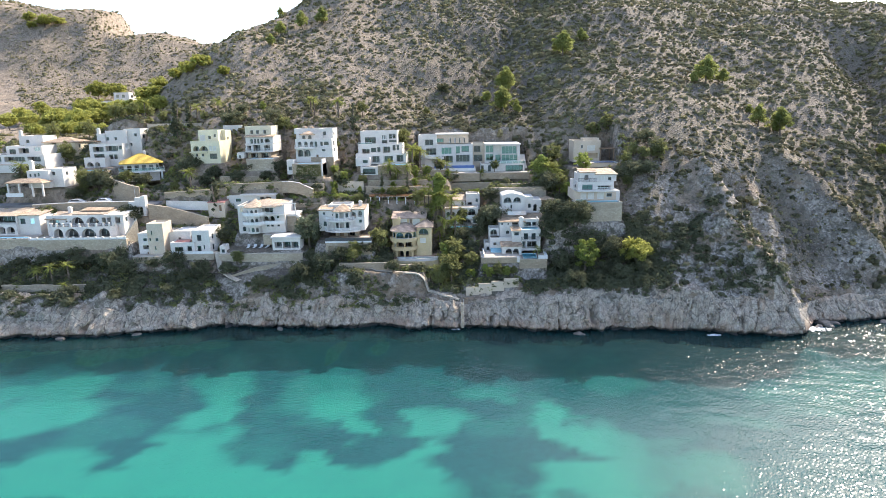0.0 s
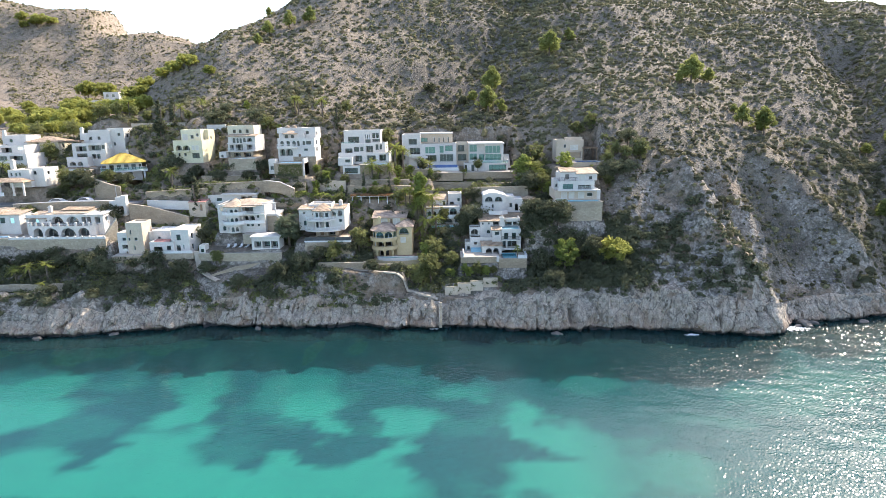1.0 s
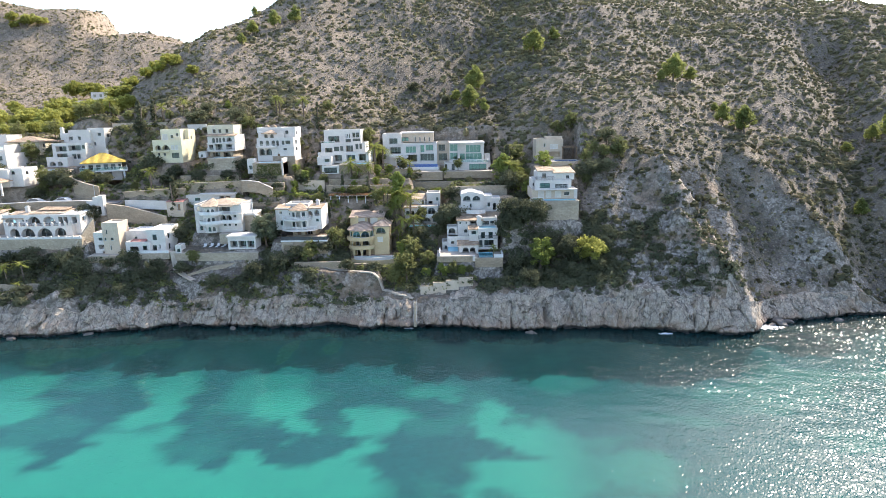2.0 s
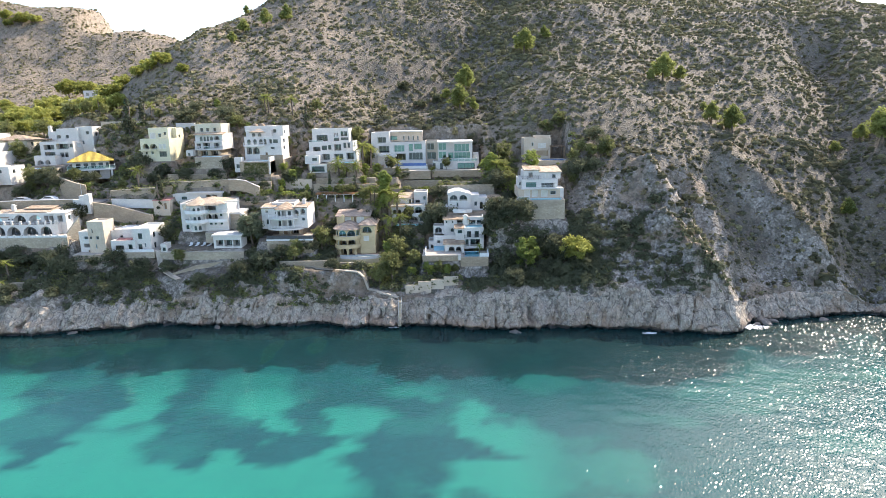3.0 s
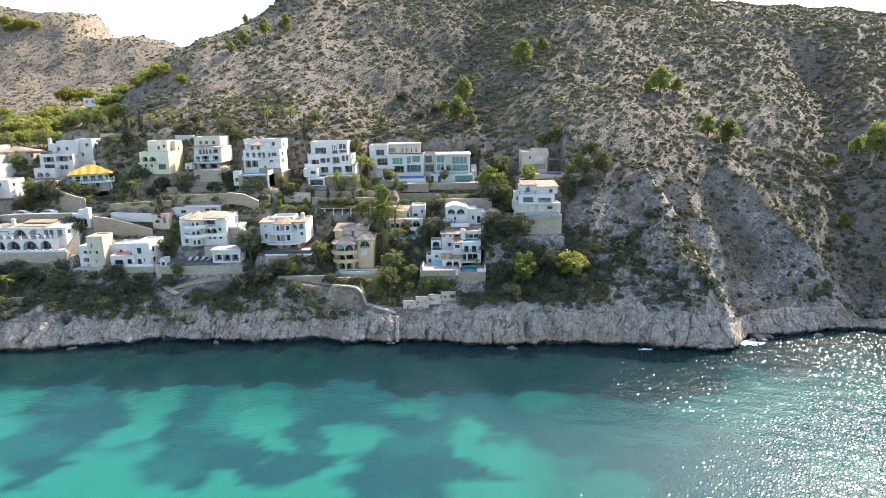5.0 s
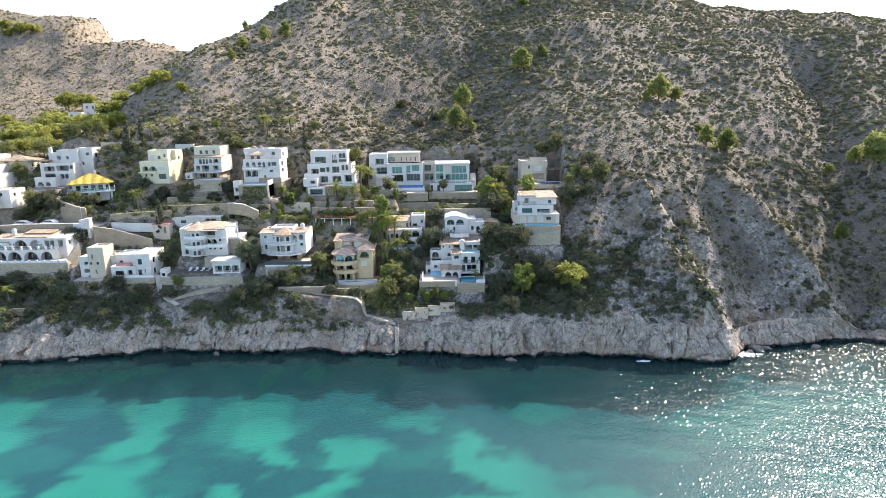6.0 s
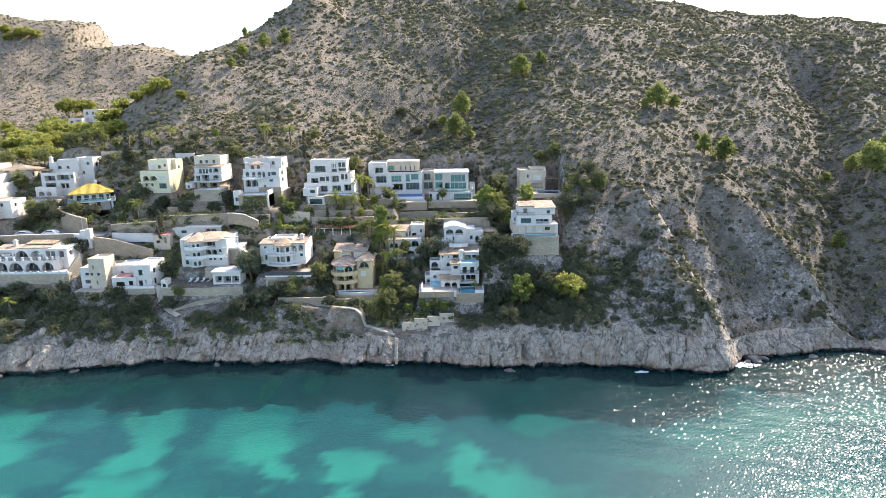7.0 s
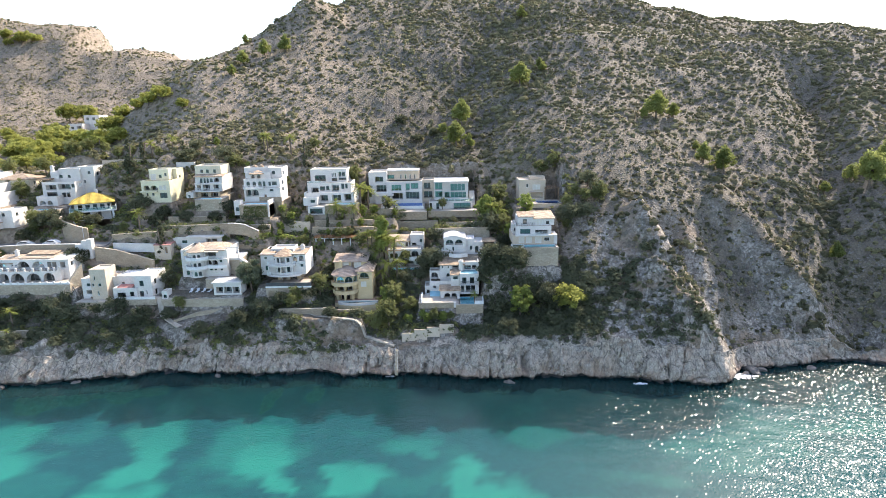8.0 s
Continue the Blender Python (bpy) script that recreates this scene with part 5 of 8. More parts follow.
for z, bx0, bx1 in ((2.16, 1.6, 10.8), (4.75, 1.9, 9.3)):
    prism(v, "balcony", M_white, bow(bx0, bx1, 0.45, 2, 2.5, 12), z - 0.35, z)
    rail(v, bow(bx0 + 0.1, bx1 - 0.1, 0.4, 0.4, 2.4, 12)[:13], z, 0.8, "bars", M_trim)
for x in (2.6, 8.6):
    box(v, "column", M_white, x - 0.16, x + 0.16, -1.1, -0.78, 2.16, 4.4)
shed(v, 0.26, 3.26, 0.5, 5, 7.23, 7.19, M_tile)
shed(v, 8.82, 11.67, 0.5, 5, 7.33, 7.39, M_tile)
walls(v, rect(2.14, 7.9, 3.5, 9), 6.98, 7.98, M_white, parapet=0.5)
chimney(v, 10.38, 4, 7.02, 1.6, 0.8)
terrace(v, 2.5, 13.79, -4.2, 2, -3.38, 0.08, M_stone, M_pave)
walls(v, rect(2.59, 5.51, -4.5, -3.9), -3.04, -0.31, M_stone_pale, {0: [(0.5, 2.0, -2.99, -1.05, "L")]}, deck=None, parapet=0.1)
rail(v, [(2.5, -4.1), (13.7, -4.1), (13.7, 1.5)], 0.14, 0.75, "solid", M_dark)
box(v, "paving_edge", M_trim, 2.4, 13.9, -4.3, -4.0, -0.25, 0.1)
v = villa("white villa with arched windows and rounded tiled roofs", -54.68, 152.00, 18.95, plot=(-0.14, 12.77, -1, 7, 0.0))
walls(v, rect(0.35, 12.28, 0.8, 10), -0.2, 7.01, M_white, {0: [(0.49, 1.46, 5.32, 6.71, "a"), (1.23-0.35, 1.76, 0.3, 1.61, "a"), (6.69-0.35, 9.06, 4.92, 6.56, "L"), (6.69-0.35, 7.75, 2.72, 4.22, "A"), (8.24-0.35, 9.31, 2.72, 4.22, "A"), (10.14-0.35, 10.52, 3.52, 4.32, "w"), (7.37-0.35, 7.85, 1.41, 2.17, "w"), (8.54-0.35, 8.96, 1.41, 2.17, "w"), (10.14-0.35, 10.52, 1.41, 2.17, "w"), (7.56-0.35, 10.62, 0.51, 1.11, "s")], 1: [(2, 3.5, 2.92, 4.17, "w")]}, deck=None, parapet=0.1)
oct_bay = bow(2.4, 6.3, 0.9, 2, 2.0, 5)
walls(v, oct_bay, 0.0, 6.71, M_white, {i: [(0.3, 1.3, 0.3, 1.61, "a"), (0.3, 1.3, 2.72, 3.92, "a"), (0.3, 1.3, 4.77, 6.11, "a")] for i in (1, 2, 3)}, deck=None, parapet=0.1)
fan_roof(v, oct_bay, 6.76, 1.7, 3.5, M_tile_pale, 0.5)
for z in (2.42, 4.77):
    prism(v, "balcony", M_white, bow(1.5, 7.6, 0.85, 3, 2.8, 12), z - 0.3, z)
    rail(v, bow(1.6, 7.5, 0.8, 0.8, 2.7, 12)[:13], z, 0.62, "solid")
    prism(v, "balcony", M_white, rect(7.3, 12.4, -0.1, 0.9), z - 0.25, z)
    rail(v, [(7.3, -0.02), (12.3, -0.02)], z, 0.6, "bars" if z > 4 else "solid")
box(v, "awning", M_beige, 6.6, 10.3, -0.3, 1.2, 6.55, 6.7, "tan canvas awning over the balcony")
for x in (10.9, 14.6):
    box(v, "post", M_white, x - 0.12, x + 0.12, 2.4, 2.64, 4.4, 7.0)
box(v, "beam", M_white, 10.7, 14.9, 2.35, 2.7, 7.0, 7.22)
box(v, "landing", M_white, 12.28, 14.9, 2.2, 9, 3.9, 4.4)
terrace(v, 12.28, 14.8, 2.4, 9, -0.5, 3.9, M_stone_pale, M_pave)
for i in range(12):
    box(v, "step", M_white, 14.9 + 0.24 * i, 14.9 + 0.24 * (i + 1), 2.2, 3.6, 3.5 - 0.19 * i, 4.3 - 0.19 * i)
terrace(v, 7.2, 15.4, -2.0, 1.0, -2.6, -0.1, M_stone_pale, M_pave)
hip(v, 2.64, 11.37, 1.0, 10, 6.87, 1.2, M_tile_pale)
walls(v, rect(-5.86, 7.41, 11, 17), 0, 8.25, M_white, {0: [(8.99, 10.19, 6.78, 7.73, "L"), (4.54--5.86, 11.96, 6.78, 7.73, "L"), (2.19, 3.76, 6.46, 7.41, "w")]})
prism(v, "eave", M_white, rect(-2.1, 7.62, 10.2, 17.2), 8.25, 8.52)
v = villa("long stone pool terrace with a white arcaded pavilion", -57.73, 145.40, 12.43, plot=(0.51, 21.04, 1, 6, 3.33))
terrace(v, 0.46, 21.04, 0, 6, -0.5, 2.67, M_stone_pale, M_pave, hole=(5.38, 13.12, 0.5, 3.2))
pool(v, 5.47, 13.02, 0.55, 3.1, 2.67)
walls(v, rect(13.46, 20.3, 1.2, 5.5), 2.96, 6.49, M_white, {0: [(0.57, 2.33, 3.73, 5.31, "L"), (16.02-13.46, 4.51, 3.64, 5.31, "L"), (18.21-13.46, 6.46, 3.64, 5.31, "L")]}, M_trim, 0.2)
prism(v, "eave", M_white, rect(13.18, 20.58, 0.8, 5.8), 6.29, 6.63)
walls(v, rect(0.65, 2.07, 0.3, 3), 2.57, 4.68, M_white, {0: [(0.3, 1.2, 2.87, 3.85, "w")]})
box(v, "garden_wall", M_stone, -0.78, 11.02, 5.8, 6.2, 2.67, 3.36)
v = villa("white cubic villa with a round-cornered ochre tower", -77.75, 146.50, 14.73, plot=(0.08, 18.22, -1, 5, 0.1))
walls(v, rect(2.74, 6.73, 0, 5), -0.3, 8.05, M_beige, {0: [(0.85, 1.24, 5.13, 6.3, "w"), (4.17-2.74, 1.85, 1.19, 2.38, "w"), (2.98-2.74, 0.81, 3.56, 4.39, "w"), (4.55-2.74, 2.57, 3.56, 4.39, "w")]}, M_roofdeck)
walls(v, rect(-0.18, 2.31, 1, 7), -0.3, 5.43, M_white, {0: [(1.14, 2.14, 3.36, 4.2, "w"), (1.41-0.46, 1.98-0.46+1.2, 1.38, 2.37, "L"), (2.17-0.46, 2.28, -0.42, 0.73, "d")]})
walls(v, rect(4.76, 7.77, 3, 9), -0.3, 5.27, M_white, {0: [(1.07, 1.99, 2.78, 3.88, "w"), (4.95-4.76, 1.26, -0.96, 1.67, "L")]})
walls(v, rect(7.67, 12.23, 3, 9), 2.97, 5.47, M_white, {0: [(1.2, 2.0, 3.18, 3.93, "w")]}, M_trim, 0.25)
walls(v, rect(8.55, 14.49, -0.8, 3.4), -0.2, 3.36, M_white, {0: [(1.0, 3.09, 0.71, 2.19, "g"), (12.05-7.97, 5.22, 1.11, 2.43, "w")]}, M_pave, 0.8)
shed(v, 8.44, 12.41, 0.5, 2.8, 2.97, 3.38, M_pink, 0.1, "salmon red sloping roof")
walls(v, rect(13.71, 18.08, 0, 8), -0.2, 6.2, M_white, {0: [(1.29, 2.33, 3.56, 4.98, "g"), (14.81-13.71, 2.09, 0.79, 2.28, "g"), (16.37-13.71, 3.04, 1.34, 2.48, "w")], 1: [(1.5, 2.8, 0.79, 2.28, "w"), (1.5, 2.8, 3.56, 4.98, "w")]}, M_trim, 0.3)
terrace(v, 8.57, 19.44, -1.8, 1, -0.84, 0.64, M_stone_pale, M_pave)
rail(v, [(8.67, -1.7), (19.34, -1.7)], 0.54, 0.7, "solid")
terrace(v, -0.52, 8.57, -2, 1, -1.48, 0.15, M_stone, M_pave)
v = villa("white villa with arched loggias over a stone base", -1.62, 161.00, 14.17, plot=(-0.29, 9.98, 0, 10, 2.67))
terrace(v, 1.04, 8.45, -2, 1, 0.32, 4.7, M_stone_pale, M_pave)
box(v, "pool_wall", M_poolwall, 1.24, 8.14, -2.15, -1.9, 3.6, 4.59, "pale blue tiled pool wall")
walls(v, rect(0.12, 8.7, 0, 9), 0.0, 6.49, M_white, {0: [(0.62, 1.44, 4.9, 6.01, "a"), (1.76-0.12, 2.52, 4.9, 6.01, "a"), (3.92-0.12, 6.88, 4.8, 6.33, "A"), (7.42-0.12, 8.22, 4.9, 6.12, "w")]}, parapet=0.1)
walls(v, rect(-0.03, 8.85, 0.2, 9), 6.44, 9.22, M_white, {0: [(0.35, 1.33, 6.7, 8.12, "a"), (1.56--0.03, 2.62, 6.7, 8.12, "a"), (3.1--0.03, 5.96, 6.8, 8.8, "A"), (6.18--0.03, 8.16, 6.8, 8.8, "A")]}, M_pave, 0.1)
prism(v, "balcony", M_white, bow(2.79, 8.55, 0.2, 1, 1.4, 8), 6.23, 6.49)
rail(v, bow(2.9, 8.44, 0.2, 0.2, 1.3, 8)[:9], 6.49, 0.7, "solid")
shed(v, -0.03, 3.1, 0.1, 3.5, 9.01, 9.09, M_tile)
walls(v, rect(-0.2, 5.33, 4, 9), 9.01, 10.74, M_white, {0: [(4.53, 5.28, 9.03, 10.31, "w")]}, deck=None, parapet=0.1)
shed(v, -0.2, 5.33, 4, 9, 10.74, 11.55, M_tile_pale)
walls(v, rect(5.74, 9.45, 5, 10), 7.96, 12.12, M_white, {0: [(2.54, 3.29, 9.87, 10.94, "w"), (0.4, 1.6, 8.47, 9.87, "L")]})
v = villa("low white house with two arches and a gabled front", 13.38, 160.00, 21.90, plot=(-0.25, 14.37, -2, 8, 0.0))
walls(v, rect(0.05, 6.11, 0, 7), -0.16, 4.41, M_white, {0: [(0.51, 2.57, 2.75, 4.2, "A"), (3.08-0.05, 5.1, 2.75, 4.2, "A"), (2.27-0.05, 2.83, 1.04, 2.24, "w")]}, deck=None, parapet=0.1)
bm = bmesh.new()
gable = [(-0.15, 4.3), (6.21, 4.3), (5.9, 4.6), (3.2, 5.3), (1.9, 5.3), (0.1, 4.75)]
lo, hi = [bm.verts.new((x, -0.02, z)) for x, z in gable], [bm.verts.new((x, 7.0, z)) for x, z in gable]
bm.faces.new(lo)
bm.faces.new(hi[::-1])
for i in range(len(gable)):
    j = (i + 1) % len(gable)
    bm.faces.new((lo[i], lo[j], hi[j], hi[i]))
part("gable", bm, M_white, v)
walls(v, rect(6.0, 10.44, 0.4, 6), -0.16, 3.5, M_white, {0: [(1.0, 1.8, 1.2, 2.4, "w"), (2.4, 3.4, 0.3, 2.3, "a")]}, M_white, 0.15)
walls(v, rect(6.0, 8.3, 0.45, 6), 3.45, 4.2, M_white, {}, M_white, 0.1)
for x in (10.7, 13.91):
    box(v, "post", M_white, x - 0.2, x + 0.2, 2, 2.4, 1.61, 3.13)
hip(v, 10.65, 14.02, 2, 6, 3.13, 0.7, M_tile)
rail(v, [(1.46, -1.8), (2.78, -2.4), (4.79, -2.4), (6.31, -1.6)], -0.16, 0.9, "solid")
v = villa("long white villa with two storeys of arches", -104.06, 152.00, 18.11, plot=(-4.13, 23.49, -4, 5, 0.0))
walls(v, rect(0.48, 20.34, 0.5, 9), 0.0, 5.97, M_white, {0: [(0.5, 3.4, 3.5, 5.3, "A"), (6.3, 9.6, 3.5, 5.5, "A"), (10.2, 13.6, 3.5, 5.5, "A"), (14.3, 15.4, 3.6, 5.3, "L"), (15.6, 16.7, 3.6, 5.3, "L"), (17.7, 19.0, 3.7, 5.3, "L"), (5.33-0.48, 5.43, 4.17, 4.66, "w"), (6.3-0.48, 6.4, 4.17, 4.66, "w")], 1: [(1, 2.4, 3.92, 5.14, "w")]}, deck=None, parapet=0.1)
walls(v, bow(1.79, 18.83, -0.8, 0.6, 1.2, 6), -0.1, 3.43, M_white, {1: [(0.3, 2.9, 0.5, 2.9, "A")], 2: [(0.25, 3.9, 0.5, 2.95, "A")], 3: [(0.25, 3.9, 0.5, 2.95, "A")], 4: [(0.3, 2.9, 0.5, 2.9, "A")]}, M_pave, 0.1)
rim = bow(1.79, 18.83, -0.8, 0.6, 1.2, 12)[:13]
rail(v, rim, 3.43, 0.75, "bars", M_dark)
for x, y in rim:
    box(v, "pier", M_white, x - 0.22, x + 0.22, y - 0.2, y + 0.2, 3.43, 4.35)
shed(v, 0.48, 5.57, 0.5, 6, 5.09, 6.18, M_tile_pale)
shed(v, 7.22, 15.75, 1.5, 7, 6.19, 6.47, M_tile_pale)
walls(v, rect(6.59, 15.17, 1.6, 7), 5.87, 6.19, M_white, deck=None, parapet=0.1)
shed(v, 15.75, 20.34, 0.5, 5, 5.97, 6.29, M_white)
shed(v, 8.0, 15.0, 3.6, 7, 6.75, 7.1, M_tile, 0.2)
chimney(v, 4.2, 5.0, 5.9, 1.3)
terrace(v, -1.28, 23.16, -4.6, 1, -7.0, 0.63, M_stone_pale, M_pave)
rail(v, [(-1.28, -4.5), (23.16, -4.5)], 0.63, 0.45, "solid")
for i in range(14):
    x = -1.0 + (22.79 - (-1.0)) * i / 13
    box(v, "post", M_white, x - 0.2, x + 0.2, -4.7, -4.3, 0.63, 1.4)
v = villa("white villa with a dark covered balcony and round arches", -123.83, 152.00, 18.36, plot=(0.57, 19.28, -4, 5, 0.0))
walls(v, rect(0.57, 12.48, 0.2, 9), 0.0, 3.54, M_white, {0: [(1.94, 4.13, 1.18, 3.05, "A"), (5.43-0.57, 6.81, 1.18, 3.05, "A"), (7.86-0.57, 8.85, 1.18, 3.05, "A"), (9.71-0.57, 11.33, 1.18, 3.05, "A")]}, parapet=0.1)
walls(v, rect(0.57, 12.48, 0.6, 9), 3.49, 5.97, M_white, {0: [(1.46, 5.83, 3.83, 5.63, "L"), (6.89-0.57, 11.67, 3.83, 5.63, "L")]}, deck=None, parapet=0.1)
shed(v, 0.57, 12.72, 0, 8, 5.97, 6.39, M_tile_pale)
walls(v, rect(11.89, 18.05, 1.2, 7), 0.0, 5.81, M_white, {0: [(1.0, 2.4, 3.46, 4.98, "w"), (3.6, 4.8, 3.46, 4.98, "w")]}, deck=None, parapet=0.1)
shed(v, 11.89, 18.05, 1.2, 7, 5.86, 6.34, M_tile_pale)
terrace(v, 1.92, 18.6, -4.6, 1, -7.0, 0.72, M_stone_pale, M_pave, hole=(6.66, 17.45, -4.2, -1.8))
pool(v, 6.75, 17.35, -4.1, -1.9, 0.72)
# ---------------------------------------------------------------- villas of the upper row
v = villa("long modern white villa with wide green-tinted glazing", -5.01, 182.00, 31.35, plot=(-4.8, 28.0, -1, 15, -0.86))
terrace(v, -0.54, 12.45, 0, 5, -0.98, 0.52, M_white, M_pave, hole=(0.36, 11.88, 0.2, 3))
pool(v, 0.48, 11.77, 0.25, 2.9, 0.63, M_pooldeep)
box(v, "pool_wall", M_pooldeep, 0.14, 12.0, -0.12, 0.0, 0.52, 1.32, "deep blue tiled overflow wall")
walls(v, rect(-2.74, 11.76, 5, 13), 0.52, 4.15, M_white, {0: [(2.09, 4.53, 1.23, 2.87, "L"), (2.37--2.74, 8.47, 1.7, 3.8, "L"), (6.66--2.74, 13.58, 1.82, 4.04, "L")]}, M_pave, 0.1)
prism(v, "canopy", M_white, rect(-2.39, 3.04, 3.6, 5.2), 3.02, 3.6)
terrace(v, -4.7, 15.4, 5.1, 14.9, -1.0, 0.5, M_stone, M_pave)
terrace(v, -4.7, 0.8, 6.52, 14.8, 0.4, 1.2, M_white, M_pave)
walls(v, rect(0.86, 11.76, 5.2, 13), 4.04, 7.28, M_white, {0: [(1.39, 4.52, 4.27, 6.24, "T"), (6.66-0.86, 7.08, 4.39, 6.59, "T"), (8.4-0.86, 9.75, 4.97, 6.65, "t")]}, M_roofdeck, 0.4)
walls(v, rect(-4.74, 0.87, 6.5, 15), 1.23, 10.06, M_white, {0: [(1.99, 4.5, 6.93, 8.67, "L"), (2.22, 5.38, 3.66, 6.0, "L")], 3: []})
walls(v, rect(0.56, 10.63, 9.5, 16), 7.28, 10.09, M_beige, {0: [(0.3, 2.37, 7.62, 8.8, "t"), (4.77-0.56, 4.68, 7.39, 8.92, "w"), (6.25-0.56, 6.16, 7.39, 8.92, "w"), (7.67-0.56, 7.58, 7.39, 8.92, "w"), (9.09-0.56, 9.01, 7.39, 8.92, "w")]}, M_roofdeck)
prism(v, "eave", M_white, rect(0.44, 10.75, 9.0, 16.2), 9.97, 10.32)
walls(v, rect(11.67, 15.54, 7, 15), 0.52, 7.39, M_beige, {0: [(0.5, 2.6, 4.58, 6.57, "L"), (0.5, 3.2, 1.75, 3.88, "L")]}, M_roofdeck)
walls(v, rect(15.48, 20.46, 4.6, 14), -0.86, 7.17, M_white, {0: [(0.23, 2.55, 4.62, 6.71, "T"), (15.71-15.48, 2.55, 2.17, 4.15, "T"), (18.61-15.48, 4.75, 2.05, 3.92, "T")]}, M_roofdeck)
walls(v, rect(20.23, 25.88, 3.6, 13), -0.86, 6.94, M_white, {0: [(0.2, 4.72, 4.18, 6.48, "T"), (0.2, 5.07, 2.09, 4.0, "T")], 1: [(1, 5, 4.18, 6.37, "t")]}, M_roofdeck)
prism(v, "eave", M_white, rect(15.39, 26.11, 3.2, 14), 6.94, 7.29)
walls(v, rect(13.99, 27.03, 0.5, 8), -0.86, 1.62, M_white, {0: [(0.12, 0.85, -0.91, 1.16, "g"), (16.15-13.99, 3.01, -0.91, 1.16, "g"), (21.36-13.99, 12.47, -0.63, 1.1, "t")]}, M_pave, 0.15)
rail(v, [(18.08, 0.6), (27.03, 0.6), (27.03, 5)], 1.5, 0.9, "glass")
stair(v, 26.28, 27.91, 2, -0.04, 9, 3.6)
terrace(v, -2.29, 13.45, -4, 0, -3.0, -0.63, M_stone, M_pave)
terrace(v, 13.69, 28.1, -3, 1, -2.62, -0.69, M_stone, M_pave)
v = villa("white terraced villa with stepped storeys and dark glazing", -25.73, 173.00, 31.25, plot=(-1.8, 14.1, 0, 18, 0.0))
walls(v, rect(0.22, 5.08, 0, 6), -0.27, 2.24, M_white, {0: [(0.6, 4.21, 0.16, 1.69, "g")]}, M_pave, 0.1)
terrace(v, 5.08, 14.13, 0.3, 6, -0.27, 2.46, M_stone, M_pave, hole=(7.91, 13.44, 0.8, 3.8))
pool(v, 8.02, 13.33, 0.85, 3.7, 2.46)
terrace(v, -1.7, 12.9, 6.0, 17.8, -0.4, 2.4, M_stone, M_pave)
walls(v, rect(-1.34, 2.7, 1.8, 5), 2.24, 4.55, M_white, {0: [(1.96, 3.49, 3.02, 4.01, "w")]}, M_trim)
walls(v, rect(-1.74, 12.91, 5, 14), 2.46, 5.56, M_white, {0: [(4.66, 6.88, 2.95, 4.78, "L"), (6.47--1.74, 10.77, 2.95, 4.78, "L"), (10.03--1.74, 13.82, 3.06, 5.01, "L")]}, M_pave, 0.6)
walls(v, rect(-1.34, 11.64, 8, 16), 5.01, 8.07, M_white, {0: [(1.13, 3.28, 4.92, 6.67, "L"), (2.39--1.34, 5.25, 5.71, 7.0, "g"), (4.25--1.34, 6.5, 5.82, 7.12, "g"), (5.95--1.34, 9.37, 5.43, 7.29, "L"), (8.77--1.34, 10.95, 6.16, 7.73, "g"), (9.95--1.34, 11.97, 6.27, 7.73, "g")], 1: [(1, 3, 6.27, 7.68, "w")]}, M_pave, 0.6)
walls(v, rect(-1.12, 9.84, 12, 19), 7.68, 11.68, M_white, {0: [(1.27, 4.56, 8.04, 9.87, "g"), (5.28--1.12, 6.75, 9.18, 10.55, "w"), (5.8--1.12, 7.27, 9.18, 10.55, "w"), (6.32--1.12, 7.79, 9.18, 10.55, "w"), (7.42--1.12, 9.4, 9.41, 10.83, "g"), (8.45--1.12, 10.5, 9.41, 10.83, "g"), (5.28--1.12, 7.96, 8.04, 9.01, "g"), (7.42--1.12, 10.73, 8.33, 9.07, "g")]}, M_roofdeck)
rail(v, [(-1.34, 8.1), (2.73, 8.1)], 8.07, 0.5, "glass")
v = villa("white villa with arches, small roof domes and a pool terrace", -44.09, 169.00, 30.90, plot=(-0.6, 10.8, 0, 17, 0.0))
terrace(v, 0.3, 8.77, 0, 6, -0.81, 3.96, M_stone, M_pave, hole=(1.28, 7.67, 0.6, 3.0))
pool(v, 1.39, 7.56, 0.65, 2.9, 3.96)
terrace(v, -0.4, 10.7, 6.0, 16.8, -0.8, 3.96, M_stone, M_pave)
ivy(v, 1.36, 8.13, 0, 0.54, 3.64, M_leaf, 3)
box(v, "gable_wall", M_white, 8.34, 8.77, -0.2, 5, 0.54, 5.12, "white side wall of the terrace")
walls(v, rect(-1.33, 0.59, 0.6, 3), 1.07, 5.08, M_white, {0: [(0.4, 1.4, 2.08, 3.32, "w")]})
walls(v, rect(0.06, 10.57, 6, 14), 3.96, 7.94, M_white, {0: [(0.55, 2.08, 5.54, 7.51, "A"), (2.3-0.06, 4.16, 5.54, 7.51, "A"), (7.45-0.06, 8.54, 6.85, 7.62, "w"), (5.75-0.06, 6.46, 4.72, 6.09, "d")], 1: [(2, 4, 6.63, 7.72, "w")]}, parapet=0.1)
box(v, "plinth", M_stone, 4.33, 10.79, 5.85, 6.0, 3.96, 5.32)
prism(v, "balcony", M_white, bow(-0.27, 5.86, 6.1, 8, 1.8, 8), 7.72, 8.1)
rail(v, bow(-0.16, 5.75, 6.1, 6.1, 1.7, 8)[:9], 8.1, 0.8, "bars", M_metal)
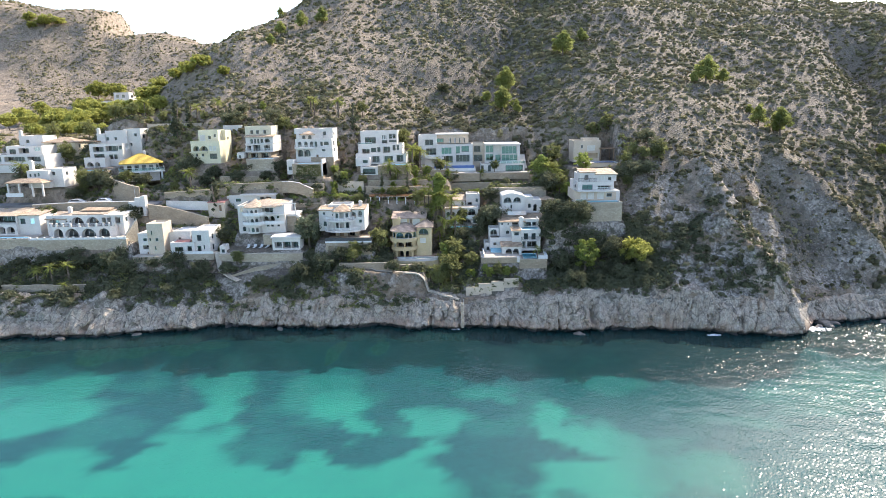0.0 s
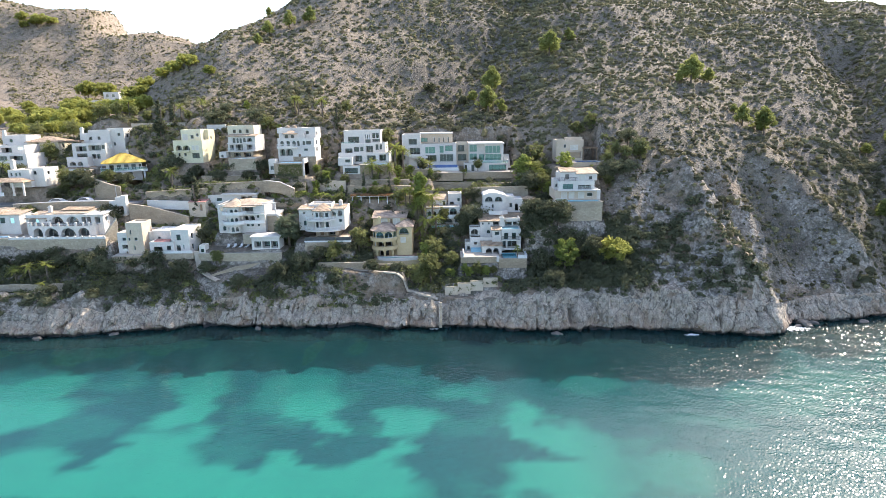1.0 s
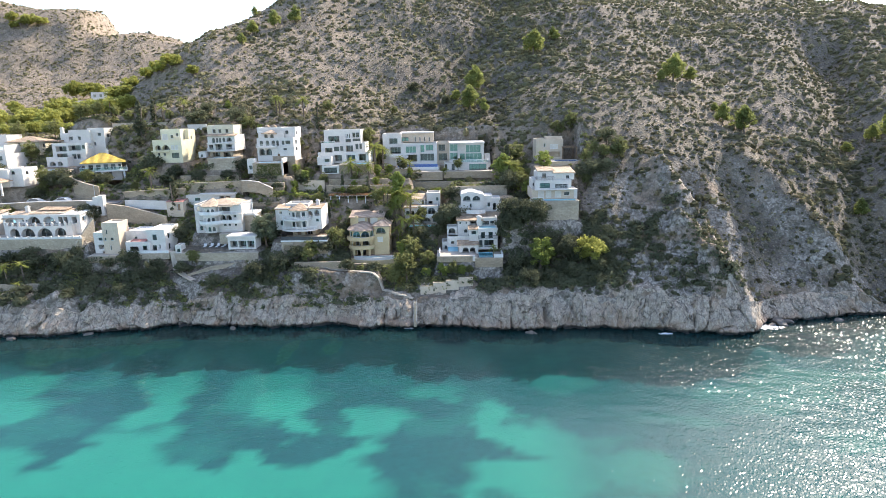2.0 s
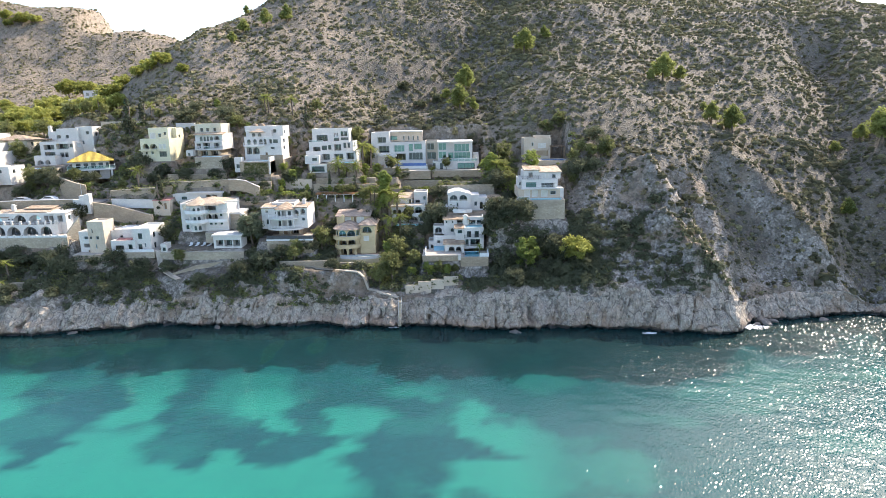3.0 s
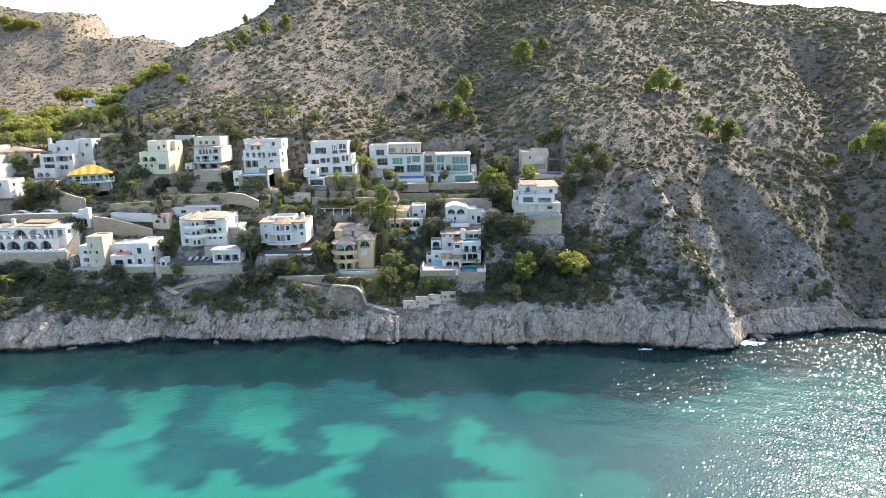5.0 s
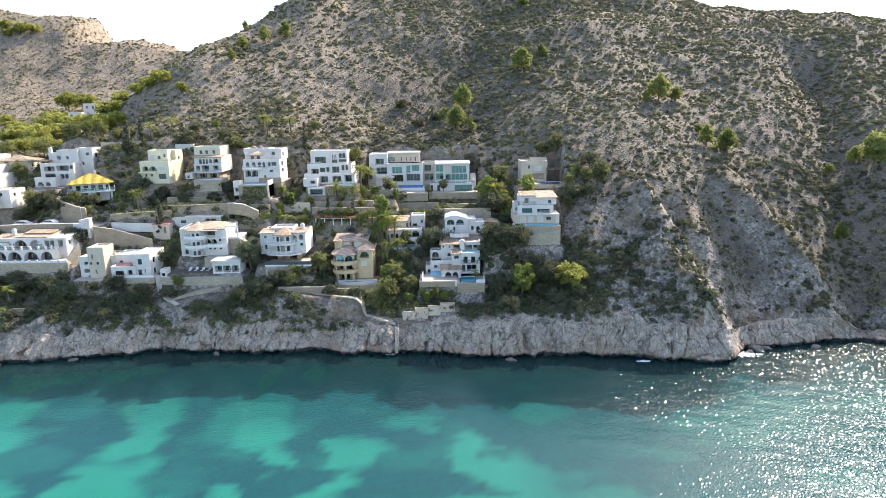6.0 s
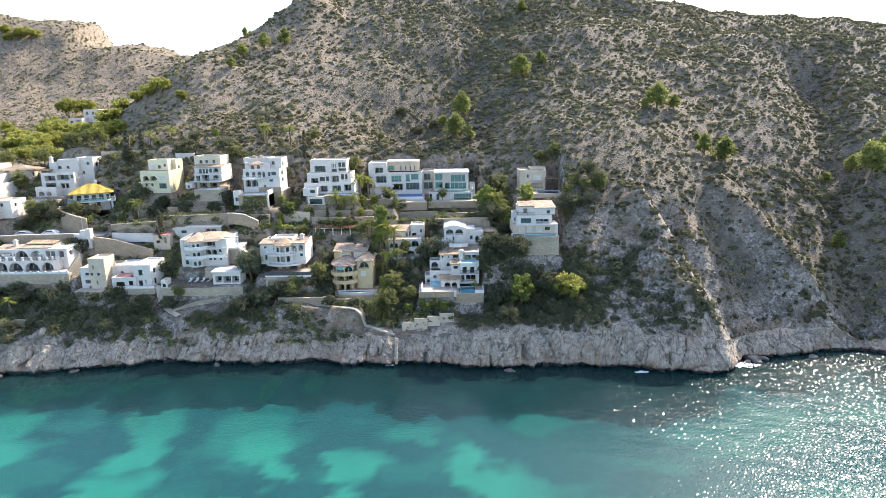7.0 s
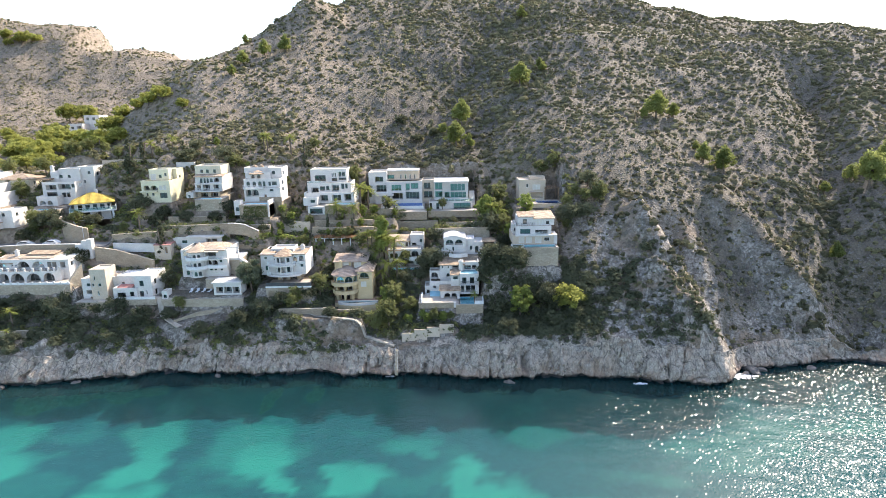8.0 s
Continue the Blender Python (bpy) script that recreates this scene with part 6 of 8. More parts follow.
walls(v, rect(-0.17, 10.29, 7, 15), 7.89, 10.43, M_white, {0: [(0.66, 1.76, 8.14, 9.78, "a"), (2.25--0.17, 3.52, 8.14, 9.78, "a"), (3.9--0.17, 5.18, 8.14, 9.78, "a"), (5.23--0.17, 6.28, 8.14, 9.78, "a"), (6.88--0.17, 7.87, 8.36, 9.67, "w"), (7.87--0.17, 9.58, 8.52, 9.67, "w")], 1: [(2, 4, 8.41, 9.67, "w")]}, M_pave, 0.4)
walls(v, rect(-0.52, 6.88, 10, 17), 10.05, 12.07, M_white, {0: [(1.62, 2.69, 10.2, 11.41, "a"), (2.79--0.52, 4.43, 10.2, 11.41, "a")]}, M_roofdeck)
fan_roof(v, bow(0.71, 4.63, 10, 11, 1.0, 4), 11.63, 0.9, 12)
walls(v, rect(6.02, 9.96, 11, 18), 10.05, 13.2, M_white, {0: [(1, 2, 11.25, 12.36, "w")], 1: [(1, 2.5, 10.97, 12.08, "w")]}, M_roofdeck)
walls(v, rect(-1.76, 5.53, 13, 18), 11.63, 13.21, M_white, {}, M_roofdeck)
for x in (1.12, 3.12):
    bm = bmesh.new()
    bmesh.ops.create_uvsphere(bm, u_segments=16, v_segments=8, radius=0.85, matrix=Matrix.Translation((x, 14, 13.12)))
    bmesh.ops.bisect_plane(bm, geom=bm.verts[:] + bm.edges[:] + bm.faces[:], plane_co=(0, 0, 13.12 - 0.2), plane_no=(0, 0, -1), clear_outer=True)
    part("dome", bm, M_tile, v, "small clay-tiled roof dome", True)
v = villa("narrow cream-white villa with a stone pool terrace", -57.75, 173.00, 32.84, plot=(-2.2, 7.8, 0, 14.5, 0.0))
terrace(v, 0.04, 7.71, 0, 6, -0.55, 3.16, M_stone_pale, M_pave, hole=(0.9, 7.28, 0.5, 2.6))
pool(v, 1.01, 7.17, 0.55, 2.5, 3.16)
terrace(v, -2.0, 6.4, 6.0, 14.4, -0.8, 3.16, M_stone_pale, M_pave)
walls(v, rect(-1.08, 5.59, 5, 14), 3.16, 4.93, M_stone_pale, {0: [(1, 3, 3.21, 4.49, "L"), (4, 6, 3.21, 4.49, "L")]}, parapet=0.1)
walls(v, rect(-1.42, 6.48, 4.8, 14), 4.88, 7.14, M_white, {0: [(0.45, 1.56, 5.21, 6.7, "L"), (0.81--1.42, 4.23, 5.15, 6.87, "L"), (3.92--1.42, 7.01, 5.32, 6.76, "L")]}, parapet=0.1)
prism(v, "balcony", M_white, bow(-1.64, 6.37, 4.8, 6, 1.4, 8), 4.88, 5.15)
rail(v, bow(-1.53, 6.26, 4.8, 4.8, 1.3, 8)[:9], 5.15, 0.8, "bars", M_metal)
walls(v, rect(-1.42, 6.48, 5.2, 14), 7.09, 9.4, M_white, {0: [(1.23, 2.12, 7.2, 8.74, "a"), (0.92--1.42, 3.06, 7.2, 8.74, "a"), (1.81--1.42, 3.95, 7.2, 8.74, "a"), (2.76--1.42, 5.12, 7.42, 8.74, "a"), (4.03--1.42, 7.01, 7.53, 8.74, "A")]}, M_pave, 0.4)
prism(v, "balcony", M_white, bow(-1.75, 6.48, 5.2, 6, 1.2, 8), 7.03, 7.31)
shed(v, -1.42, 6.48, 5.0, 7.5, 9.29, 9.74, M_tile)
walls(v, rect(-2.14, 5.51, 7.5, 15), 9.29, 12.16, M_cream, {0: [(1.46, 2.42, 9.9, 11.06, "w"), (1.01--2.14, 4.1, 9.9, 11.06, "w"), (3.14--2.14, 6.18, 9.9, 11.06, "w")]}, M_roofdeck)
walls(v, rect(-3.54, -1.55, 3, 7), 3.27, 4.9, M_white, {0: [(0.4, 1.2, 3.24, 4.23, "w")]})
v = villa("pale yellow villa with twin arches and shuttered windows", -75.67, 178.00, 34.62, plot=(0.3, 9.0, -1, 11.2, 0.0))
walls(v, rect(0.44, 8.88, 0, 10), 0.0, 3.45, M_yellow, {0: [(1.22, 1.89, 2.01, 2.9, "w"), (3.33-0.44, 3.67, 2.01, 2.9, "w"), (5.77-0.44, 7.44, 1.34, 2.84, "g")]}, parapet=0.1)
walls(v, rect(0.44, 8.88, 0.1, 10), 3.4, 6.44, M_yellow, {0: [(0.61, 2.44, 3.56, 5.06, "A"), (3.05-0.44, 4.83, 3.56, 5.06, "A"), (5.77-0.44, 6.22, 3.68, 5.0, "s"), (6.88-0.44, 7.33, 3.68, 5.0, "s")]}, M_pave, 0.6)
prism(v, "balcony", M_yellow, rect(0.33, 5.33, -1.0, 0.2), 3.18, 3.45)
walls(v, rect(1.67, 7.49, 3.2, 9), 6.33, 9.44, M_yellow, {0: [(0.4, 1.98, 6.21, 8.11, "s"), (4.44-1.67, 3.68, 6.77, 7.88, "w"), (6.14-1.67, 5.2, 7.33, 8.33, "w")]}, M_roofdeck)
walls(v, rect(5.58, 8.63, 6, 11), 0.0, 9.29, M_yellow, {0: [(1, 2, 5.87, 7.29, "w"), (1, 2, 3.02, 4.45, "w")], 1: [(1.5, 2.6, 5.87, 7.29, "w")]}, M_roofdeck)
walls(v, rect(5.27, 11.02, 14, 17), 3.43, 10.51, M_white, {0: [(0.8, 2.0, 7.34, 9.1, "w")]}, M_roofdeck)
v = villa("square villa with a yellow tiled pavilion roof and balcony", -90.69 - 3.3, 174.00, 29.85, 27, plot=None)
PLOTS.append((-90.69 - 12, -90.69 + 6, 174.00 - 1, 174.00 + 11, 29.85 - 2.4))
W, D = 10.3, 9.0
walls(v, rect(0.6, W - 0.6, 0.8, D), 0, 2.66, M_white, {0: [(1.0, 3.6, 1.3, 2.7, "g"), (5.6, 6.6, 1.0, 2.6, "w")], 3: [(1, 2.2, 1.2, 2.6, "w"), (4, 6.5, 1.0, 2.7, "L")]}, parapet=0.1)
prism(v, "balcony", M_trim, rect(-0.9, W + 0.9, -0.9, D + 0.6), 2.66, 3.04)
rail(v, [(-0.8, D), (-0.8, -0.8), (W + 0.8, -0.8), (W + 0.8, D)], 3.04, 0.95, "glass")
walls(v, rect(0.5, W - 0.5, 0.6, D), 3.04, 5.24, M_white, {0: [(0.8 + 1.9 * i, 2.1 + 1.9 * i, 3.21, 4.75, "w") for i in range(5)], 3: [(0.8 + 1.9 * i, 2.1 + 1.9 * i, 3.21, 4.75, "w") for i in range(4)]}, deck=None, parapet=0.1)
hip(v, 0.2, W - 0.2, 0.3, D, 5.24, 2.6, M_tile_yellow, 0.9, "bright yellow glazed tiles")
chimney(v, W * 0.62, D * 0.55, 5.24 + 1.6, 1.4, 0.7)
for x in (0.0, W * 0.45, W):
    box(v, "column", M_trim, x - 0.25, x + 0.25, -0.6, -0.1, -2.5, 2.77)
v = villa("large white stepped villa with deep balconies", -109.32, 181.00, 33.70, plot=(0.2, 14.6, -1, 14.2, 0.0))
walls(v, rect(0.59, 6.83, 0, 6.0), -0.17, 2.84, M_white, {0: [(0.73, 2.66, 0.17, 1.54, "A"), (3.71-0.59, 4.65, 0.17, 1.54, "A")]}, M_pave, 0.7)
walls(v, rect(0.83, 10.86, 3, 9.0), -0.17, 4.22, M_white, {0: [(1.21, 4.38, 2.32, 3.7, "g"), (6.48-0.83, 6.98, 2.03, 3.59, "w"), (7.98-0.83, 8.3, 2.03, 3.59, "w")]}, parapet=0.1)
walls(v, rect(0.83, 10.86, 3.1, 9.1), 4.16, 6.73, M_white, {0: [(1.04, 4.33, 4.28, 5.82, "L"), (5.73-0.83, 8.65, 4.45, 6.05, "L"), (9.71-0.83, 9.92, 4.91, 6.16, "w")], 1: [(2, 4, 4.91, 6.16, "w")]}, M_pave, 0.4)
walls(v, rect(4.02, 10.5, 7, 13.0), -0.17, 10.37, M_white, {0: [(0.12, 1.06, 7.45, 8.55, "w"), (6.61-4.02, 3.53, 7.45, 8.55, "w")]}, M_roofdeck)
walls(v, rect(9.3, 14.39, 8, 14.0), -0.17, 10.86, M_white, {0: [(1.2, 2.2, 5.58, 6.75, "w"), (3.0, 4.0, 8.51, 9.55, "w")], 1: [(1.5, 2.8, 7.92, 9.09, "w"), (4.5, 5.8, 7.92, 9.09, "w"), (2, 3.5, 5.0, 6.46, "w")]}, M_roofdeck)
walls(v, rect(1.37, 4.14, 7, 13.0), -0.17, 9.55, M_white, {}, M_roofdeck)
chimney(v, 1.6, 8, 9.38, 1.5)
prism(v, "canopy", M_wood, rect(-1.4, 2.39, 4, 8.0), 7.2, 7.55)
terrace(v, 0.16, 9.27, -5.5, 0, -1.86, -0.63, M_stone_pale, M_pave, hole=(2.26, 8.55, -5, -2))
pool(v, 2.37, 8.44, -4.9, -2.1, -0.63)
v = villa("low beige house behind a pale pool terrace", 36.15, 170.00, 32.71, plot=(-2.15, 10.72, 0, 16, 0.0))
terrace(v, 0.17, 10.56, 0, 7, -1.07, 1.12, M_beige, M_pave, hole=(3.67, 10.22, 0.5, 5))
pool(v, 3.78, 10.11, 0.55, 4.9, 1.12, M_pooldeep)
walls(v, rect(2.21, 6.4, 6.5, 12), 0.8, 3.63, M_beige, {0: [(0.4, 3.82, 1.87, 3.41, "L")]}, M_roofdeck, 0.1)
walls(v, rect(-0.71, 6.99, 8, 15), 0.8, 6.91, M_beige, {0: [(2.09, 2.75, 4.65, 5.7, "w"), (3.25--0.71, 6.16, 4.05, 5.48, "s")]}, M_roofdeck)
walls(v, rect(2.65, 7.23, 11, 15), 6.69, 7.43, M_beige, {}, M_roofdeck)
pergola(v, 6.67, 10.48, 6.5, 11, 1.12, 3.36, M_wood)
v = villa("white modern villa with broad covered terraces", -132.10, 178.00, 33.80, plot=(-5.6, 13.8, -2, 13, 0.0))
walls(v, rect(-5.51, 13.61, 0, 12), 0.0, 4.09, M_white, {0: [(7.21, 13.31, 2.08, 3.55, "L"), (8.63--5.51, 18.01, 2.08, 3.55, "L"), (1.67, 6.38, 2.08, 3.55, "L")]}, M_pave, 0.6)
walls(v, rect(-0.82, 10.0, 5, 13), 3.28, 6.39, M_white, {0: [(0.85, 2.84, 4.05, 5.44, "g"), (2.88--0.82, 6.83, 4.16, 5.72, "L"), (7.72--0.82, 10.36, 4.89, 6.0, "w")]}, M_roofdeck)
walls(v, rect(-2.07, 5.44, 13, 20), 3.28, 9.08, M_white, {0: [(2.07, 3.14, 6.79, 7.93, "w")]}, M_roofdeck)
chimney(v, -1.48, 13.5, 9.08, 1.2)
terrace(v, -4.82, 8.26, -3, 0.5, -0.82, 1.45, M_white, M_pave)
v = villa("ochre house with arched loggias and a tiled roof", -126.58, 190.00, 35.47, plot=(0.4, 10.4, -1, 8.2, 0.0))
walls(v, rect(0.57, 10.28, 0, 8), -0.12, 5.31, M_cream, {0: [(2.53, 3.83, 3.59, 5.08, "L"), (3.22-0.57, 4.18, 1.62, 3.13, "A"), (1.33-0.57, 1.35, 3.19, 3.93, "w")], 1: [(2, 3, 3.47, 4.62, "w")]}, deck=None, parapet=0.1)
hip(v, 0.57, 10.28, 0, 8, 5.31, 1.5, M_tile, 0.5)
v = villa("white house with small windows and a tall chimney", -116.55, 166.00, 29.58, plot=(-6.24, 10.41, -4, 10, 0.0))
walls(v, rect(0.53, 6.51, 0, 7), 0.0, 4.74, M_white, {0: [(0.52, 1.2, 3.0, 4.02, "w"), (2.35-0.53, 2.5, 3.0, 4.02, "w"), (3.39-0.53, 3.48, 3.1, 4.13, "w")]}, M_roofdeck)
walls(v, rect(5.58, 9.5, 1.5, 8), 0.0, 5.06, M_white, {0: [(0.8, 1.8, 3.26, 4.29, "w")], 1: [(1.5, 2.5, 3.1, 4.13, "w")]}, M_roofdeck)
chimney(v, 0.18, 3, 4.74, 2.2, 1.0)
for x in (-2.51, 0.53, 4.09, 6.88):
    box(v, "post", M_white, x - 0.2, x + 0.2, -4, -3.6, -1.81, 1.89)
hip(v, -2.61, 6.93, -4, 0, 1.89, 1.0, M_tile, 0.4)
rail(v, [(-3.02, -4.2), (1.55, -4.2)], -1.81, 0.9, "solid")
v = villa("small white villa among pines", -171.6, 303.00, 51.9, plot=(-1.03, 17.32, -2, 12, -0.5))
walls(v, rect(0.89, 7.71, 0, 8), -2, 3.39, M_white, {0: [(1, 2.5, 0.85, 2.12, "w"), (4, 6, 0.85, 2.29, "L")]}, M_roofdeck)
walls(v, rect(5.44, 13.02, 6, 14), -2, 7.35, M_white, {0: [(1, 2.5, 4.78, 6.33, "w"), (4, 5.5, 4.78, 6.33, "w")], 1: [(2, 4, 4.78, 6.33, "w")]}, M_roofdeck)
# ---------------------------------------------------------------- garden and road walls
WALLS_ROAD = [
    (-45.5, -34.9, 167, 25.2, 29.6, M_stone, "long tan rubble retaining wall above the road"),
    (11.0, 26.1, 167, 22.8, 27.8, M_stone_pale, "rubble retaining wall above the houses"),
    (-0.8, 11.6, 177, 23.9, 28.1, M_stone, "rubble terrace wall in the garden"),
    (14.1, 25.3, 176, 24.2, 27.9, M_stone_pale, "rubble terrace wall in the garden"),
    (-23.5, -6.2, 168, 24.4, 28.4, M_stone, "reddish rubble wall along the road"),
    (-23.4, -6.8, 171, 26.2, 29.8, M_stone, "rubble terrace wall with shrubs"),
    (-108.6, -83.6, 139.5, 5.8, 9.2, M_stone_pale, "long pale retaining wall above the cliff"),
]
WALLS_GARDEN = [
    (-27.3, -13.6, 143, 10.6, 12.9, M_stone, "rubble terrace wall below the garden"),
    (25.6, 29.9, 151, 20.4, 24.1, M_stone, "rubble wall beside the plinth"),
    (-96.0, -78.5, 196.5, 43.4, 45.9, M_beige, "low wall of the upper road"),
    (-17.4, -0.8, 177.5, 28.4, 31.7, M_stone, "rubble terrace wall in the garden"),
    (-18.0, -6.9, 143.5, 10.2, 12.5, M_stone, "rubble terrace wall below the garden"),
    (24.3, 30.8, 152, 19.9, 24.0, M_stone, "rubble wall beside the plinth"),
    (-29.0, -24.4, 170, 25.4, 29.7, M_beige, "tan rendered terrace wall beside the steps"),
    (-38.1, -29.1, 169.5, 25.4, 29.1, M_beige, "tan rendered wall along the road"),
    (-9.1, 0.1, 164, 22.9, 26.3, M_stone, "rubble terrace wall under the pergola"),
    (-65.0, -48.7, 171, 28.0, 31.4, M_stone, "rubble terrace wall in the garden"),
]


def garden_wall(x0, x1, y, z0, z1, mat, label):
    """A wall that steps and wavers slightly, with a coping, its foot in the ground."""
    w = thing("garden_wall", label, "wall", pose(x0, y, z0), "garden walls")
    n = max(2, int((x1 - x0) / 2.5))
    bm = bmesh.new()
    cap = bmesh.new()
    seed = x0 * 0.37 + y
    for i in range(n):
        a, b = (x1 - x0) * i / n, (x1 - x0) * (i + 1) / n
        dy = float(vnoise(seed + i * 0.35, 3.0)) * 0.5
        top = z1 - z0 + float(vnoise(seed + i * 0.5, 9.0)) * 0.18
        foot = min(0.0, ground_at(x0 + (a + b) / 2, y + dy - 0.6) - z0 - 0.6)
        box_in(bm, a, b + 0.05, dy, dy + 0.55, foot, top)
        box_in(cap, a - 0.02, b + 0.05, dy - 0.06, dy + 0.61, top, top + 0.1)
    part("masonry", bm, mat, w)
    part("coping", cap, M_white if mat == M_white else M_stone_pale, w)
    return w
# ---------------------------------------------------------------- road along the backs of the lower houses
PLOTS.append((-150, -79, 160.6, 166.4, 25.3))
BEDS += [(3.3, 15.7, 139.2, 142.0, 8.6), (3.3, 15.7, 135.5, 138.0, 6.0), (-77.4, -60.5, 163.4, 166.0, 28.0), (-63.4, -45.8, 165.2, 168.0, 29.8), (-96, -86, 168.5, 173.5, 29.0)]
for x0, x1, y, z0, z1, mat, label in WALLS_ROAD + WALLS_GARDEN:
    BEDS.append((x0, x1, y + 0.4, y + 3.0, z1 - 0.25))
    BEDS.append((x0, x1, y - 3.0, y + 0.2, z0 + 1.0))
make_ground()
make_cliff()
make_sea()
bm = bmesh.new()
box_in(bm, -150, -79, 160.9, 166.1, 25.0, 25.45)
box_in(bm, -150, -79, 160.6, 160.9, 25.0, 25.58)
lane = new("road", bpy.data.meshes.new("road"))
bm.to_mesh(lane.data)
bm.free()
lane.data.materials.append(M_road)
tagged(lane, "narrow grey asphalt lane behind the houses", "road", kind="structure")
for row in WALLS_ROAD + WALLS_GARDEN:
    garden_wall(*row)


def sloping_wall(pts, drop, mat, cap, label):
    """A wall along x, y, top points, with a coping that follows its fall."""
    w = thing("garden_wall", label, "wall", pose(*pts[0]), "garden walls")
    o = Vector(pts[0])
    bm, top = bmesh.new(), bmesh.new()
    for a, b in zip(pts, pts[1:]):
        a, b = Vector(a) - o, Vector(b) - o
        e = Vector((b.x - a.x, b.y - a.y)).normalized()
        nrm = Vector((-e.y, e.x, 0))
        for mesh, back, front, lo, hi in ((bm, 0.45, 0.0, -drop, 0.0), (top, 0.53, -0.08, 0.0, 0.14)):
            c = [q + nrm * k + Vector((0, 0, h)) for q in (a, b) for k in (front, back) for h in (lo, hi)]
            vs = [mesh.verts.new(q) for q in c]
            for f in ((0, 1, 5, 4), (2, 6, 7, 3), (1, 3, 7, 5), (0, 4, 6, 2), (0, 2, 3, 1), (4, 5, 7, 6)):
                mesh.faces.new([vs[i] for i in f])
    part("masonry", bm, mat, w)
    part("coping", top, cap, w)
    return w


sloping_wall([(-112, 160.3, 25.7), (-99.5, 160.2, 26.2), (-85.4, 159.6, 26.4)], 4.2, M_stone, M_white, "long tan wall with a pale coping along the lane")
sloping_wall([(-80.5, 159.4, 25.5), (-74.7, 159.2, 24.7), (-63.8, 157.0, 22.3)], 4.6, M_stone, M_stone_pale, "tan retaining wall falling away below the lane")
sloping_wall([(-77.4, 163.0, 28.1), (-69, 163.1, 28.6), (-60.5, 163.0, 28.9)], 2.8, M_stone, M_stone_pale, "tan rubble wall above the lane")
sloping_wall([(-76.4, 161.3, 26.1), (-64.9, 161.2, 25.7)], 2.2, M_white, M_white, "low white rendered wall beside the lane")
sloping_wall([(-63.4, 164.5, 30.0), (-55, 164.7, 30.1), (-45.8, 165.0, 30.4)], 4.2, M_stone, M_stone_pale, "tan rubble terrace wall above the lane")
sloping_wall([(-45.8, 164.6, 30.5), (-44.0, 164.0, 30.6), (-41.0, 164.0, 30.2), (-37.3, 164.0, 28.4)], 3.0, M_stone, M_white, "tan wall with a white coping falling along the steps")
sloping_wall([(-96.4, 172.0, 32.0), (-95.2, 169.0, 32.0), (-93.2, 167.4, 31.4), (-90.6, 166.5, 30.6), (-88.0, 166.2, 29.8), (-85.9, 166.4, 29.3)], 7.0, M_stone, M_stone_pale, "curved tan rubble wall below the pavilion")


def gateway(x, y, z):
    """A white rendered gate with a stepped top and a dark opening."""
    g = thing("gateway", "white rendered gateway with a stepped top beside the lane", "gate", pose(x, y, z))
    walls(g, rect(0, 4.4, 0, 1.6), -1.2, 2.7, M_white, {0: [(2.6, 3.7, -0.9, 1.4, "A")]}, M_white, 0.08)
    walls(g, rect(1.7, 4.4, 0.05, 1.6), 2.66, 3.7, M_white, {}, M_white, 0.08)
    box(g, "coping", M_white, 3.2, 4.45, -0.05, 1.65, 3.7, 4.1, soft=0.05)


gateway(-85.2, 158.7, 23.8)
sloping_wall([(-82.2, 146.6, 17.3), (-80.9, 148.8, 20.2), (-79.5, 151.2, 23.1)], 5.5, M_stone_pale, M_stone_pale, "tan wall of a ramp climbing beside the villa")
sloping_wall([(-44.6, 163.0, 24.9), (-35.2, 162.8, 24.6)], 2.6, M_stone, M_stone_pale, "tan garden wall behind the white villas")


def outbuilding(x, y, z):
    """A small rendered box with a flat red roof and a door."""
    o = thing("outbuilding", "small tan outbuilding with a flat red roof", "building", pose(x, y, z))
    walls(o, rect(0, 4.4, 0, 3.2), -1.5, 2.6, M_beige, {0: [(2.8, 3.6, 0.1, 2.0, "d")]}, None, 0.1)
    shed(o, 0, 4.4, 0, 3.2, 2.66, 3.0, M_pink, 0.1, "red flat roof")


outbuilding(-64.7, 160.0, 23.2)
sloping_wall([(-53.4, 142.5, 10.3), (-48.0, 144.0, 11.9), (-40.7, 145.4, 12.7)], 2.4, M_stone_pale, M_stone_pale, "pale dry-stone wall along the footpath")


def stepped_wall():
    """A beige wall whose top climbs in four steps towards the pool house."""
    w = thing("stepped_wall", "beige rendered retaining wall with a stepped top above the cliff", "wall", pose(3.3, 138, 4.0), "garden walls")
    bm, cap = bmesh.new(), bmesh.new()
    for x0, x1, dy, top in ((0.0, 3.0, 0.0, 4.0), (3.0, 6.0, 0.3, 4.75), (6.0, 9.0, 0.6, 5.15), (9.0, 12.4, 1.0, 5.7)):
        box_in(bm, x0, x1 + 0.03, dy, dy + 0.6, -2.0, top)
        box_in(cap, x0 - 0.03, x1 + 0.06, dy - 0.06, dy + 0.66, top, top + 0.1)
    part("masonry", bm, M_beige, w)
    part("coping", cap, M_stone_pale, w)


stepped_wall()
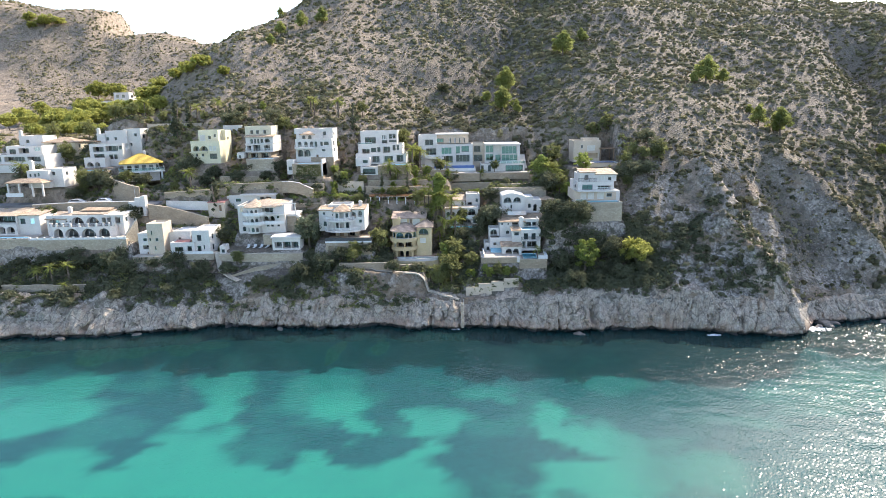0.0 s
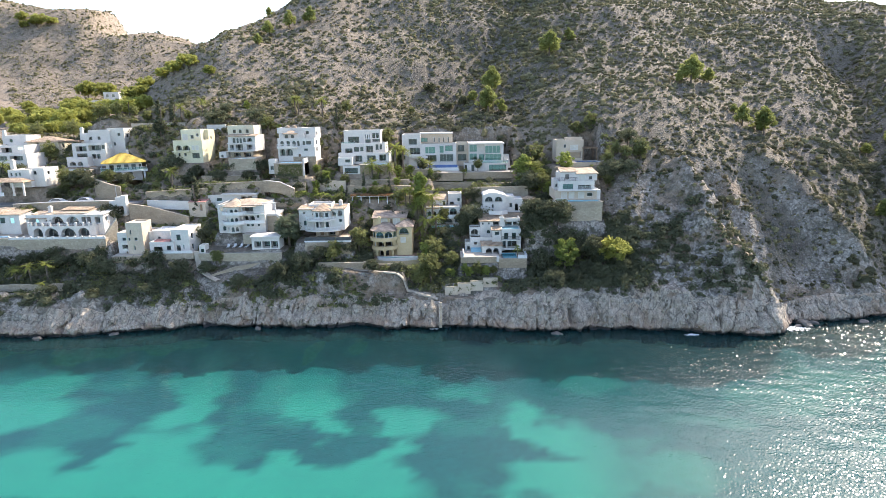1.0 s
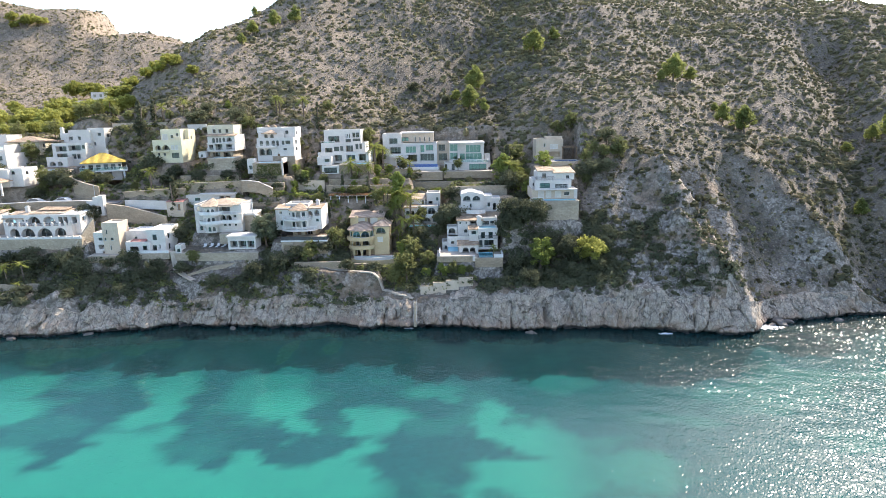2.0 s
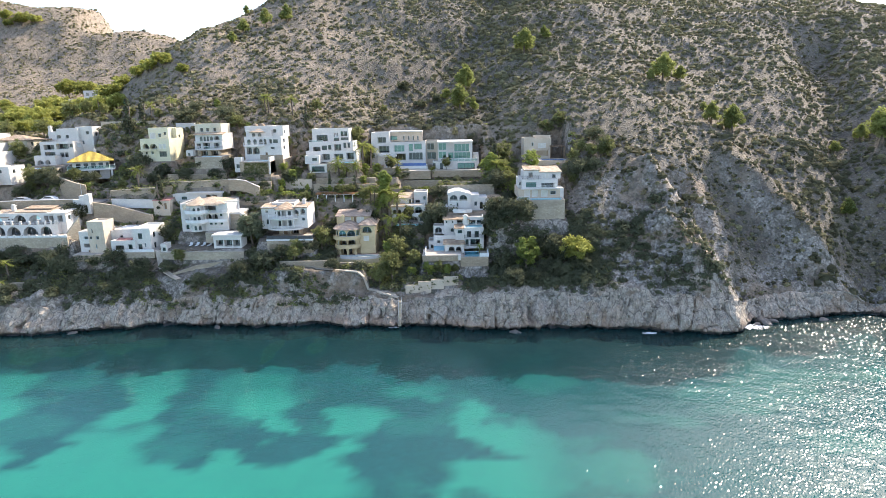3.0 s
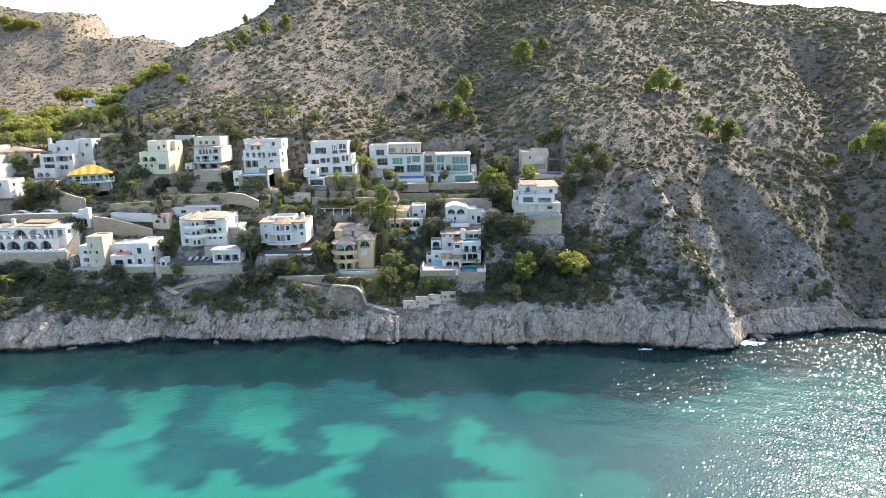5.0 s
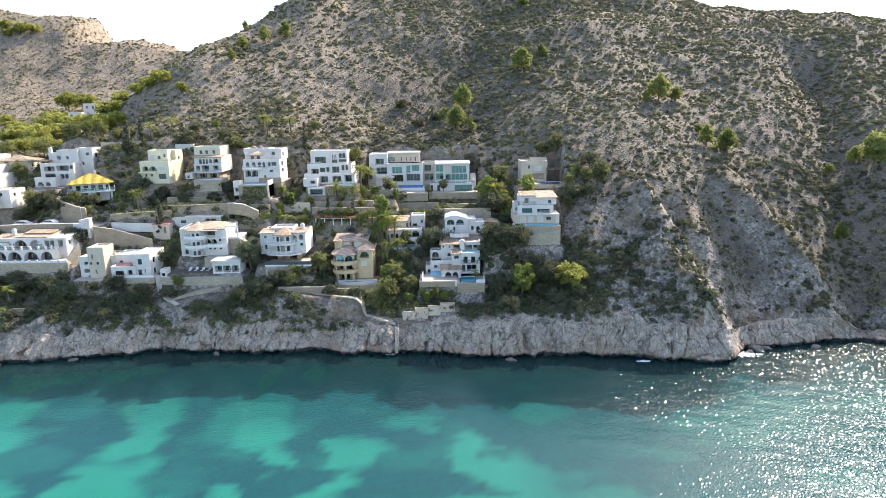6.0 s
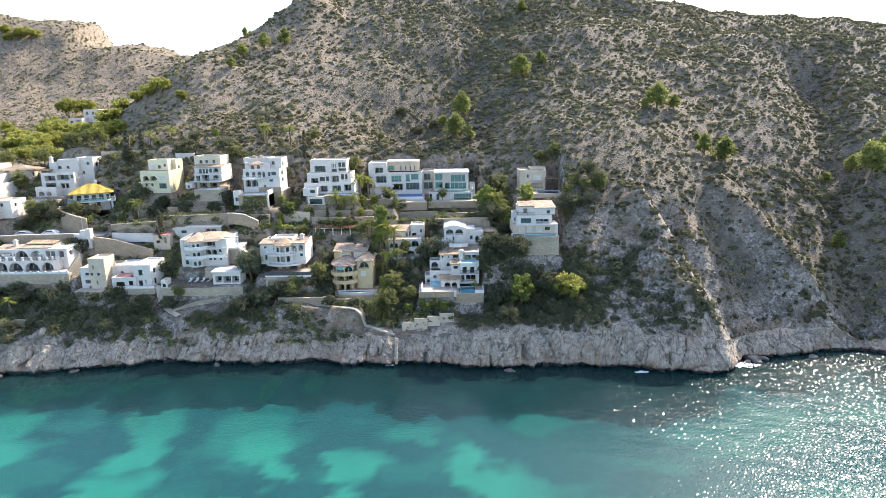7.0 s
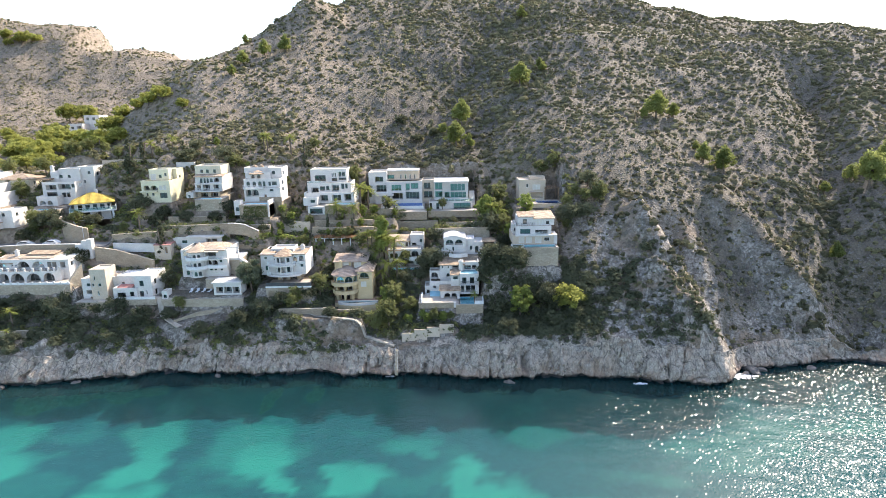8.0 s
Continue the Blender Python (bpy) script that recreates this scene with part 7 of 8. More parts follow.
# ---------------------------------------------------------------- trees: x, y, height
PINES_HILL = [(84, 208, 9.5), (97, 183, 8.6), (92, 187, 6.7), (92, 193, 3.2), (20, 224, 9.8), (18, 208, 9.0), (22, 208, 5.0), (13, 222, 4.6), (42, 237, 9.2), (51, 248, 4.9), (119, 161, 5.7), (135, 176, 11.7), (134, 183, 5.5), (-60, 263, 7.5), (-52, 266, 7.5), (-67, 254, 6.7), (-68, 244, 4.5), (-73, 279, 4.6), (49, 299, 6.5), (52, 246, 4.4), (90, 209, 5.2), (79, 206, 4.2), (142, 181, 8.6), (127, 183, 4.2)]
PINES_VALLEY = [(-126, 212, 5.5), (-133, 214, 5.2), (-120, 214, 5.0), (-141, 212, 4.8), (-115, 211, 4.2), (-147, 216, 5.0), (-138, 229, 8.5), (-148, 235, 7.4), (-151, 232, 5.6), (-136, 222, 4.2), (-141, 243, 9.3), (-135, 238, 7.9), (-132, 225, 4.6), (-142, 222, 4.0), (-178, 317, 9.5), (-169, 317, 10.0), (-160, 275, 8.0), (-153, 268, 7.0), (-129, 244, 7.3), (-138, 250, 8.3), (-120, 235, 7.0), (-113, 230, 7.5), (-106, 228, 5.8), (-116, 239, 7.0), (-118, 256, 7.3), (-105, 241, 4.5), (-99, 238, 5.0), (-92, 235, 6.0), (-81, 226, 4.2), (-113, 240, 4.3), (-170, 262, 6.2), (-163, 240, 6.3), (-176, 255, 7.5), (-168, 235, 6.7), (-176, 268, 6.0), (-156, 246, 6.8), (43.6, 141, 6.6), (-262, 415, 8.5), (-271, 415, 7.0), (-254, 417, 6.5), (-268, 411, 5.5)]
BRIGHT_TREES = [(25.9, 175, 10.5), (9, 142, 3.5), (13, 142, 3.5), (5, 142, 3.0), (-30, 171, 4.2), (-32, 168, 3.6), (-60, 200, 3.7), (32, 165, 5.5), (37, 165, 5.9), (31.8, 142, 9.2), (-10, 170, 3.5), (-16, 169, 2.7), (-25, 167, 2.5), (-32, 166, 2.5), (-38, 167, 2.8), (-19, 167, 2.4), (7, 172, 4.1), (28, 181, 5.7), (-10, 175, 4.2), (-7, 177, 4.2)]
LEAFY_TREES = [(0, 142, 7.6), (-3, 141, 6.0), (1, 148, 5.5), (-51, 190, 5.7), (-104, 171, 6.5), (-107, 170, 5.3), (-100, 173, 5.3), (56.2, 166, 6.0), (52, 166, 4.2), (47, 165.4, 4.6), (50, 169, 4.0), (46, 160, 3.5), (-8, 212, 3.6), (-24, 160, 4.8), (5, 146, 4.8), (11, 144, 4.2), (27, 171, 6.7), (30, 168, 6.0), (34, 165, 4.8), (-9, 161, 4.7), (-13, 166, 3.6), (-25, 171, 3.7), (-52, 148, 3.5), (-53, 158, 3.7), (-24, 144, 4.4), (-35, 168, 2.5), (15, 143, 2.7)]
DARK_TREES = [(36, 140, 4.0), (27, 145, 5.8), (29, 135, 4.4), (26, 151, 5.8), (40, 138, 4.5), (34, 137, 4.0), (45, 139, 3.6), (38, 144, 4.2), (-36, 141, 5.3), (-31, 144, 4.8), (-46, 139, 3.8), (-67, 144, 5.7), (-61, 142, 5.1), (-79, 143, 5.4), (-85, 145, 5.0), (-94, 147, 4.5), (-85, 166, 5.3), (-100, 177, 5.8), (-119, 190, 5.9), (-76, 176, 5.5), (-54, 192, 6.2), (52, 162, 4.3), (9, 159, 5.0), (7, 158, 4.3), (11, 166, 4.1), (26, 169, 6.3)]
DARK_BUSHES = [(-39.6, 152.0, 3.4), (-102, 145.5, 3.6), (-98, 146, 3.4), (-93, 145.6, 3.8), (-88, 145.8, 3.3), (-107, 145.4, 3.4), (-31.6, 172, 3.4), (-30.2, 170.6, 3.0), (29, 153, 4.8), (23, 161, 3.0), (-55, 143, 3.0), (-20, 147, 3.6), (-27, 145, 3.8), (-73, 147, 3.2), (-82, 148, 3.3), (-90, 136, 3.2), (-86, 139, 3.2), (-67, 138, 3.0), (-14, 141, 2.8), (-38, 138, 2.9), (-35, 147, 2.9), (-67, 193, 5.7), (-60, 172, 3.4), (-70, 172, 4.0), (-68, 175, 4.0), (-51, 172, 3.3), (-43, 168, 3.3), (-37, 169, 3.2), (1, 179, 3.3), (21, 174, 3.2), (16, 177, 2.8), (-3, 179, 2.9), (-23, 139, 2.8), (53, 140, 2.2), (60, 141, 2.0), (4, 224, 3.2), (10, 226, 3.3), (-2, 228, 4.1)]
CYPRESSES = [(-30, 193, 8.5), (-63, 161, 10.7), (-84, 190, 10.9), (-82, 195, 8.5), (-68, 193, 7.4), (-19, 168, 5.1), (-12, 167, 5.1), (-22, 161, 6.6), (27, 176, 10.4)]
PALMS = [(-73, 170, 6.6), (-45, 166, 3.9), (-41, 166, 3.9), (-17, 172, 6.3), (-11, 178, 8.8), (-9, 181, 7.2), (-2, 169, 9.5), (-4, 160, 7.8), (21, 161, 3.8), (24, 175, 4.2), (-81, 199, 6.2), (-74, 199, 5.4), (-92, 138, 3.7), (-43, 198, 5.8), (-121, 187, 7.3), (-98, 200, 5.4), (0, 169, 8.2), (-15, 173, 4.7), (-4, 180, 4.2), (9, 180, 3.4), (1, 156, 6.3), (-6, 161, 5.2)]
PALMS += [(-27.5, 145.6, 2.8), (-24.6, 145.4, 3.3), (-22.4, 145.6, 2.7), (-16, 160, 4.2), (-3, 155.5, 5.4), (-97, 141.5, 5.2), (-93, 141.8, 5.6), (-101, 142, 4.4)]
LEAFY_TREES += [(-118, 190, 6), (-117, 200, 6), (-104, 174, 3.5), (-106, 164, 4), (-77, 169, 3.5), (-18.4, 150, 6.6), (-35, 187, 5.5), (-11, 188, 6), (-15, 192, 7), (30, 179, 8), (47, 187, 6), (43, 187, 5), (0, 149, 6), (3, 169, 5), (-16, 165, 3.5), (-25, 164, 3.5), (-108, 200, 6), (-102, 199, 5), (-28, 200, 5), (-128, 199, 6), (13, 197, 4), (-16, 180, 3.5), (-3, 181, 3.5), (-47, 164, 3)]
DARK_TREES += [(-83, 187, 3.4), (-84, 191, 4), (-84, 166, 5), (-101, 179, 5), (-60, 153, 4.5), (3.5, 155, 3.6), (10, 159, 7), (30, 164, 5), (27, 152, 6), (30, 148, 6), (34, 147, 6.5), (38, 144, 6), (25, 148, 5), (49, 162, 5), (46, 162, 4.5), (-8, 160, 5), (-66, 198, 4), (-49, 174, 4), (-88, 185, 4), (-60, 172, 3.5), (-52, 172, 3.5), (23, 157, 5), (31, 149, 5), (41, 142, 5), (54, 172, 5), (56, 168, 4.5)]
BRIGHT_TREES += [(-1, 149, 5.5), (8, 143, 3.5), (13, 143, 3), (4, 143, 3), (36, 174, 7), (-33, 174, 3.5), (-13, 172, 2.5), (-1, 176, 3), (32, 145, 5), (-40, 181, 3)]
PALMS += [(-75, 176, 4), (-68, 176, 4), (-17, 172, 8), (-12, 184, 7), (-1, 177, 5), (-35, 196, 7), (-44, 198, 6), (-5, 160, 6), (-2, 156, 6), (-7, 161, 5), (27, 171, 8), (29, 171, 7), (-45, 167, 4), (-41, 168, 4), (9, 180, 4)]
LEAFY_TREES += [(28.5, 173, 7.5), (-101, 199.5, 4.6), (-97, 200.5, 4.2), (-106, 199.5, 5.0), (-92, 199, 4.4), (-88, 200, 3.8), (-78, 198, 3.6), (-118, 188, 7), (-103, 179, 5), (-118, 170, 4), (-103, 169, 4), (-91, 170, 5)]
DARK_TREES += [(-120, 188, 6), (-105, 167, 4), (-108, 162, 5), (-94, 168, 4.5), (-115, 160, 4)]


def foot(x, y):
    """The nearest place before a plot where a trunk can stand."""
    for i in range(40):
        if keep_off(np.array([float(x)]), np.array([float(y)]), 0.2)[0]:
            break
        y -= 0.4
    return x, y, ground_at(x, y)


def grove(models, rows, group, seed):
    """Trees of a few models, each turned and sized for its place."""
    r = random.Random(seed)
    first = []
    for i, (x, y, h) in enumerate(rows):
        model, tall = models[i % len(models)]
        at = pose(*foot(x, y), 0, 0, r.uniform(0, 360))
        s, w = h / tall, h / tall * r.uniform(0.9, 1.15)
        if i < len(models):
            tagged(model, group=group)
            first.append((model, at @ Matrix.Scale(s, 4)))
        else:
            copy_thing(model, at @ Matrix.Diagonal((w, w, s, 1)))
    for model, m in first:
        model.matrix_world = m


pines = [(tree(100 + i, "pine_tree", "yellow-green pine standing in the dry scrub", 8.0, 7.0, M_hillpine, "pine", 74, 64, 0.27), 8.0) for i in range(4)]
grove(pines, PINES_HILL, "pines on the hill", 1)
pines = [(tree(110 + i, "pine_tree", "broad dense yellow-green pine", 8.0, 9.5, M_pine, "round", 58, 64, 0.42), 8.0) for i in range(4)]
grove(pines, PINES_VALLEY, "broad pines", 2)
grove([(tree(120 + i, "garden_tree", "bright green leafy garden tree", 7.0, 4.4, M_bright, "round", 52, 64, 0.24), 7.0) for i in range(3)], BRIGHT_TREES, "bright garden trees", 3)
grove([(tree(130 + i, "garden_tree", "green leafy garden tree beside the houses", 7.0, 5.4, M_leaf, "round", 48, 60, 0.25), 7.0) for i in range(3)], LEAFY_TREES, "garden trees", 4)
grove([(tree(140 + i, "evergreen_tree", "dark evergreen tree on the slope", 6.0, 7.0, M_dusk, "round", 48, 60, 0.27), 6.0) for i in range(3)], DARK_TREES, "dark trees", 5)
grove([(tree(150 + i, "evergreen_bush", "dark rounded evergreen bush on the slope", 4.5, 6.0, M_dusk, "round", 48, 52, 0.27), 4.5) for i in range(2)], DARK_BUSHES, "dark bushes", 6)
grove([(tree(160 + i, "cypress_tree", "slender dark cypress in a garden", 8.0, 1.9, M_dusk, "column", 26, 50, 0.28), 8.0) for i in range(2)], CYPRESSES, "cypresses", 7)
grove([(palm(170 + i, 5.0, "fan-crowned palm in a garden"), 6.0) for i in range(3)], PALMS, "palms", 8)
tall = tree(180, "tall_tree", "tall narrow bright green tree beside the villas", 9.2, 4.6, M_bright, "pillar", 110, 90, 0.24)
tall.matrix_world = pose(*foot(-3.3, 160.8))
sage = tree(181, "candelabra_tree", "broad grey-green candelabra tree between two villas", 9.4, 6.8, M_sage, "round", 70, 80, 0.24)
sage.matrix_world = pose(*foot(-35.8, 150.4))
# ---------------------------------------------------------------- scrub and undergrowth
def band(x, y, ax, ay, bx, by, r):
    """1 on a line, fading out at the distance r from it."""
    return np.exp(-(along(x, y, ax, ay, bx, by)[0] / r) ** 2)


def plant_scrub():
    r = np.random.default_rng(11)
    n = 150000
    x, y = r.uniform(-380, 260, n), r.uniform(134, 530, n)
    d = y - shore_soft(x)
    in_view = (x > 30 - 0.78 * y) & (x < 70 + 0.75 * y) & (y < 350 + 180 * smooth(-60, -150, x))
    # thick scrub in the gully, the ravine and behind the upper houses, its dark tone partly painted shade; straw on the
    # crest; thin cover on the far hill
    lush_shade = np.maximum(band(x, y, 30, 200, 50, 290, 21), np.maximum(band(x, y, 110, 148, 132, 192, 11), 0.15 * band(x, y, -120, 200, 10, 200, 8)))
    lush_shade = np.maximum(lush_shade, 0.85 * band(x, y, 132, 192, 175, 250, 14))
    straw = np.maximum(band(x, y, 76, 268, 74, 220, 7), np.maximum(band(x, y, 74, 220, 86, 178, 6), band(x, y, 86, 178, 104, 149, 5)))
    straw = np.maximum(straw, band(x, y, -48, 250, -38, 285, 10))
    far = smooth(-120, -170, x) * smooth(280, 320, y)
    thick = 0.5 * fbm(x / 24, y / 24, 5.0, 3) + 0.5 * vnoise(x / 5, y / 5, 2.0) + 0.9 * lush_shade
    village = (x > -150) & (x < 34) & (y < 184)
    head = (x > 44) & (x < 80) & (d < 26)
    keep = in_view & (d > 5) & ~village & (thick + r.uniform(-1.0, 1.0, n) > -0.45 + 0.4 * head - 0.3 * smooth(36, 60, x) * smooth(18, 28, d) - 0.15 * smooth(-10, 20, x) + 0.12 * smooth(10, -40, x) * smooth(205, 225, y) * (1 - lush_shade)) & keep_off(x, y)
    keep &= r.random(n) < np.clip(1.6 - (y - 150) / 330, 0.6, 1)
    x, y, lush_shade, straw, far = x[keep], y[keep], lush_shade[keep], straw[keep], far[keep]
    k = len(x)
    s = (0.36 + 1.0 * r.random(k) ** 3.0) * (1.0 + 0.3 * smooth(160, 320, y)) * (1 + 0.25 * vnoise(x / 15, y / 15, 7.0)) * (1 + 0.35 * lush_shade) * (1 - 0.25 * far)
    # the gully's darker bushes partly imitate shade, the shift to the right imitates haze
    tone = r.random(k) + 0.16 * smooth(-20, 30, x) - 0.06 + 0.22 * vnoise(x / 20, y / 20, 3.0) + 0.42 * lush_shade * (r.random(k) < 0.8) * (1 - straw) + 0.75 * straw * (r.random(k) < 0.6) - 0.1 * far - 0.28 * smooth(15, -15, x) * smooth(240, 215, y)
    tone = np.where((lush_shade > 0.25) & (straw < 0.4), np.minimum(tone, 1.0), tone)
    n = 1500
    bx, by = r.uniform(-150, 20, n), r.uniform(184, 222, n)
    q = keep_off(bx, by) & (vnoise(bx / 7, by / 7, 4.0) + r.uniform(-0.8, 0.8, n) > -0.35)
    x, y, s = np.append(x, bx[q]), np.append(y, by[q]), np.append(s, r.uniform(0.5, 1.3, q.sum()))
    tone = np.append(tone, r.uniform(-0.5, 0.75, q.sum()))
    for lo, hi, mat, label, seed in ((-9, 0.48, M_scrub, "low dry olive scrub over the hillside", 12), (0.48, 1.05, M_bush, "dark evergreen bushes over the hillside", 13), (1.05, 9, M_straw, "straw-coloured dry bushes over the hillside", 14)):
        q = (tone >= lo) & (tone < hi)
        near = q & (((y < 178) & (x > 30)) | ((y < 218) & (x < 30)))
        scatter("scrub", label, "scrub", x[q & ~near], y[q & ~near], s[q & ~near], mat, 15, 0.3, seed, 0.95, 3, 1.0)
        scatter("scrub", label + " near the houses and headland", "scrub", x[near], y[near], s[near] * 1.1, mat, 26, 0.24, seed + 50, 0.95, 4, 1.0)


def plant_tufts():
    """Small dry tufts between the shrubs."""
    r = np.random.default_rng(16)
    n = 150000
    x, y = r.uniform(-300, 230, n), r.uniform(140, 420, n)
    d = y - shore_soft(x)
    keep = (x > 30 - 0.78 * y) & (x < 70 + 0.75 * y) & (y < 330 + 100 * smooth(-60, -150, x)) & (d > 6) & ~((x > -150) & (x < 34) & (y < 184)) & keep_off(x, y)
    keep &= r.random(n) < 0.55 + 0.4 * vnoise(x / 9, y / 9, 8.0)
    x, y = x[keep], y[keep]
    tone = r.random(len(x)) + 0.3 * vnoise(x / 25, y / 25, 5.0)
    for lo, hi, mat, label, seed in ((-9, 0.6, M_scrub, "small olive tufts between the shrubs", 17), (0.6, 9, M_straw, "small straw-coloured tufts of dry grass", 18)):
        q = (tone >= lo) & (tone < hi)
        scatter("tufts", label, "grass", x[q], y[q], r.uniform(0.18, 0.42, q.sum()), mat, 8, 0.34, seed, 1.0, 3)


PATHS = [[(-59.0, 147.4), (-58.0, 146.0), (-56.3, 143.7), (-51.2, 140.8)], [(-53.6, 142.4), (-48.0, 144.0), (-40.7, 145.2)], [(-24, 144.5), (-17.8, 142.6), (-12.3, 141.2), (-6.6, 139.5), (1.7, 136.5)], [(3.3, 136.9), (15.7, 138.0)]]


def off_paths(x, y, margin):
    """True away from the footpaths and the ground just before them."""
    free = np.ones(len(x), bool)
    for pts in PATHS:
        for (ax, ay), (bx, by) in zip(pts, pts[1:]):
            for shift in (0.0, -1.5):
                free &= along(x, y, ax, ay + shift, bx, by + shift)[0] > margin
    return free


def plant_village():
    r = np.random.default_rng(21)
    n = 15000
    x, y = r.uniform(-150, 50, n), r.uniform(136, 200, n)
    keep = keep_off(x, y, 0.9) & off_paths(x, y, 1.3) & ((x < 36) | (y < 146) | (y > 168)) & (r.random(n) < 0.9 - 0.85 * smooth(178, 189, y - 16 * smooth(-70, -92, x))) & (fbm(x / 9, y / 9, 1.0, 2) + r.uniform(-0.8, 0.8, n) > -0.75)
    x, y = x[keep], y[keep]
    s = r.uniform(0.5, 1.4, len(x)) * (1 + 0.6 * (r.random(len(x)) > 0.88))
    k = r.random(len(x)) * (0.8 + 0.2 * smooth(20, 26, y - shore_line(x))) + 0.2 * vnoise(x / 8, y / 8, 5.0) * smooth(20, 26, y - shore_line(x))
    for lo, hi, mat, label, seed in ((-9, 0.34, M_dusk, "dark evergreen garden shrubs between the houses", 31), (0.34, 0.84, M_leaf, "green garden shrubs between the houses", 32), (0.84, 9, M_bright, "bright green garden shrubs between the houses", 33)):
        q = (k >= lo) & (k < hi)
        scatter("undergrowth", label, "shrubs", x[q], y[q], s[q], mat, 40, 0.26, seed, 1.0, 4, 0.5)
    # dark thicket between the cliff and the lower houses: low cover and taller round bushes
    n = 4500
    x = r.uniform(-150, 76, n)
    y = shore_line(x) + r.uniform(3.8, 22, n)
    keep = keep_off(x, y, 0.5) & off_paths(x, y, 1.3) & (fbm(x / 8, y / 5, 6.0, 3) + r.uniform(-0.5, 0.5, n) > 0.0 + 0.25 * smooth(44, 60, x))
    x, y = x[keep], y[keep]
    s = r.uniform(0.5, 1.3, len(x))
    scatter("thicket", "dark low thicket above the sea cliff", "shrubs", x, y, s, M_dusk, 52, 0.25, 41, 0.95, 4, 0.5)
    n = 1900
    x = r.uniform(-150, 76, n)
    y = shore_line(x) + r.uniform(5, 24, n)
    x[-60:], y[-60:] = r.uniform(19, 34, 60), r.uniform(143, 158, 60)
    x[-260:-60], y[-260:-60] = r.uniform(23, 50, 200), r.uniform(136, 152, 200)
    keep = keep_off(x, y, 1.4) & off_paths(x, y, 2.4) & (fbm(x / 9, y / 6, 2.0, 3) + r.uniform(-0.5, 0.5, n) > -0.05 - 0.5 * smooth(22, 26, x) * smooth(50, 46, x) + 0.3 * smooth(48, 60, x))
    x, y = x[keep], y[keep]
    s = r.uniform(1.3, 2.6, len(x))
    scatter("thicket", "tall rounded dark bushes above the sea cliff", "shrubs", x, y, s, M_dusk, 130, 0.23, 42, 0.95, 4, 0.5)


def scatter_rocks():
    """Loose pale stones on the hill and crags above the cliff."""
    r = np.random.default_rng(51)
    n = 34000
    x, y = r.uniform(-260, 230, n), r.uniform(138, 380, n)
    keep = (np.abs(x) < 60 + 0.75 * y) & (y - shore_line(x) > 4) & keep_off(x, y) & (fbm(x / 18, y / 18, 9.0, 3) + r.uniform(-0.9, 0.9, n) > 0.0)
    keep &= ~((x > -150) & (x < 34) & (y < 200) & (r.random(n) < 0.7))
    x, y = x[keep], y[keep]
    m = len(x)
    s = r.uniform(0.1, 0.3, m) * (1 + 1.3 * (r.random(m) > 0.95))
    z = land(x, y)
    corner = np.array([(-1, -1, -0.6), (1, -1, -0.6), (1, 1, -0.6), (-1, 1, -0.6), (-0.6, -0.7, 0.6), (0.7, -0.5, 0.7), (0.6, 0.7, 0.55), (-0.7, 0.6, 0.75)])
    v = corner[None] * (1 + r.uniform(-0.35, 0.35, (m, 8, 3))) * s[:, None, None] * np.array([1.2, 1, 0.9])
    a = r.uniform(0, 6.28, m)
    c, q = np.cos(a)[:, None], np.sin(a)[:, None]
    v = np.stack([v[..., 0] * c - v[..., 1] * q, v[..., 0] * q + v[..., 1] * c, v[..., 2]], -1) + np.stack([x, y, z], -1)[:, None]
    f = np.array([(4, 5, 6, 7), (0, 1, 5, 4), (1, 2, 6, 5), (2, 3, 7, 6), (3, 0, 4, 7)])
    faces = (np.arange(m)[:, None, None] * 8 + f[None]).reshape(-1, 4)
    me = bpy.data.meshes.new("rocks")
    me.from_pydata(v.reshape(-1, 3).tolist(), [], faces.tolist())
    me.materials.append(M_rock)
    tagged(new("rocks", me), "pale limestone boulders scattered on the slope", "rocks", kind="stuff")


M_rock = mottled("limestone", (0.17, 0.15, 0.127), (0.3, 0.265, 0.225), 0.8, 0.95, 5.0, 0.04)
plant_scrub()
plant_tufts()
plant_village()
scatter_rocks()
# ---------------------------------------------------------------- paths, foam, boulders, cars, hedges and small things
def drape(name, label, pts, width, mat, lift=0.05, steps=8):
    """A narrow path laid over the ground."""
    p = []
    for a, b in zip(pts, pts[1:]):
        p += [Vector(a) + (Vector(b) - Vector(a)) * i / steps for i in range(steps)]
    p.append(Vector(pts[-1]))
    bm = bmesh.new()
    rows = []
    for i, q in enumerate(p):
        e = (p[min(i + 1, len(p) - 1)] - p[max(i - 1, 0)]).normalized()
        s = Vector((-e.y, e.x)) * width / 2
        z = max(ground_at(q.x, q.y), ground_at((q + s).x, (q + s).y), ground_at((q - s).x, (q - s).y)) + lift
        rows.append([bm.verts.new((c.x, c.y, h)) for c, h in ((q - s, z - 0.3), (q - s, z), (q + s, z), (q + s, z - 0.3))])
    for a, b in zip(rows, rows[1:]):
        for i in range(3):
            bm.faces.new((a[i], a[i + 1], b[i + 1], b[i]))
    me = bpy.data.meshes.new(name)
    bmesh.ops.recalc_face_normals(bm, faces=bm.faces)
    bm.to_mesh(me)
    bm.free()
    me.materials.append(mat)
    return tagged(new(name, me), label, "path", kind="structure")


M_path = mottled("pale_path", (0.40, 0.34, 0.27), (0.54, 0.47, 0.38), 0.8, 0.95, 5.0, 0.02)
drape("footpath", "pale stony footpath down to the shore", [(-24, 144.5), (-17.8, 142.6), (-12.3, 141.2), (-6.6, 139.5), (1.7, 136.5)], 0.9, M_path)
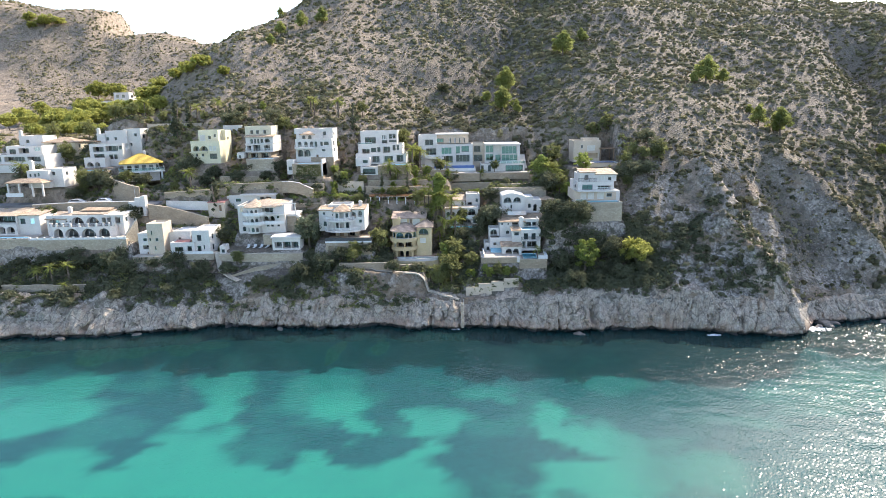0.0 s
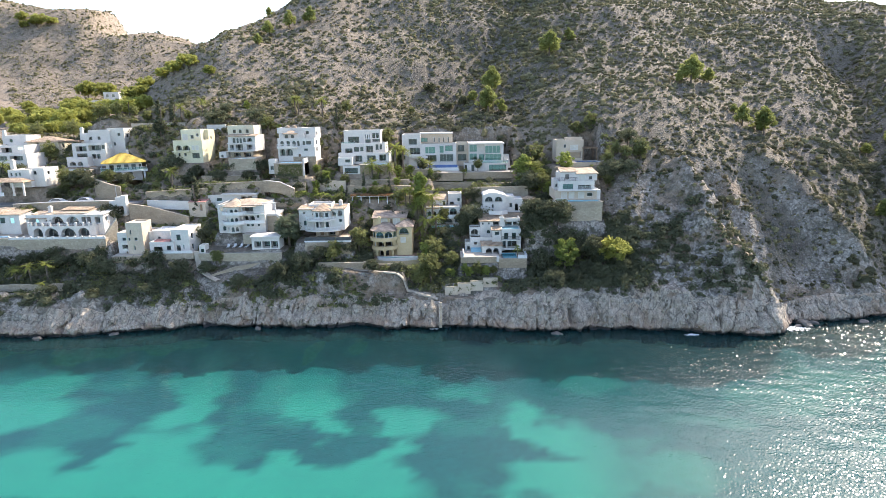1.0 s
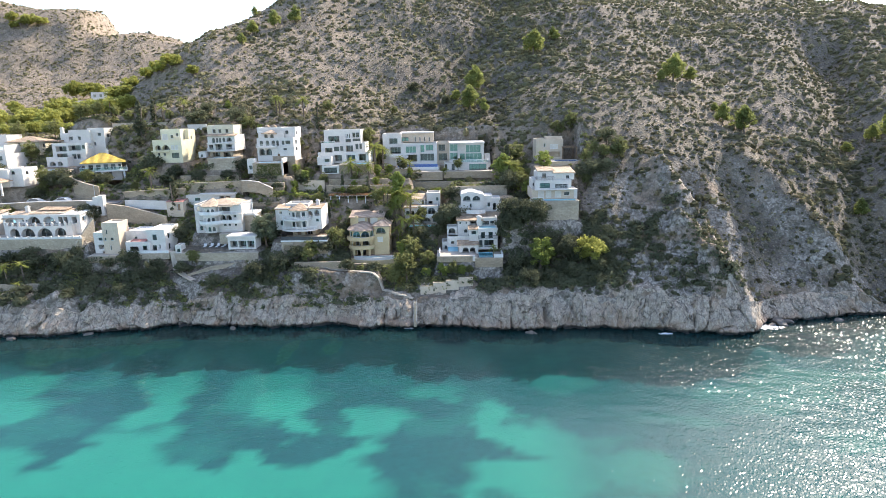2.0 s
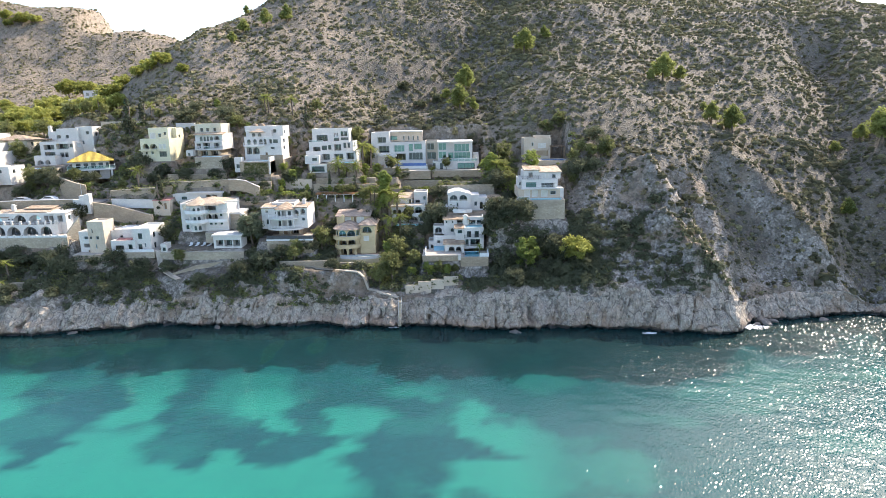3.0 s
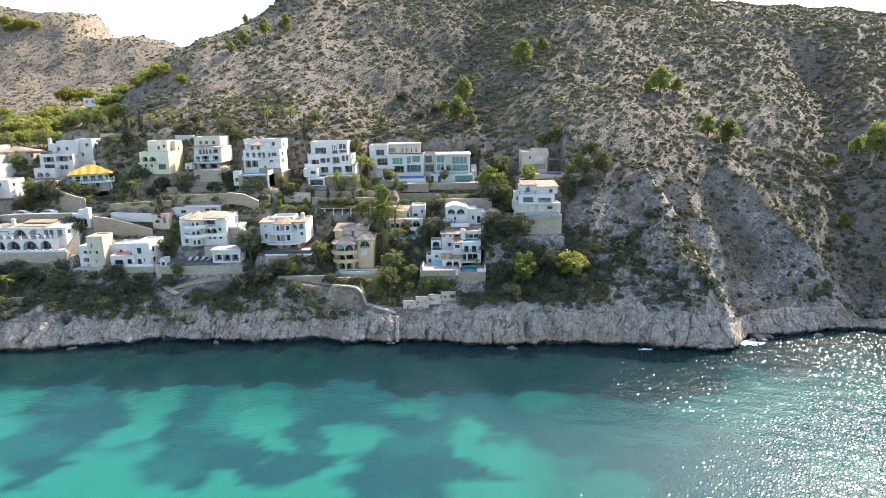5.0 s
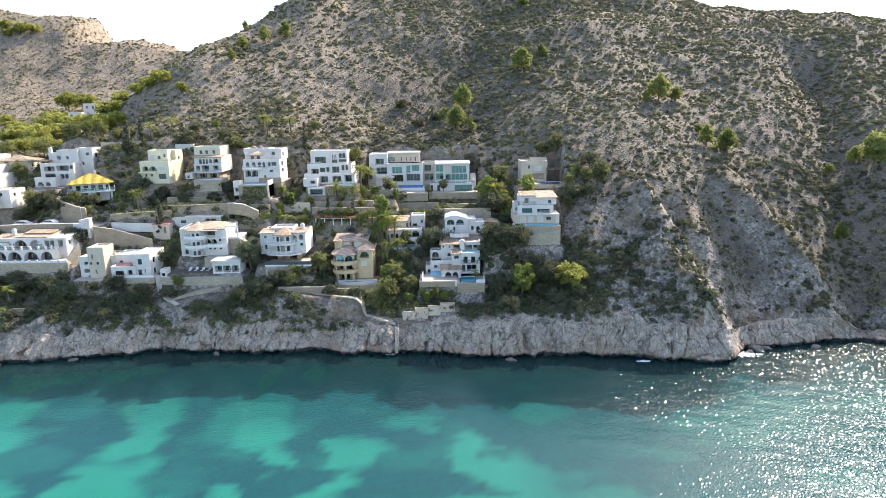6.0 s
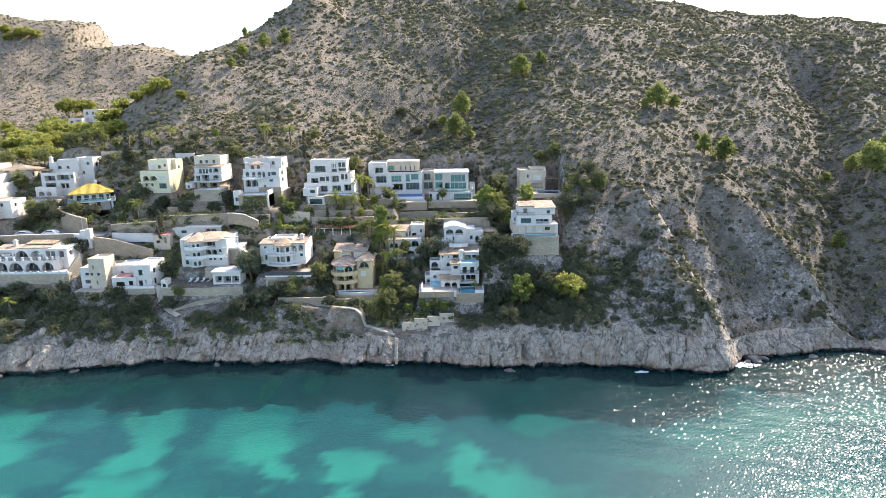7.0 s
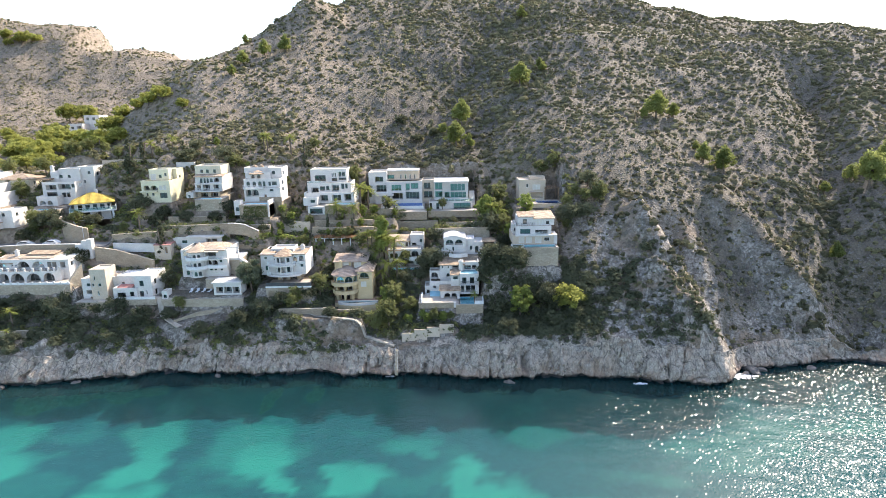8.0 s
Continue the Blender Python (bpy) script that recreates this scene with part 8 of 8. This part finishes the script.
drape("footpath", "pale stony footpath below the pool terrace", [(-59.0, 147.4), (-58.0, 146.0), (-56.3, 143.7), (-53.6, 142.2), (-51.2, 140.8)], 1.3, M_path)


def sea_steps(x, y, z0, z1):
    e = thing("sea_steps", "narrow concrete steps with a handrail down the cliff", "steps", pose(x, y, z0))
    n = 16
    for i in range(n):
        box(e, "step", M_stone_pale, -0.32, 0.32, 0.22 * i, 0.22 * i + 0.5, (z1 - z0) * i / n - 0.6, (z1 - z0) * (i + 1) / n)
    for s in (-0.32, 0.32):
        bm = bmesh.new()
        limb(bm, (s, 0.1, 0.9), (s, 0.22 * n, z1 - z0 + 0.9), 0.03, 0.03, 5)
        for k in (0.1, 0.5, 0.95):
            limb(bm, (s, 0.22 * n * k, (z1 - z0) * k), (s, 0.22 * n * k, (z1 - z0) * k + 0.9), 0.03, 0.03, 5)
        part("handrail", bm, M_metal, e)


sea_steps(2.3, 130.9, 1.2, 5.4)

M_foam = mottled("sea_foam", (0.75, 0.78, 0.78), (0.85, 0.87, 0.87), 2.0, 0.9, 7.0, 0.02)


def foam(cx, cy, rx, ry, n, seed):
    """Broken white water: many small ragged flakes on the sea."""
    r = np.random.default_rng(seed)
    bm = bmesh.new()
    for i in range(n):
        a, k = r.random() * 6.28, r.random() ** 0.7
        x, y = cx + rx * k * math.cos(a), cy + ry * k * math.sin(a)
        s = r.uniform(0.12, 0.5) * (1.2 - 0.6 * k)
        m = int(r.integers(5, 9))
        bm.faces.new([bm.verts.new((x + s * (0.6 + 0.8 * r.random()) * math.cos(6.28 * j / m), y + 0.7 * s * (0.6 + 0.8 * r.random()) * math.sin(6.28 * j / m), 0.10 + 0.06 * r.random())) for j in range(m)])
    me = bpy.data.meshes.new("foam")
    bm.to_mesh(me)
    bm.free()
    me.materials.append(M_foam)
    tagged(new("foam", me), "white sea foam breaking on the rocks", "foam", kind="stuff")


foam(81.0, 129.3, 3.6, 1.6, 150, 3)
foam(57.0, 126.2, 1.8, 0.6, 26, 4)
foam(1.0, 131.6, 1.6, 0.5, 20, 5)


M_wet = mottled("wet_limestone", (0.075, 0.068, 0.06), (0.19, 0.165, 0.14), 0.9, 0.7, 5.0, 0.03)


def boulder(x, y, z, s, seed):
    r = np.random.default_rng(seed)
    bm = bmesh.new()
    bmesh.ops.create_icosphere(bm, subdivisions=3, radius=1.0)
    for q in bm.verts:
        k = 1 + 0.35 * float(vnoise(q.co.x * 1.3 + seed, q.co.y * 1.3, q.co.z * 1.3)) + 0.12 * float(vnoise(q.co.x * 4, q.co.y * 4 + seed, q.co.z * 4))
        q.co = Vector((q.co.x * 1.5, q.co.y, q.co.z * 0.7)) * k * s
    me = bpy.data.meshes.new("boulder")
    bm.to_mesh(me)
    bm.free()
    me.materials.append(M_wet)
    o = tagged(new("boulder", me), "dark wet boulder at the foot of the cliff", "rock", "boulders in the sea")
    o.matrix_world = pose(x, y, z, 0, 0, r.uniform(0, 360))


for i, (x, y, s) in enumerate([(84.6, 132.4, 1.3), (86.8, 132.9, 0.9), (82.6, 131.0, 0.7), (99.0, 133.6, 0.8), (28.0, 127.8, 0.8), (-72.0, 130.2, 0.7), (-88.0, 127.6, 0.9), (-40.0, 133.0, 0.7)]):
    boulder(x, y, 0.0, s, 60 + i)


def car(x, y, z, rot, paint, label):
    e = thing("car", label, "car", pose(x, y, z, 0, 0, rot), "parked cars")
    side = [(-2.1, 0.35), (2.1, 0.35), (2.15, 0.75), (1.3, 0.95), (0.7, 1.42), (-1.1, 1.45), (-1.8, 1.0), (-2.15, 0.9)]
    bm = bmesh.new()
    lo, hi = [bm.verts.new((a, -0.85, h)) for a, h in side], [bm.verts.new((a, 0.85, h)) for a, h in side]
    bm.faces.new(lo)
    bm.faces.new(hi[::-1])
    for i in range(len(side)):
        j = (i + 1) % len(side)
        bm.faces.new((lo[i], lo[j], hi[j], hi[i]))
    bmesh.ops.bevel(bm, geom=bm.edges[:], offset=0.08, segments=2, affect="EDGES")
    part("body", bm, paint, e)
    for s in (-0.87, 0.87):
        bm = bmesh.new()
        bm.faces.new([bm.verts.new(p) for p in ((1.1, s, 0.98), (0.62, s, 1.36), (-1.0, s, 1.38), (-1.55, s, 1.0))])
        part("side_window", bm, M_dark, e)
    for a in (-1.3, 1.35):
        for s in (-0.82, 0.82):
            bm = bmesh.new()
            bmesh.ops.create_cone(bm, cap_ends=True, segments=16, radius1=0.33, radius2=0.33, depth=0.22, matrix=pose(a, s, 0.33, 90))
            part("wheel", bm, M_dark, e)


M_silver = mottled("silver_paint", (0.40, 0.41, 0.42), (0.45, 0.46, 0.47), 1.0, 0.3, 8.0, 0.0)
M_carwhite = mottled("white_paint", (0.72, 0.72, 0.72), (0.76, 0.76, 0.76), 1.0, 0.3, 8.0, 0.0)
car(-101.0, 162.4, 25.45, 4, M_silver, "silver hatchback parked on the asphalt lane")
car(-94.5, 163.4, 25.45, 178, M_carwhite, "white hatchback parked on the asphalt lane")


def street_lamp(x, y, z):
    e = thing("street_lamp", "slim grey street lamp beside the lane", "street lamp", pose(x, y, z), "street lamps")
    bm = bmesh.new()
    limb(bm, (0, 0, 0), (0, 0, 4.6), 0.07, 0.05, 8)
    limb(bm, (0, 0, 4.6), (0, -0.7, 4.8), 0.04, 0.04, 6)
    part("post", bm, M_metal, e)
    box(e, "lamp_head", M_metal, -0.12, 0.12, -1.1, -0.6, 4.72, 4.84, soft=0.03)


street_lamp(-87.0, 166.0, 25.4)


def hedge(x0, y0, x1, y1, h, mat, label, seed):
    """A clipped hedge: close leaf cards in a rough box."""
    r = np.random.default_rng(seed)
    n = int(math.hypot(x1 - x0, y1 - y0) * 90)
    f = r.random(n)
    p = np.stack([x0 + (x1 - x0) * f, y0 + (y1 - y0) * f, 0 * f], -1)
    p[:, 1] += r.uniform(-0.6, 0.6, n)
    base = land(p[:, 0], np.full(n, 0.0) + y0 + (y1 - y0) * f)
    top = h * (0.85 + 0.15 * vnoise(p[:, 0] / 1.3, 2.0, seed))
    p[:, 2] = base + top * r.random(n) ** 0.45
    o = np.stack([0 * f, np.sign(r.normal(0, 1, n)) * 0.6, 0.5 + 0 * f], -1)
    tagged(new("hedge", leaf_mesh("hedge", cards(p, r.uniform(0.12, 0.26, n), o, r), mat)), label, "hedge", kind="stuff")


hedge(-37, 165.6, -24, 165.6, 1.7, M_bright, "clipped bright green hedge along the garden edge", 81)


def creeper_pergola(x0, x1, y0, y1, z, h):
    """White posts and beams under a mat of rust-coloured creeper."""
    p = thing("pergola", "long white pergola covered with rust-coloured creeper", "pergola", pose(x0, y0, z))
    n = 7
    for i in range(n):
        x = (x1 - x0) * i / (n - 1)
        for y in (0.0, y1 - y0):
            box(p, "post", M_trim, x - 0.11, x + 0.11, y - 0.11, y + 0.11, -2.0, h)
        box(p, "beam", M_trim, x - 0.08, x + 0.08, -0.4, y1 - y0 + 0.4, h, h + 0.18)
    for y in (0.0, y1 - y0):
        box(p, "beam", M_trim, -0.3, x1 - x0 + 0.3, y - 0.09, y + 0.09, h + 0.18, h + 0.36)
    r = np.random.default_rng(87)
    k = 4200
    q = np.stack([r.uniform(-0.5, x1 - x0 + 0.5, k), r.uniform(-0.5, y1 - y0 + 0.5, k), h + 0.4 + 0.3 * r.random(k) ** 2], -1)
    q = q[vnoise(q[:, 0] / 1.5, q[:, 1] / 1.5, 4.0) > -0.6]
    crest = new("creeper", leaf_mesh("creeper", cards(q, r.uniform(0.18, 0.36, len(q)), np.tile([0.0, -0.3, 1.0], (len(q), 1)), r, 0.3, 0.6), M_rust))
    crest.parent = p


creeper_pergola(-21.8, -7.6, 164.4, 167.2, 23.6, 2.2)
hedge(-106, 139.0, -82, 138.9, 1.2, M_dusk, "dark clipped hedge behind the cliff-top wall", 83)
hedge(-23, 168.6, -7, 168.6, 1.5, M_rust, "rust-coloured creeper along the wall top", 84)
hedge(-43.5, 168.4, -37.2, 168.4, 2.0, M_dusk, "dark ivy hanging over the pool terrace", 85)
hedge(-59.5, 172.6, -56.0, 172.6, 2.6, M_dusk, "dark hedge beside the stone terrace", 86)


def lounger(x, y, z, rot):
    e = thing("sun_lounger", "white sun lounger on the pool terrace", "lounger", pose(x, y, z, 0, 0, rot), "sun loungers")
    box(e, "mattress", M_trim, -0.32, 0.32, -0.9, 0.5, 0.28, 0.38, soft=0.03)
    bm = bmesh.new()
    bmesh.ops.create_cube(bm, size=1, matrix=pose(0, 0.78, 0.55, 40) @ Matrix.Diagonal((0.64, 0.75, 0.1, 1)))
    part("backrest", bm, M_trim, e)
    for a in (-0.28, 0.28):
        for b in (-0.8, 0.45):
            box(e, "leg", M_metal, a - 0.03, a + 0.03, b - 0.03, b + 0.03, 0, 0.28)


for i in range(4):
    lounger(-51.3 + 1.6 * i, 149.6, 15.58, 8 - 5 * i)
